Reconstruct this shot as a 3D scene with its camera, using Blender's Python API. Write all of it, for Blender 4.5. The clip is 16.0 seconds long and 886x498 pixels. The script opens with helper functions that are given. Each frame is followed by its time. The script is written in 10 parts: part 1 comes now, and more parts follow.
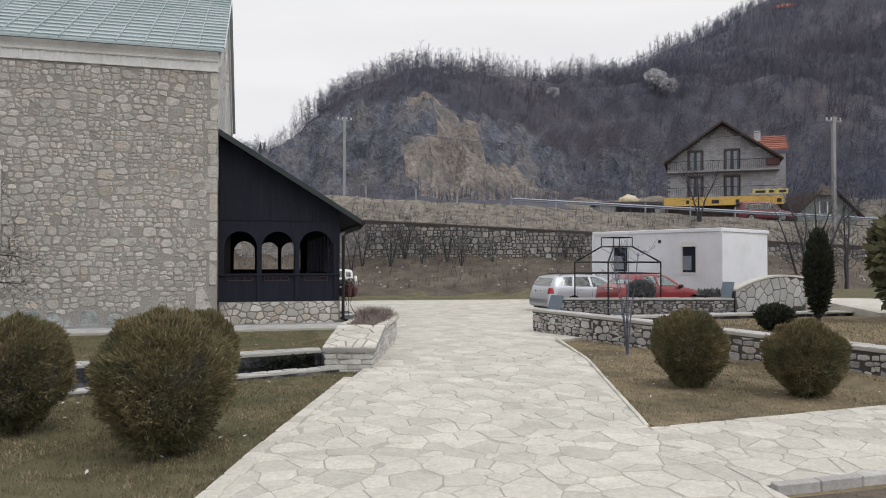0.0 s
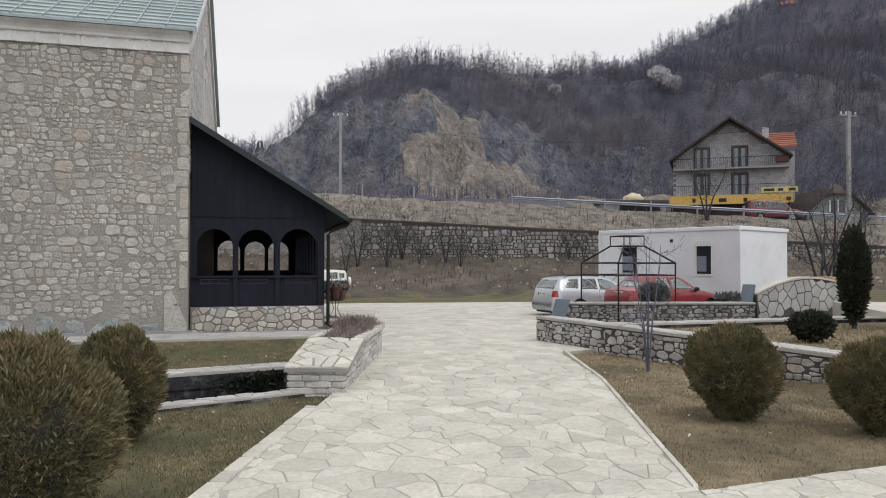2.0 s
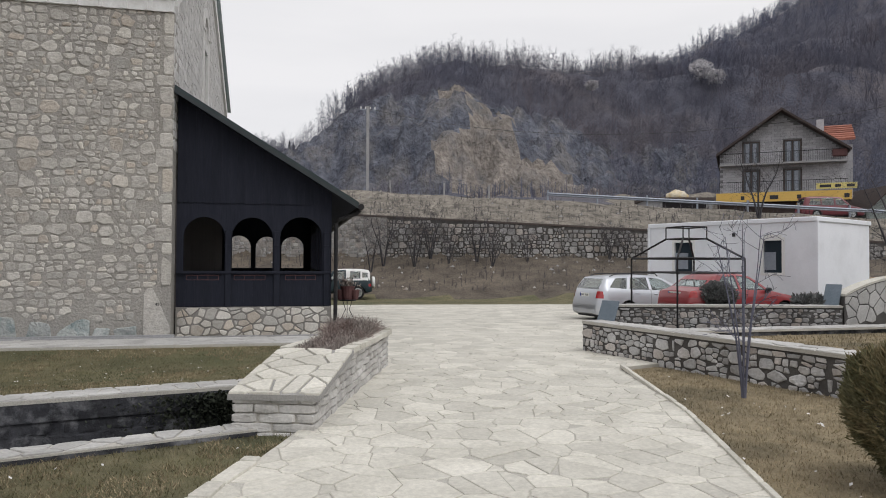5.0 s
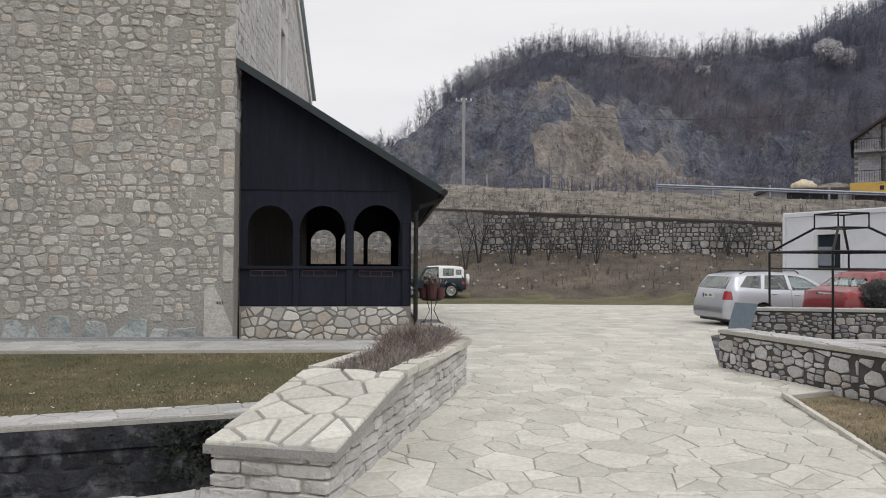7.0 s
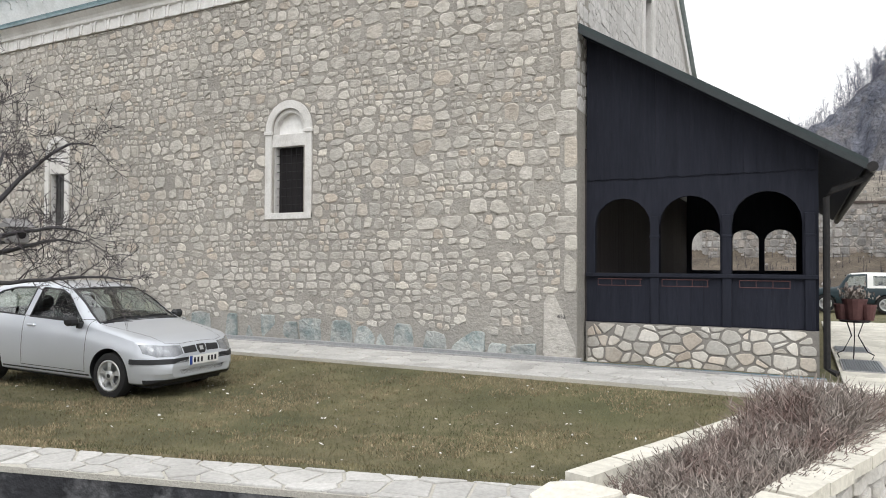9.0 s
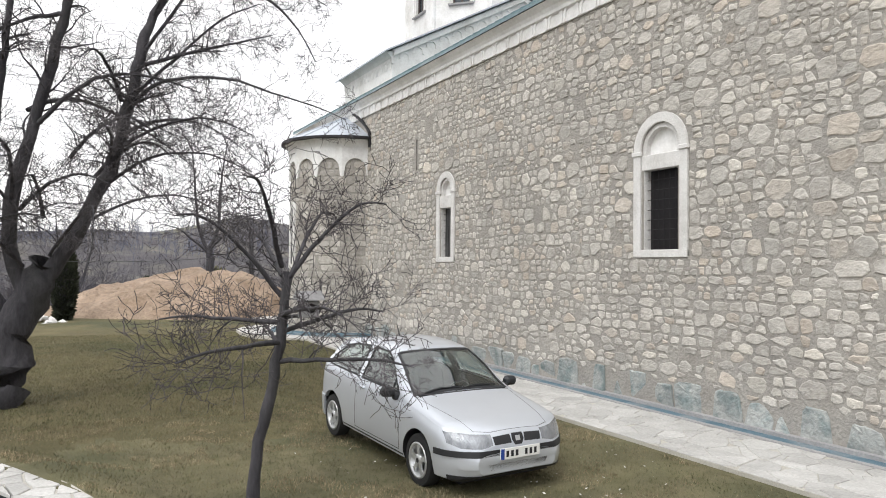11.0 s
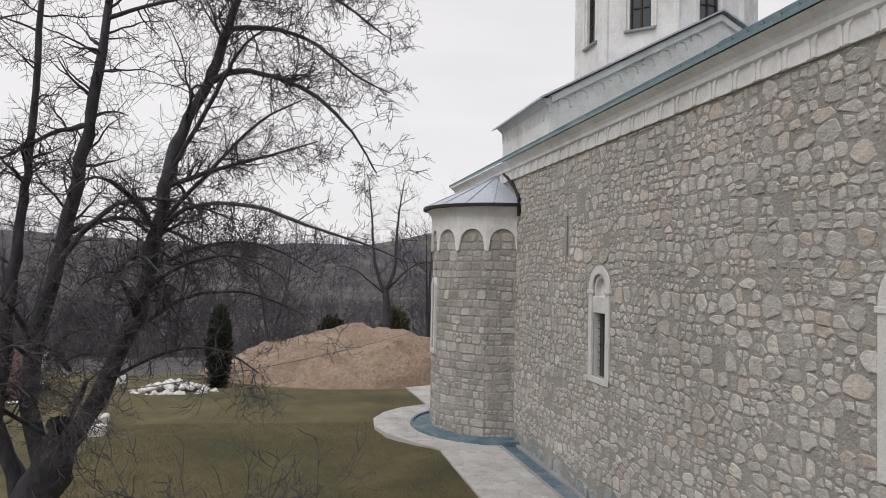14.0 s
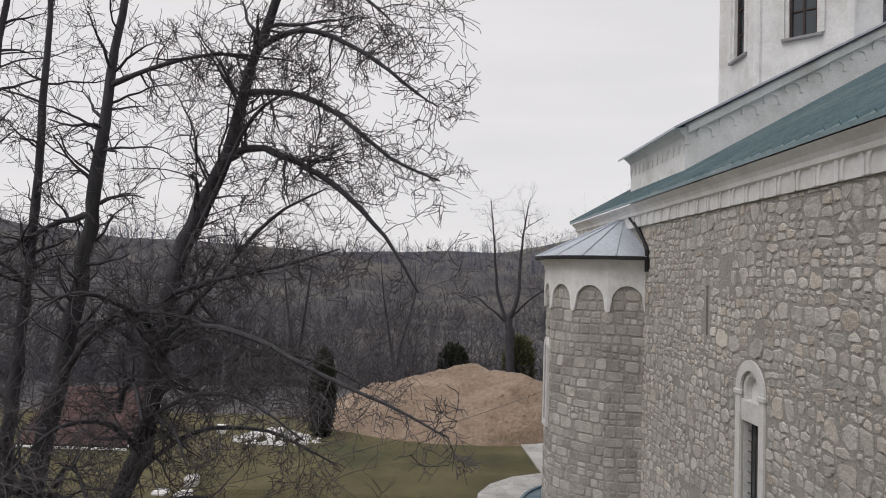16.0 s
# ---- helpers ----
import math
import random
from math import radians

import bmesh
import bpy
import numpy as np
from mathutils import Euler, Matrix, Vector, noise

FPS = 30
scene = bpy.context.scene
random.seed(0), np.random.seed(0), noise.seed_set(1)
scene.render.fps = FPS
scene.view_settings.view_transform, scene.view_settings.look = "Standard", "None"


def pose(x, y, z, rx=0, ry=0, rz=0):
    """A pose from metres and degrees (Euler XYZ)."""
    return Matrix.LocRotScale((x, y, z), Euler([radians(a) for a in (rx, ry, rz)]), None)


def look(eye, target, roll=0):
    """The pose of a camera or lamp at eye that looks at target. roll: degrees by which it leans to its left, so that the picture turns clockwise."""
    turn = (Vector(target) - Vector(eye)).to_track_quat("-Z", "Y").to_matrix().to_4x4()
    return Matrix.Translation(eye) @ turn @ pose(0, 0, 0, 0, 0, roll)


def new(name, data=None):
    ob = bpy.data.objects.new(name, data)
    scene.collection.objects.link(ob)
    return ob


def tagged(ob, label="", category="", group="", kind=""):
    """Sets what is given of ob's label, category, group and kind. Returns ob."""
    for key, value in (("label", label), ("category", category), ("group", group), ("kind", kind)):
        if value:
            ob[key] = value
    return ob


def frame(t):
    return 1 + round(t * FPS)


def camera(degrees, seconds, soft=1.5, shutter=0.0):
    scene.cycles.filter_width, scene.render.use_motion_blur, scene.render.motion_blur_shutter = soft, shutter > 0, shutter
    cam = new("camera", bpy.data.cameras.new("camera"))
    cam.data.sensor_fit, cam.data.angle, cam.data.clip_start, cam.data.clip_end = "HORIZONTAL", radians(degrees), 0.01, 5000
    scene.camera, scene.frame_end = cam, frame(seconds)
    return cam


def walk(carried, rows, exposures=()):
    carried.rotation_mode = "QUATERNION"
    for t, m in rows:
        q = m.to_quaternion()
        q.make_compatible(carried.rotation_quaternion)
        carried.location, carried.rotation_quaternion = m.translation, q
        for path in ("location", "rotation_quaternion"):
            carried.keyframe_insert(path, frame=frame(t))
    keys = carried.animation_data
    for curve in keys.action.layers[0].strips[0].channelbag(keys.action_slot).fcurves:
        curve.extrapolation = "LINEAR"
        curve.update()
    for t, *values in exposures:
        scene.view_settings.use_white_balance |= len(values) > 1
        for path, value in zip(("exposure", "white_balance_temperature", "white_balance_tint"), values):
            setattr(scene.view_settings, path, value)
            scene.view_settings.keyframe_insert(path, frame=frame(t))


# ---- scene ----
cam = camera(64.4, 16.0, soft=1.0)
PATH = [
    (0, (-0.087, -0.035, 1.774), (0.411, 1.797, 1.806), 0.1),
    (0.5, (0.097, 0.427, 1.739), (0.596, 2.26, 1.773), 0.1),
    (1, (0.264, 0.905, 1.764), (0.763, 2.739, 1.797), 0.1),
    (1.5, (0.446, 1.358, 1.778), (0.942, 3.193, 1.812), 0.1),
    (2, (0.615, 1.814, 1.798), (1.11, 3.647, 1.83), 0.1),
    (2.5, (0.756, 2.252, 1.778), (1.25, 4.086, 1.81), 0.2),
    (3, (0.9, 2.762, 1.757), (1.393, 4.597, 1.79), 0.2),
    (3.5, (1.038, 3.225, 1.747), (1.531, 5.06, 1.779), 0.2),
    (3.7, (1.081, 3.422, 1.742), (1.577, 5.255, 1.774), 0.2),
    (5.8, (1.859, 5.496, 1.506), (2.171, 7.369, 1.544), 0.3),
    (6, (1.905, 5.71, 1.508), (2.196, 7.588, 1.543), 0.3),
    (6.5, (2.042, 6.334, 1.501), (2.282, 8.218, 1.533), 0.3),
    (7, (2.183, 7.083, 1.49), (2.323, 8.978, 1.523), 0.3),
    (7.5, (2.325, 7.808, 1.465), (2.347, 9.707, 1.5), 0.3),
    (8, (2.424, 8.617, 1.418), (2.184, 10.502, 1.452), 0.2),
    (8.5, (2.47, 9.349, 1.419), (1.921, 11.167, 1.457), 0.3),
    (9, (2.441, 10.127, 1.507), (1.57, 11.815, 1.548), 0.3),
    (9.5, (2.356, 10.838, 1.64), (1.211, 12.353, 1.68), 0.3),
    (10, (2.142, 11.567, 1.8), (0.739, 12.848, 1.844), 0.5),
    (10.2, (2.04, 11.802, 1.849), (0.552, 12.983, 1.897), 0.6),
    (12.3, (0.481, 14.233, 3.226), (-1.275, 14.958, 3.276), 0.8),
    (12.5, (0.275, 14.449, 3.342), (-1.495, 15.135, 3.4), 1.1),
    (13, (-0.271, 14.914, 3.79), (-2.076, 15.505, 3.85), 1.2),
    (13.5, (-0.824, 15.326, 4.206), (-2.656, 15.823, 4.268), 1.2),
    (14, (-1.512, 15.682, 4.656), (-3.369, 16.082, 4.718), 1.2),
    (14.5, (-2.1, 16.02, 5.061), (-3.975, 16.322, 5.127), 1.2),
    (15, (-2.761, 16.283, 5.499), (-4.648, 16.488, 5.568), 1.2),
    (15.5, (-3.411, 16.562, 5.87), (-5.307, 16.671, 5.937), 1.5),
    (16, (-4.036, 16.816, 6.088), (-5.934, 16.853, 6.157), 1.7),
]
EXPOSURES = [(0, 0.25, 6170, 10), (6.5, 0.2, 6170, 10), (7.5, 0.28, 6170, 9.8), (8.3, 0.5, 6190, 8.8), (9.0, 0.9, 6210, 7.9), (9.5, 1.1, 6210, 7.8), (10.2, 1.13, 6210, 7.6), (12.3, 0.56, 6240, 10), (13.0, 0.39, 6240, 10.3), (14, 0.22, 6230, 11), (16, 0.09, 6230, 11.5)]
walk(cam, [(t, look(eye, target, roll)) for t, eye, target, roll in PATH], EXPOSURES)

# ---- light: bright overcast ----
world = bpy.data.worlds.new("overcast")
scene.world = world
world.use_nodes = True
_nt = world.node_tree
_nt.nodes.clear()
_out = _nt.nodes.new("ShaderNodeOutputWorld")
_bg = _nt.nodes.new("ShaderNodeBackground")
_sky = _nt.nodes.new("ShaderNodeTexSky")
_sky.sky_type, _sky.sun_disc = "NISHITA", False
_sky.sun_elevation, _sky.sun_rotation = radians(48), radians(150)
_dim = _nt.nodes.new("ShaderNodeVectorMath")
_dim.operation = "SCALE"
_dim.inputs[3].default_value = 0.1
_tc = _nt.nodes.new("ShaderNodeTexCoord")
_map = _nt.nodes.new("ShaderNodeMapping")
_map.inputs["Scale"].default_value = (1.2, 1.2, 7.0)
_noise = _nt.nodes.new("ShaderNodeTexNoise")
_noise.inputs["Scale"].default_value, _noise.inputs["Detail"].default_value = 1.6, 5.0
_ramp = _nt.nodes.new("ShaderNodeValToRGB")
_ramp.color_ramp.elements[0].position, _ramp.color_ramp.elements[0].color = 0.34, (0.925, 0.888, 0.860, 1)
_ramp.color_ramp.elements[1].position, _ramp.color_ramp.elements[1].color = 0.60, (1.0, 0.955, 0.918, 1)
_mix = _nt.nodes.new("ShaderNodeMix")
_mix.data_type = "RGBA"
_mix.inputs[0].default_value = 0.94
for a, b in ((_sky.outputs[0], _dim.inputs[0]), (_dim.outputs[0], _mix.inputs[6]), (_tc.outputs["Generated"], _map.inputs[0]),
             (_map.outputs[0], _noise.inputs["Vector"]), (_noise.outputs["Fac"], _ramp.inputs[0]), (_ramp.outputs[0], _mix.inputs[7]),
             (_mix.outputs[2], _bg.inputs[0]), (_bg.outputs[0], _out.inputs[0])):
    _nt.links.new(a, b)
_bg.inputs[1].default_value = 0.80

sun = new("sun", bpy.data.lights.new("sun", "SUN"))
sun.data.energy, sun.data.angle, sun.data.color = 1.1, radians(40), (1.0, 0.96, 0.9)
sun.matrix_world = look((12, -20, 32), (0, 0, 0))

# ---- materials ----
MATS = {}


def cooler(col):
    """A base colour greyed and blued: a cool light cast painted into mat() colours."""
    if not col:
        return col
    g = (col[0] + col[1] + col[2]) / 3
    return tuple((0.82 * v + 0.18 * g) * k for v, k in zip(col, (0.98, 1.0, 1.06)))


def mat(name, a, b=None, scale=3.0, rough=0.8, metal=0.0, bump=0.3, fine=40.0, rand=0.0, c=None, c_scale=0.6, c_amount=0.5, stretch=(1, 1, 1), dist=0.02, spec=0.4, coat=0.0, hue=0.0, speck=1.0, tone=0.0, tone_scale=0.4, tints=None):
    """Two colours mixed by noise at real size, a third one in larger stains, grain in relief, and a shade of its own for each piece."""
    m = bpy.data.materials.new(name)
    m.use_nodes = True
    nt = m.node_tree
    p = nt.nodes["Principled BSDF"]
    p.inputs["Roughness"].default_value, p.inputs["Metallic"].default_value = rough, metal
    p.inputs["Specular IOR Level"].default_value = spec
    p.inputs["Coat Weight"].default_value = coat
    p.inputs["Coat Roughness"].default_value = 0.06
    b = b or a
    a, b, c = cooler(a), cooler(b), cooler(c)
    geo = nt.nodes.new("ShaderNodeNewGeometry")
    mp = nt.nodes.new("ShaderNodeMapping")
    mp.inputs["Scale"].default_value = stretch
    nt.links.new(geo.outputs["Position"], mp.inputs[0])

    def noisy(sc, detail=4.0, rough_=0.6):
        n = nt.nodes.new("ShaderNodeTexNoise")
        n.inputs["Scale"].default_value, n.inputs["Detail"].default_value, n.inputs["Roughness"].default_value = sc, detail, rough_
        nt.links.new(mp.outputs[0], n.inputs["Vector"])
        return n.outputs["Fac"]

    def ramp(fac, lo, hi):
        r = nt.nodes.new("ShaderNodeMapRange")
        r.inputs[1].default_value, r.inputs[2].default_value = lo, hi
        nt.links.new(fac, r.inputs[0])
        return r.outputs[0]

    def mixed(fac, x, y, mode="MIX"):
        n = nt.nodes.new("ShaderNodeMix")
        n.data_type, n.blend_type = "RGBA", mode
        for sock, v in ((n.inputs[0], fac), (n.inputs[6], x), (n.inputs[7], y)):
            if isinstance(v, bpy.types.NodeSocket):
                nt.links.new(v, sock)
            elif isinstance(v, tuple):
                sock.default_value = (*v, 1)
            else:
                sock.default_value = v
        return n.outputs[2]

    col = mixed(ramp(noisy(scale), 0.3, 0.7), a, b)
    if c:
        f = nt.nodes.new("ShaderNodeMath")
        f.operation = "MULTIPLY"
        nt.links.new(ramp(noisy(c_scale, 6.0, 0.65), 0.48, 0.66), f.inputs[0])
        f.inputs[1].default_value = c_amount
        col = mixed(f.outputs[0], col, c)
    grain = noisy(fine, 3.0)
    g = ramp(grain, 0.25, 0.75)
    gm = nt.nodes.new("ShaderNodeMapRange")
    gm.inputs[3].default_value, gm.inputs[4].default_value = 1 - 0.18 * speck, 1 + 0.14 * speck
    nt.links.new(g, gm.inputs[0])
    val = gm.outputs[0]
    if rand:
        info = nt.nodes.new("ShaderNodeObjectInfo")
        add = nt.nodes.new("ShaderNodeMath")
        add.operation = "ADD"
        nt.links.new(info.outputs["Random"], add.inputs[0])
        nt.links.new(geo.outputs["Random Per Island"], add.inputs[1])
        fr = nt.nodes.new("ShaderNodeMath")
        fr.operation = "FRACT"
        nt.links.new(add.outputs[0], fr.inputs[0])
        rr = nt.nodes.new("ShaderNodeMapRange")
        rr.inputs[3].default_value, rr.inputs[4].default_value = 1 - rand, 1 + rand
        nt.links.new(fr.outputs[0], rr.inputs[0])
        mul = nt.nodes.new("ShaderNodeMath")
        mul.operation = "MULTIPLY"
        nt.links.new(val, mul.inputs[0])
        nt.links.new(rr.outputs[0], mul.inputs[1])
        val = mul.outputs[0]
        if hue:
            s7 = nt.nodes.new("ShaderNodeMath")
            s7.operation = "MULTIPLY"
            nt.links.new(fr.outputs[0], s7.inputs[0])
            s7.inputs[1].default_value = 7.31
            s8 = nt.nodes.new("ShaderNodeMath")
            s8.operation = "FRACT"
            nt.links.new(s7.outputs[0], s8.inputs[0])
            wm = nt.nodes.new("ShaderNodeMath")
            wm.operation = "MULTIPLY"
            nt.links.new(ramp(s8.outputs[0], 0.55, 1.0), wm.inputs[0])
            wm.inputs[1].default_value = hue
            col = mixed(wm.outputs[0], col, (0.47, 0.335, 0.22))
        for k, (lo, hi, tint, amount) in enumerate(tints or ()):
            t7 = nt.nodes.new("ShaderNodeMath")
            t7.operation = "MULTIPLY"
            nt.links.new(fr.outputs[0], t7.inputs[0])
            t7.inputs[1].default_value = 13.7 + 5.3 * k
            t8 = nt.nodes.new("ShaderNodeMath")
            t8.operation = "FRACT"
            nt.links.new(t7.outputs[0], t8.inputs[0])
            tm = nt.nodes.new("ShaderNodeMath")
            tm.operation = "MULTIPLY"
            nt.links.new(ramp(t8.outputs[0], lo, hi), tm.inputs[0])
            tm.inputs[1].default_value = amount
            col = mixed(tm.outputs[0], col, tint)
    if tone:
        tn = nt.nodes.new("ShaderNodeMapRange")
        tn.inputs[1].default_value, tn.inputs[2].default_value = 0.3, 0.7
        tn.inputs[3].default_value, tn.inputs[4].default_value = 1 - tone, 1 + 0.7 * tone
        nt.links.new(noisy(tone_scale, 5.0, 0.6), tn.inputs[0])
        tmul = nt.nodes.new("ShaderNodeMath")
        tmul.operation = "MULTIPLY"
        nt.links.new(val, tmul.inputs[0])
        nt.links.new(tn.outputs[0], tmul.inputs[1])
        val = tmul.outputs[0]
    sc = nt.nodes.new("ShaderNodeVectorMath")
    sc.operation = "SCALE"
    nt.links.new(col, sc.inputs[0])
    nt.links.new(val, sc.inputs[3])
    nt.links.new(sc.outputs[0], p.inputs["Base Color"])
    if bump:
        bp = nt.nodes.new("ShaderNodeBump")
        bp.inputs["Strength"].default_value, bp.inputs["Distance"].default_value = bump, dist
        nt.links.new(grain, bp.inputs["Height"])
        nt.links.new(bp.outputs[0], p.inputs["Normal"])
    MATS[name] = m
    return m


def plain(name, col, rough=0.5, metal=0.0, coat=0.0, spec=0.5, transmission=0.0):
    m = bpy.data.materials.new(name)
    m.use_nodes = True
    p = m.node_tree.nodes["Principled BSDF"]
    p.inputs["Base Color"].default_value = (*col, 1)
    p.inputs["Roughness"].default_value, p.inputs["Metallic"].default_value = rough, metal
    p.inputs["Coat Weight"].default_value, p.inputs["Coat Roughness"].default_value = coat, 0.05
    p.inputs["Specular IOR Level"].default_value = spec
    p.inputs["Transmission Weight"].default_value = transmission
    MATS[name] = m
    return m


M_RUBBLE = mat("rubble limestone", (0.445, 0.405, 0.335), (0.575, 0.53, 0.455), 6.0, 0.92, bump=0.75, fine=15, rand=0.15, c=(0.33, 0.295, 0.245), c_scale=5.0, c_amount=0.5, dist=0.03, stretch=(1, 1, 1.35), tone=0.12, tints=((0.72, 0.95, (0.48, 0.385, 0.295), 0.42), (0.70, 1.0, (0.37, 0.36, 0.335), 0.6), (0.80, 1.0, (0.62, 0.59, 0.53), 0.6)))
M_APSE = mat("weathered apse stone", (0.36, 0.325, 0.265), (0.50, 0.46, 0.395), 3.5, 0.92, bump=0.8, fine=15, rand=0.2, c=(0.24, 0.20, 0.155), c_scale=1.6, c_amount=0.6, dist=0.03, tone=0.2, tone_scale=0.8, tints=((0.75, 1.0, (0.52, 0.50, 0.455), 0.6),))
M_MORTAR = mat("lime mortar", (0.315, 0.286, 0.234), (0.395, 0.363, 0.305), 2.6, 0.95, bump=0.9, fine=20, speck=0.9, c=(0.27, 0.25, 0.215), c_scale=1.3, c_amount=0.5, dist=0.03, tone=0.14)
M_PLINTH = mat("stained plinth stone", (0.34, 0.36, 0.33), (0.47, 0.465, 0.415), 4.0, 0.92, bump=1.0, fine=13, rand=0.14, c=(0.145, 0.215, 0.205), c_scale=3.2, c_amount=0.75, tone=0.22, tone_scale=1.4, dist=0.04)
M_PLASTER = mat("weathered white plaster", (0.75, 0.725, 0.66), (0.83, 0.805, 0.75), 1.4, 0.85, bump=0.2, fine=14, speck=0.5, c=(0.50, 0.465, 0.40), c_scale=0.9, c_amount=0.45, tone=0.07, tone_scale=2.0)
M_TRIM = mat("pale carved stone", (0.64, 0.61, 0.55), (0.72, 0.69, 0.63), 4, 0.75, bump=0.25, fine=45, c=(0.48, 0.45, 0.40), c_scale=2.2, c_amount=0.5)
# Eastern roof only: the same teal sheets with sky reflection painted in.
M_ROOF = mat("teal sheet metal with painted sky sheen", (0.30, 0.385, 0.37), (0.38, 0.455, 0.44), 0.9, 0.36, metal=0.1, bump=0.06, fine=12, c=(0.46, 0.52, 0.51), c_scale=0.5, c_amount=0.5, coat=0.7)
M_ZINC = mat("grey sheet metal", (0.42, 0.45, 0.48), (0.52, 0.55, 0.58), 1.2, 0.4, metal=0.3, bump=0.05, fine=10)
M_DARKWOOD = mat("black stained boards", (0.0150, 0.0168, 0.0260), (0.0215, 0.0235, 0.0345), 6, 0.8, bump=0.2, fine=30, stretch=(1, 1, 0.12), rand=0.07, spec=0.15)
M_PORCHROOF = mat("dark green metal roof", (0.020, 0.034, 0.034), (0.032, 0.048, 0.048), 2, 0.5, metal=0.1, bump=0.1)
M_BLACKIRON = mat("black iron", (0.012, 0.012, 0.014), (0.03, 0.027, 0.026), 8, 0.6, metal=0.4, bump=0.2)
# Near black, painted where an opening would show only unlit interior.
M_DARKIN = mat("painted dark interior", (0.012, 0.010, 0.012), (0.02, 0.017, 0.018), 3, 0.9, bump=0)
M_PAVE = mat("cream flagstone", (0.56, 0.52, 0.415), (0.66, 0.615, 0.50), 1.9, 0.8, bump=0.35, fine=26, rand=0.12, c=(0.47, 0.435, 0.345), c_scale=0.9, c_amount=0.55)
M_JOINT = mat("grey pointing", (0.43, 0.395, 0.32), (0.52, 0.485, 0.40), 2.0, 0.95, bump=0.5, fine=60)
M_COPING = mat("grey bank flags", (0.44, 0.42, 0.375), (0.53, 0.505, 0.455), 1.6, 0.85, bump=0.4, fine=26, rand=0.12, c=(0.33, 0.31, 0.275), c_scale=0.9, c_amount=0.6)
# Second nave window: light reflected by the pane is painted in as grey.
M_SHEENGLASS = mat("grey sheen window glass", (0.06, 0.058, 0.056), (0.11, 0.107, 0.10), 1.2, 0.25, bump=0)
M_FLAGJOINT = mat("wide grey joints", (0.30, 0.285, 0.25), (0.37, 0.35, 0.31), 3, 0.95, bump=0.4, fine=50)
M_SPLIT = mat("split limestone", (0.50, 0.47, 0.41), (0.60, 0.57, 0.51), 3, 0.85, bump=0.7, fine=26, rand=0.16, c=(0.36, 0.33, 0.28), c_scale=2.5, c_amount=0.5)
M_WALLSTONE = mat("pale field stone", (0.40, 0.385, 0.355), (0.58, 0.56, 0.52), 3, 0.85, bump=0.55, fine=24, rand=0.3, c=(0.28, 0.25, 0.22), c_scale=2.5, c_amount=0.45, hue=0.3)
M_WALLJOINT = mat("dark wall pointing", (0.0700, 0.0630, 0.0560), (0.1190, 0.1085, 0.0945), 3, 0.95, bump=0.7, fine=40)
M_CANAL = mat("near-black masonry with pale stains", (0.020, 0.021, 0.026), (0.055, 0.055, 0.06), 3.0, 0.8, bump=1.0, fine=9, rand=0.2, c=(0.34, 0.335, 0.33), c_scale=2.8, c_amount=0.55, dist=0.03, tone=0.4, tone_scale=2.5)
M_LAWN = mat("winter lawn", (0.1247, 0.1135, 0.0421), (0.2064, 0.1737, 0.0800), 4.0, 0.95, bump=0.9, fine=60, c=(0.078, 0.088, 0.032), c_scale=0.5, c_amount=0.8, dist=0.03, tone=0.22, tone_scale=1.1)
M_DRYLAWN = mat("dry straw lawn", (0.240, 0.182, 0.088), (0.365, 0.282, 0.148), 5.0, 0.95, bump=0.9, fine=60, c=(0.120, 0.098, 0.050), c_scale=0.6, c_amount=0.85, dist=0.03, tone=0.2, tone_scale=1.3)
M_GREENLAWN = mat("golden green lawn", (0.115, 0.100, 0.032), (0.160, 0.125, 0.046), 0.9, 0.95, bump=0.9, fine=60, c=(0.062, 0.068, 0.024), c_scale=0.3, c_amount=0.8, dist=0.03, tone=0.25, tone_scale=0.5)
M_BANK = mat("litter covered bank", (0.1020, 0.0792, 0.0564), (0.1980, 0.1560, 0.1056), 1.8, 0.95, bump=1.0, fine=9, c=(0.05, 0.041, 0.033), c_scale=0.9, c_amount=0.75, dist=0.1, tone=0.25, tone_scale=0.4, speck=1.8)
M_VERGE = mat("dry grass verge", (0.1710, 0.1455, 0.1071), (0.2964, 0.2561, 0.1953), 1.6, 0.95, bump=1.0, fine=7, c=(0.075, 0.064, 0.050), c_scale=1.1, c_amount=0.85, dist=0.1, tone=0.25, tone_scale=0.5, speck=1.6)
# Woodland floor, valley floor and dark rock are blued: distance haze painted in.
M_FOREST = mat("haze-tinted woodland floor", (0.0684, 0.0703, 0.0963), (0.1121, 0.1089, 0.1322), 0.25, 0.95, bump=1.0, fine=2.5, c=(0.175, 0.142, 0.13), c_scale=0.05, c_amount=0.65, dist=0.4)
M_VALLEYFLOOR = mat("haze-tinted valley floor", (0.0651, 0.0605, 0.0657), (0.1071, 0.0949, 0.0949), 0.12, 0.95, bump=1.0, fine=1.8, c=(0.21, 0.185, 0.135), c_scale=0.035, c_amount=0.6, dist=0.5)
M_FIELD = mat("far field", (0.16, 0.14, 0.09), (0.11, 0.11, 0.06), 0.05, 0.95, bump=0.4, fine=2, c=(0.07, 0.06, 0.055), c_scale=0.012, c_amount=0.9)
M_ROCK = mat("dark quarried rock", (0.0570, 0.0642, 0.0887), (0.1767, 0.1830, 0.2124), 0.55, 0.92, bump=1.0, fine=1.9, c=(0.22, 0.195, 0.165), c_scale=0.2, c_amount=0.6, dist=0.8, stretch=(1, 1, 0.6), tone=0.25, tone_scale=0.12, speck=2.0)
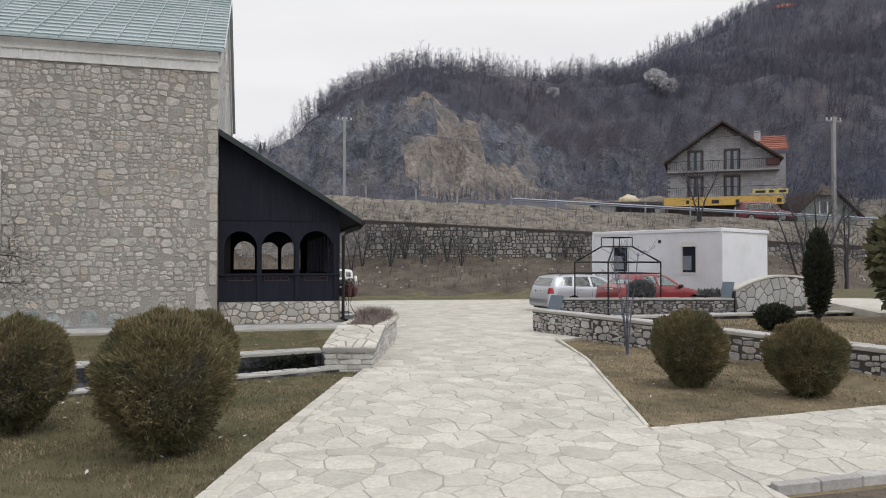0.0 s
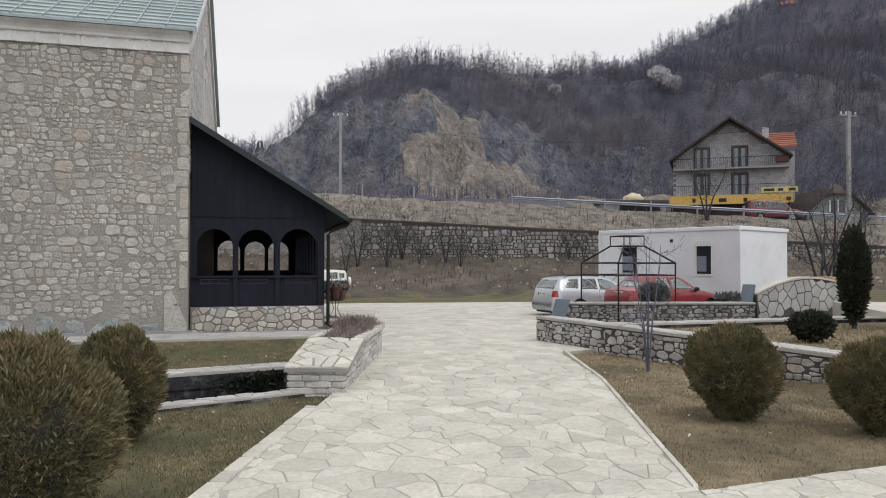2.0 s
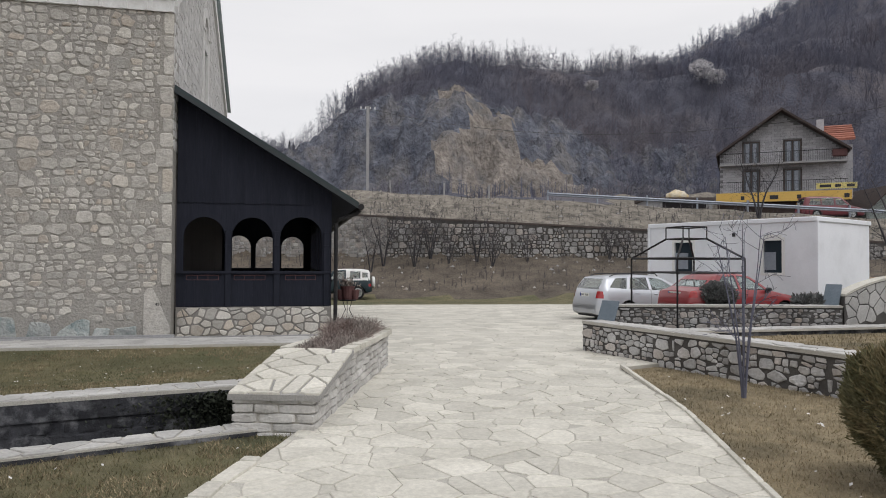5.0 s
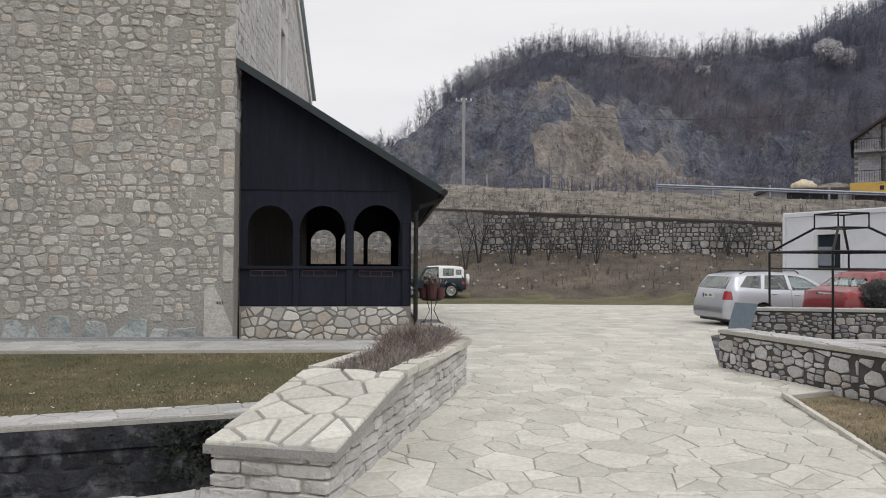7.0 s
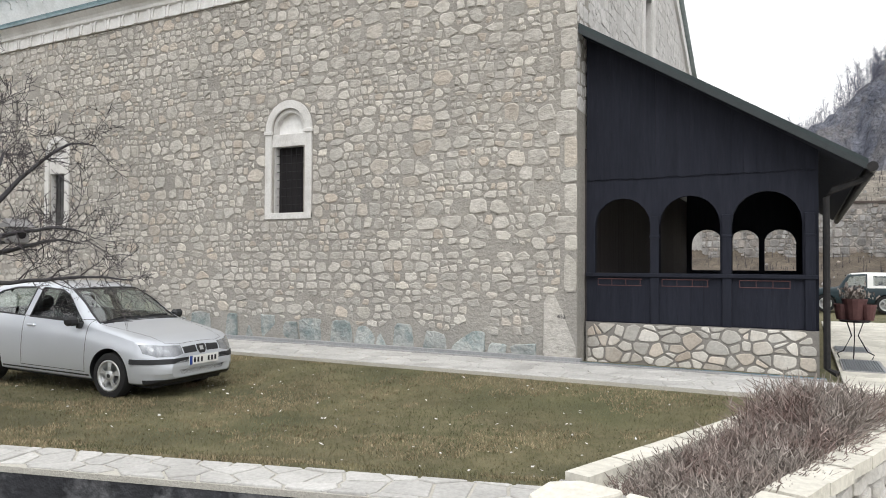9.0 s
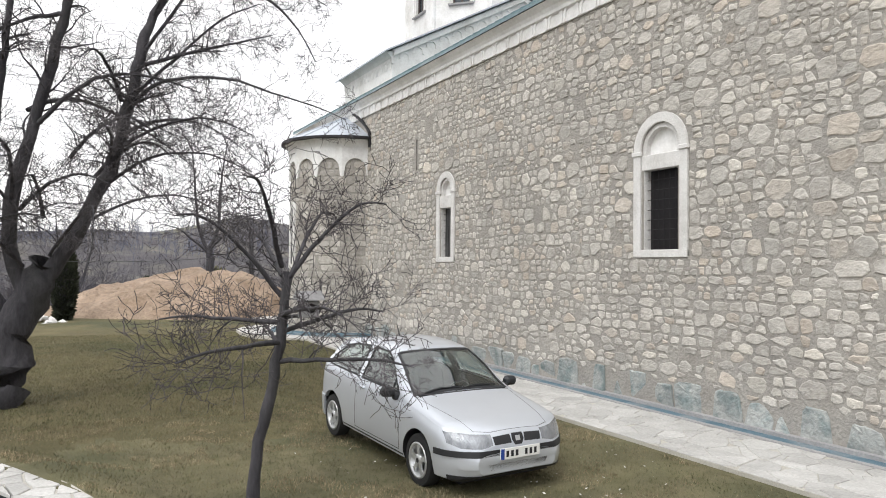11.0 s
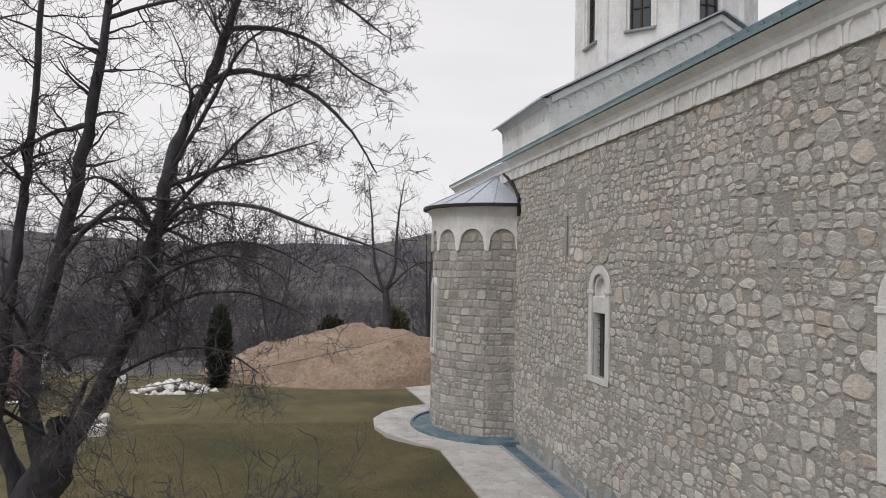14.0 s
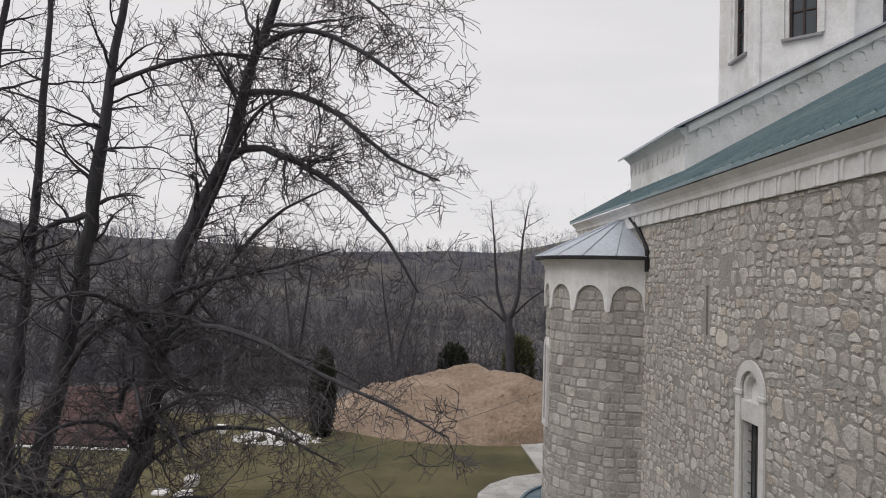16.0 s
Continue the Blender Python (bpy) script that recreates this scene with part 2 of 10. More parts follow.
M_OCHRE = mat("ochre quarried rock", (0.1725, 0.1478, 0.1232), (0.3967, 0.3338, 0.2640), 0.6, 0.92, bump=1.0, fine=1.9, c=(0.115, 0.113, 0.115), c_scale=0.3, c_amount=0.85, dist=0.8, stretch=(1, 1, 0.6), tone=0.22, tone_scale=0.15, speck=2.0)
M_RETAIN = mat("weathered wall stone", (0.2625, 0.2500, 0.2313), (0.4125, 0.3937, 0.3562), 2, 0.9, bump=0.6, fine=14, rand=0.28, c=(0.13, 0.115, 0.10), c_scale=1.1, c_amount=0.6, hue=0.25)
M_ROAD = mat("asphalt", (0.05, 0.05, 0.052), (0.07, 0.07, 0.07), 2, 0.9, bump=0.4, fine=80)
M_SOIL = mat("dug ochre soil", (0.29, 0.195, 0.12), (0.40, 0.285, 0.185), 0.9, 0.95, bump=1.0, fine=6, c=(0.23, 0.15, 0.085), c_scale=0.6, c_amount=0.7, dist=0.12, tone=0.18, tone_scale=1.3, speck=1.4)
M_CHALK = mat("broken white stone", (0.62, 0.58, 0.52), (0.72, 0.69, 0.64), 5, 0.85, bump=0.4, fine=30, rand=0.2)
M_BARK = mat("dark bark", (0.0384, 0.0360, 0.0408), (0.0840, 0.0768, 0.0816), 9, 0.95, bump=0.9, fine=30, stretch=(1, 1, 0.3), c=(0.085, 0.085, 0.072), c_scale=1.5, c_amount=0.4)
M_TWIG = mat("winter twigs", (0.0562, 0.0500, 0.0525), (0.1025, 0.0875, 0.0875), 3, 0.9, bump=0)
# Hill and mountain branches lightened and blued to paint in the air's haze.
M_HAZEBRUSH = mat("haze-blue woodland branches", (0.0997, 0.1089, 0.1568), (0.1568, 0.1633, 0.2218), 0.06, 0.95, bump=0, rand=0.22, c=(0.185, 0.160, 0.165), c_scale=0.03, c_amount=0.5)
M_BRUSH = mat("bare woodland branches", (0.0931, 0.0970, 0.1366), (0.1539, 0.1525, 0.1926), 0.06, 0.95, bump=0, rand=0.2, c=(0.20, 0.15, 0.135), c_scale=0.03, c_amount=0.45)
M_BLOSSOM = mat("white blossom", (0.55, 0.52, 0.50), (0.65, 0.62, 0.6), 4, 0.9, bump=0)
# Valley branches carry painted haze too, lighter and bluer than bare wood.
M_VALLEY = mat("haze-tinted valley branches", (0.0635, 0.0620, 0.0771), (0.1093, 0.1010, 0.1141), 0.06, 0.95, bump=0, rand=0.3, c=(0.19, 0.15, 0.12), c_scale=0.025, c_amount=0.55)
M_THUJADARK = mat("dark thuja foliage", (0.1125, 0.1140, 0.0450), (0.2100, 0.1725, 0.0720), 2.2, 0.9, bump=0, rand=0.3, fine=30)
# Winter bronze, with the gold on top also painting in light from above.
M_THUJA = mat("bronzed and lit thuja tips", (0.1430, 0.1265, 0.0440), (0.2750, 0.1980, 0.0825), 2.2, 0.85, bump=0, rand=0.28, fine=30)
M_CYPRESS = mat("dark cypress foliage", (0.024, 0.031, 0.018), (0.05, 0.056, 0.030), 2.5, 0.9, bump=0, rand=0.35)
M_LAUREL = mat("olive laurel leaves", (0.095, 0.10, 0.035), (0.17, 0.155, 0.065), 2.5, 0.6, bump=0, rand=0.35)
M_HEATHER = mat("faded heather", (0.19, 0.15, 0.12), (0.34, 0.29, 0.24), 6, 0.9, bump=0, rand=0.4, c=(0.21, 0.10, 0.08), c_scale=2.2, c_amount=0.55)
M_LAVENDER = mat("grey lavender", (0.11, 0.12, 0.11), (0.21, 0.205, 0.19), 6, 0.9, bump=0, rand=0.35)
M_BLOCKJOINT = mat("dark block joints", (0.17, 0.165, 0.16), (0.22, 0.215, 0.21), 3, 0.95, bump=0.3)
M_GRASSBLADE = mat("grass blades", (0.1359, 0.1247, 0.0456), (0.2537, 0.2064, 0.0998), 4.0, 0.9, bump=0, rand=0.35, c=(0.080, 0.100, 0.034), c_scale=0.4, c_amount=0.75, tone=0.22, tone_scale=1.1)
M_STRAW = mat("straw blades", (0.250, 0.190, 0.094), (0.415, 0.322, 0.172), 4.0, 0.9, bump=0, rand=0.35, c=(0.13, 0.112, 0.055), c_scale=0.6, c_amount=0.75, tone=0.2, tone_scale=1.3)
M_CONIFER = mat("conifer", (0.012, 0.018, 0.014), (0.022, 0.03, 0.022), 1, 0.9, bump=0)
M_WATER = plain("still dark water", (0.012, 0.014, 0.012), 0.08)
M_PANEL = mat("white cabin panel", (0.80, 0.80, 0.80), (0.84, 0.84, 0.835), 0.8, 0.5, bump=0.03, fine=20, speck=0.15, c=(0.66, 0.66, 0.655), c_scale=0.7, c_amount=0.5)
M_BLOCK = mat("grey concrete block", (0.40, 0.385, 0.385), (0.50, 0.48, 0.475), 2, 0.9, bump=0.4, fine=30, rand=0.14)
M_CONCRETE = mat("concrete", (0.30, 0.29, 0.275), (0.38, 0.365, 0.345), 2, 0.9, bump=0.35, fine=30, c=(0.2, 0.19, 0.18), c_scale=1, c_amount=0.5)
M_ORANGE = mat("red clay tile", (0.40, 0.13, 0.07), (0.30, 0.09, 0.05), 3, 0.8, bump=0.2, rand=0.25)
M_BROWNTILE = mat("brown roof", (0.05, 0.032, 0.026), (0.075, 0.05, 0.04), 3, 0.8, bump=0.2)
M_YELLOW = mat("yellow banner", (0.72, 0.42, 0.03), (0.78, 0.48, 0.05), 1, 0.6, bump=0)
M_LEMON = mat("lemon banner", (0.76, 0.62, 0.12), (0.80, 0.66, 0.16), 1, 0.6, bump=0)
M_GALV = mat("galvanised steel", (0.25, 0.275, 0.31), (0.33, 0.355, 0.39), 3, 0.5, metal=0.5, bump=0.05)
M_RUST = mat("rust stained coping", (0.075, 0.055, 0.045), (0.11, 0.085, 0.07), 3, 0.9, bump=0.4)
M_SILVER = mat("silver car paint", (0.60, 0.62, 0.64), (0.63, 0.65, 0.67), 1, 0.3, metal=0.45, bump=0, coat=0.6, speck=0.05)
M_WHITECAR = mat("pale silver car paint", (0.55, 0.56, 0.575), (0.58, 0.59, 0.60), 1, 0.35, metal=0.4, bump=0, coat=0.6, speck=0.05)
M_REDCAR = mat("red car paint", (0.30, 0.018, 0.022), (0.33, 0.025, 0.028), 1, 0.35, bump=0, coat=0.7, speck=0.05)
M_MAROON = mat("maroon car paint", (0.17, 0.02, 0.03), (0.19, 0.028, 0.035), 1, 0.4, bump=0, coat=0.5, speck=0.05)
M_PETROL = mat("dark petrol car paint", (0.006, 0.022, 0.030), (0.009, 0.028, 0.036), 1, 0.5, bump=0, coat=0.15, speck=0.05)
M_WHITEPAINT = plain("white paint", (0.75, 0.75, 0.74), 0.4, coat=0.4)
M_CARGLASS = plain("tinted car glass", (0.80, 0.88, 0.86), 0.0, spec=0.6, transmission=1.0)
M_CARGLASS.node_tree.nodes["Principled BSDF"].inputs["IOR"].default_value = 1.8
M_SEAT = plain("grey seat cloth", (0.05, 0.052, 0.058), 0.9)
M_PANE = plain("window pane", (0.03, 0.04, 0.05), 0.06, spec=0.8)
M_RUBBER = plain("tyre rubber", (0.012, 0.012, 0.013), 0.85)
M_BLACKPLASTIC = plain("black plastic", (0.016, 0.017, 0.02), 0.55)
M_RIM = plain("silver wheel cover", (0.55, 0.56, 0.57), 0.35, metal=0.6)
M_LAMP = mat("clear lamp lens", (0.2100, 0.2205, 0.2310), (0.3640, 0.3780, 0.3850), 14, 0.1, metal=0.5, bump=0.5, fine=60, coat=1.0, stretch=(1, 1, 0.2))
M_REDLAMP = plain("red lamp lens", (0.35, 0.01, 0.012), 0.15, coat=1.0)
M_PLATE = plain("white plate", (0.78, 0.78, 0.76), 0.5)
M_INK = plain("dark lettering", (0.02, 0.02, 0.025), 0.6)
M_BLUE = plain("blue strip", (0.02, 0.06, 0.3), 0.5)
M_TABLET = mat("blue grey board", (0.13, 0.17, 0.20), (0.17, 0.21, 0.24), 5, 0.7, bump=0.1)
M_POT = mat("faded red pot", (0.085, 0.03, 0.028), (0.12, 0.045, 0.04), 6, 0.7, bump=0.1)
M_WOODLOG = mat("split firewood", (0.38, 0.25, 0.14), (0.48, 0.34, 0.2), 4, 0.9, bump=0.3, rand=0.35)
M_DRAIN = mat("blue painted drain", (0.065, 0.135, 0.175), (0.12, 0.195, 0.23), 3, 0.8, bump=0.3, fine=40, c=(0.3, 0.3, 0.28), c_scale=2, c_amount=0.5)
M_GRATE = mat("steel grating", (0.16, 0.19, 0.2), (0.22, 0.25, 0.26), 3, 0.5, metal=0.5, bump=0)
M_MINT = mat("mint render", (0.22, 0.25, 0.22), (0.27, 0.30, 0.265), 1, 0.85, bump=0.2)
M_WHITEFRAME = plain("white frame", (0.72, 0.72, 0.71), 0.5)
M_TARP = mat("yellow tarpaulin", (0.62, 0.42, 0.10), (0.70, 0.64, 0.52), 1.1, 0.7, bump=0.3, fine=6)
M_WIRE = plain("grey wire", (0.07, 0.07, 0.075), 0.6)


# ---- mesh helpers ----
def link_mesh(name, bm, material, parent=None, label="", smooth=False):
    me = bpy.data.meshes.new(name)
    bm.to_mesh(me)
    bm.free()
    for m in (material if isinstance(material, (list, tuple)) else [material]):
        me.materials.append(m)
    if smooth:
        for f in me.polygons:
            f.use_smooth = True
    ob = new(name, me)
    if parent is not None:
        ob.parent = parent
    if label:
        ob["label"] = label
    return ob


def part(name, bm, material, parent, label="", smooth=False):
    return link_mesh(name, bm, material, parent, label, smooth)


def raw(name, verts, faces, material, parent=None, label="", smooth=False):
    me = bpy.data.meshes.new(name)
    me.from_pydata([tuple(map(float, v)) for v in verts], [], faces)
    for m in (material if isinstance(material, (list, tuple)) else [material]):
        me.materials.append(m)
    if smooth:
        for f in me.polygons:
            f.use_smooth = True
    ob = new(name, me)
    if parent is not None:
        ob.parent = parent
    if label:
        ob["label"] = label
    return ob


def empty(name, label, category, at=(0, 0, 0), group="", kind=""):
    e = new(name)
    e.location = at
    e.empty_display_size = 0.2
    return tagged(e, label, category, group, kind)


def bm_box(bm, x0, x1, y0, y1, z0, z1, m=None, bevel=0.0):
    r = bmesh.ops.create_cube(bm, size=1.0)
    vs = r["verts"]
    t = Matrix.Translation(((x0 + x1) / 2, (y0 + y1) / 2, (z0 + z1) / 2)) @ Matrix.Diagonal((x1 - x0, y1 - y0, z1 - z0, 1))
    bmesh.ops.transform(bm, matrix=(m @ t) if m else t, verts=vs)
    if bevel:
        es = list({e for v in vs for e in v.link_edges})
        bmesh.ops.bevel(bm, geom=es, offset=bevel, segments=1, affect="EDGES")
    return bm


def box(x0, x1, y0, y1, z0, z1, m=None, bevel=0.0):
    return bm_box(bmesh.new(), x0, x1, y0, y1, z0, z1, m, bevel)


def bm_prism(bm, pts, lift, m=None):
    """A polygon of 3D points, swept by the vector lift."""
    lift = Vector(lift)
    a = [bm.verts.new((m @ Vector(p)) if m else p) for p in pts]
    b = [bm.verts.new((m @ (Vector(p) + lift)) if m else Vector(p) + lift) for p in pts]
    n = len(pts)
    bm.faces.new(a[::-1])
    bm.faces.new(b)
    for i in range(n):
        bm.faces.new((a[i], a[(i + 1) % n], b[(i + 1) % n], b[i]))
    bmesh.ops.recalc_face_normals(bm, faces=bm.faces)
    return bm


def prism(pts, lift, m=None):
    return bm_prism(bmesh.new(), pts, lift, m)


def bm_tube(bm, pts, radii, sides=6, cap=True):
    pts = [Vector(p) for p in pts]
    if not isinstance(radii, (list, tuple)):
        radii = [radii] * len(pts)
    rings = []
    for i, p in enumerate(pts):
        d = (pts[min(i + 1, len(pts) - 1)] - pts[max(i - 1, 0)]).normalized()
        u = d.cross(Vector((0.13, 0.21, 0.97)) if abs(d.z) < 0.95 else Vector((1, 0, 0))).normalized()
        w = d.cross(u)
        rings.append([bm.verts.new(p + radii[i] * (math.cos(2 * math.pi * k / sides) * u + math.sin(2 * math.pi * k / sides) * w)) for k in range(sides)])
    for a, b in zip(rings, rings[1:]):
        for k in range(sides):
            bm.faces.new((a[k], a[(k + 1) % sides], b[(k + 1) % sides], b[k]))
    if cap:
        bm.faces.new(rings[0][::-1])
        bm.faces.new(rings[-1])
    return bm


def tube(pts, radii, sides=6):
    return bm_tube(bmesh.new(), pts, radii, sides)


def bm_rev(bm, profile, m, segs=16):
    """A profile of (radius, height) turned round the local z axis."""
    rings = [[bm.verts.new(m @ Vector((r * math.cos(2 * math.pi * k / segs), r * math.sin(2 * math.pi * k / segs), z))) for k in range(segs)] for r, z in profile]
    for a, b in zip(rings, rings[1:]):
        for k in range(segs):
            bm.faces.new((a[k], a[(k + 1) % segs], b[(k + 1) % segs], b[k]))
    if profile[0][0] > 1e-4:
        bm.faces.new(rings[0][::-1])
    if profile[-1][0] > 1e-4:
        bm.faces.new(rings[-1])
    bmesh.ops.remove_doubles(bm, verts=[v for r in rings for v in r], dist=1e-5)
    return bm


def rev(profile, m, segs=16):
    return bm_rev(bmesh.new(), profile, m, segs)


BENCH = bpy.data.scenes.new("bench")


def carve(me, other, how):
    """The mesh me cut by the mesh other; both are used up."""
    a, b = bpy.data.objects.new("work", me), bpy.data.objects.new("tool", other)
    for o in (a, b):
        BENCH.collection.objects.link(o)
    mod = a.modifiers.new("open", "BOOLEAN")
    mod.operation, mod.solver, mod.object = how, "EXACT", b
    layer = BENCH.view_layers[0]
    layer.update()
    res = bpy.data.meshes.new_from_object(a.evaluated_get(layer.depsgraph))
    for o in (a, b):
        bpy.data.objects.remove(o)
    for m in (me, other):
        bpy.data.meshes.remove(m)
    return res


def as_mesh(bm):
    me = bpy.data.meshes.new("work")
    bm.to_mesh(me)
    bm.free()
    return me


def cut(ob, cutters):
    """Opens ob's mesh by the given bmeshes."""
    for bm in cutters:
        tool = as_mesh(bm)
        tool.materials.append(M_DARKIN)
        base = ob.data.copy()
        old, ob.data = ob.data, carve(base, tool, "DIFFERENCE")
        bpy.data.meshes.remove(old)
    return ob


def clip(poly, px, py, nx, ny):
    """The part of a polygon on the side of (px, py) that the normal points away from."""
    res = []
    n = len(poly)
    for i in range(n):
        a, b = poly[i], poly[(i + 1) % n]
        da = (a[0] - px) * nx + (a[1] - py) * ny
        db = (b[0] - px) * nx + (b[1] - py) * ny
        if da <= 0:
            res.append(a)
        if (da < 0 < db) or (db < 0 < da):
            k = da / (da - db)
            res.append((a[0] + k * (b[0] - a[0]), a[1] + k * (b[1] - a[1])))
    return res


def area_of(poly):
    return 0.5 * sum(a[0] * b[1] - b[0] * a[1] for a, b in zip(poly, poly[1:] + poly[:1]))


def cells(points, outline, reach):
    """Voronoi cells of the points inside a convex outline (counter-clockwise)."""
    grid = {}
    for i, (x, y) in enumerate(points):
        grid.setdefault((math.floor(x / reach), math.floor(y / reach)), []).append(i)
    res = []
    for i, (x, y) in enumerate(points):
        gx, gy = math.floor(x / reach), math.floor(y / reach)
        near = [j for a in (-2, -1, 0, 1, 2) for b in (-2, -1, 0, 1, 2) for j in grid.get((gx + a, gy + b), ()) if j != i]
        near.sort(key=lambda j: (points[j][0] - x) ** 2 + (points[j][1] - y) ** 2)
        poly = [(x - 2 * reach, y - 2 * reach), (x + 2 * reach, y - 2 * reach), (x + 2 * reach, y + 2 * reach), (x - 2 * reach, y + 2 * reach)]
        for j in near[:22]:
            u, v = points[j]
            poly = clip(poly, (x + u) / 2, (y + v) / 2, u - x, v - y)
            if len(poly) < 3:
                break
        for a, b in zip(outline, outline[1:] + outline[:1]):
            if len(poly) < 3:
                break
            poly = clip(poly, a[0], a[1], b[1] - a[1], a[0] - b[0])
        if len(poly) >= 3 and abs(area_of(poly)) > 1e-4:
            res.append(poly)
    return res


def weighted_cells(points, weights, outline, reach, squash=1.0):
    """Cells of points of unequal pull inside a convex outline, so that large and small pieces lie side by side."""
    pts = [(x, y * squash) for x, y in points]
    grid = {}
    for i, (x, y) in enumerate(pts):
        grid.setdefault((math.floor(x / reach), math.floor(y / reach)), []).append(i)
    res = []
    for i, (x, y) in enumerate(pts):
        gx, gy = math.floor(x / reach), math.floor(y / reach)
        near = [j for a in (-2, -1, 0, 1, 2) for b in (-2, -1, 0, 1, 2) for j in grid.get((gx + a, gy + b), ()) if j != i]
        near.sort(key=lambda j: (pts[j][0] - x) ** 2 + (pts[j][1] - y) ** 2)
        poly = [(x - 2 * reach, y - 2 * reach), (x + 2 * reach, y - 2 * reach), (x + 2 * reach, y + 2 * reach), (x - 2 * reach, y + 2 * reach)]
        for j in near[:30]:
            u, v = pts[j]
            d2 = (u - x) ** 2 + (v - y) ** 2
            k = 0.5 + (weights[i] - weights[j]) / (2 * max(d2, 1e-6))
            poly = clip(poly, x + (u - x) * k, y + (v - y) * k, u - x, v - y)
            if len(poly) < 3:
                break
        for a, b in zip(outline, outline[1:] + outline[:1]):
            if len(poly) < 3:
                break
            poly = clip(poly, a[0], a[1] * squash, (b[1] - a[1]) * squash, a[0] - b[0])
        if len(poly) >= 3 and abs(area_of(poly)) > 1e-4:
            res.append((i, [(a, b / squash) for a, b in poly]))
    return res


def shrink(poly, gap):
    """The polygon with each side moved in by gap."""
    cx, cy = sum(p[0] for p in poly) / len(poly), sum(p[1] for p in poly) / len(poly)
    res = list(poly)
    n = len(poly)
    for i in range(n):
        a, b = poly[i], poly[(i + 1) % n]
        nx, ny = b[1] - a[1], a[0] - b[0]
        ln = math.hypot(nx, ny)
        if ln < 1e-6:
            continue
        nx, ny = nx / ln, ny / ln
        if (cx - a[0]) * nx + (cy - a[1]) * ny > 0:
            nx, ny = -nx, -ny
        res = clip(res, a[0] - gap * nx, a[1] - gap * ny, nx, ny)
        if len(res) < 3:
            return []
    return res


def soften(poly, k=0.22):
    """The polygon with its corners cut."""
    res = []
    n = len(poly)
    for i in range(n):
        a, b = poly[i], poly[(i + 1) % n]
        if math.hypot(b[0] - a[0], b[1] - a[1]) < 0.02:
            res.append(((a[0] + b[0]) / 2, (a[1] + b[1]) / 2))
            continue
        res.append((a[0] + k * (b[0] - a[0]), a[1] + k * (b[1] - a[1])))
        res.append((b[0] + k * (a[0] - b[0]), b[1] + k * (a[1] - b[1])))
    return res


def split_some(polys, chance, rng, least=0.03):
    """Some pieces broken in two along a random line, as a mason leaves them."""
    res = []
    for q in polys:
        if rng.random() < chance and abs(area_of(q)) > least:
            cx, cy = sum(p[0] for p in q) / len(q), sum(p[1] for p in q) / len(q)
            a = rng.uniform(0, math.pi)
            nx, ny = math.cos(a), math.sin(a)
            for sg in (1, -1):
                h = clip(q, cx, cy, nx * sg, ny * sg)
                if len(h) >= 3 and abs(area_of(h)) > 0.004:
                    res.append(h)
        else:
            res.append(q)
    return res


def masonry(w, h, band, length, rng, wave=0.03, chips=0.1):
    """Four-sided stones for a rubble wall in uneven courses: single, stacked and paired ones, with chips between."""
    polys = []

    def put(u0, u1, v0, v1):
        polys.append([(u0, v0), (u1, v0), (u1, v1), (u0, v1)])

    v = -band[0] * rng.random()
    while v < h:
        dv = rng.uniform(*band)
        u = -length[1] * rng.random()
        while u < w:
            du = rng.uniform(*length)
            if rng.random() < 0.3:
                du *= 0.65
            k = rng.random()
            if dv < band[0] * 1.5 or (k < 0.42 and du > dv * 0.6):
                put(u, u + du, v, v + dv)
            else:
                du = max(du, dv * 0.7)
                f = rng.uniform(0.36, 0.64)
                for a, b in ((v, v + f * dv), (v + f * dv, v + dv)):
                    if du > 2.1 * (b - a) or (rng.random() < 0.4 and du > 1.3 * (b - a)):
                        g = rng.uniform(0.35, 0.65)
                        put(u, u + g * du, a, b)
                        put(u + g * du, u + du, a, b)
                    else:
                        put(u, u + du, a, b)
            u += du
            if rng.random() < chips:
                dc = rng.uniform(0.06, 0.11)
                n = rng.choice((2, 3))
                for i in range(n):
                    put(u, u + dc, v + dv * i / n, v + dv * (i + 1) / n)
                u += dc
        v += dv
    off = rng.uniform(0, 50)
    res = []
    for q in polys:
        q = [(a + wave * (noise.noise(Vector((a * 1.3, b * 1.3, off))) + 0.6 * noise.noise(Vector((a * 4.1, b * 4.1, off + 3)))), b + wave * (1.5 * noise.noise(Vector((a * 0.8, b * 0.8, off + 9))) + 0.6 * noise.noise(Vector((a * 4.3, b * 4.3, off + 6))))) for a, b in q]
        for e in ((0, 0, -1, 0), (w, 0, 1, 0), (0, 0, 0, -1), (0, h, 0, 1)):
            q = clip(q, *e)
            if len(q) < 3:
                break
        if len(q) >= 3:
            res.append(q)
    return res


def knock(q, rng, k=0.14):
    """Corners of a stone broken in, each by a little of its own."""
    cx, cy = sum(p[0] for p in q) / len(q), sum(p[1] for p in q) / len(q)
    res = []
    for a, b in q:
        i, j = rng.uniform(0, k), rng.uniform(0, k)
        res.append((a + (cx - a) * i, b + (cy - b) * j))
    return res


def scattered(x0, x1, y0, y1, size, rng, jitter=0.42):
    """Seeds for crazy paving: a loose grid."""
    pts, j = [], 0
    y = y0 - size
    while y < y1 + size:
        x = x0 - size + (size / 2 if j % 2 else 0)
        while x < x1 + size:
            pts.append((x + rng.uniform(-jitter, jitter) * size, y + rng.uniform(-jitter, jitter) * size))
            x += size
        y += size * 0.9
        j += 1
    return pts


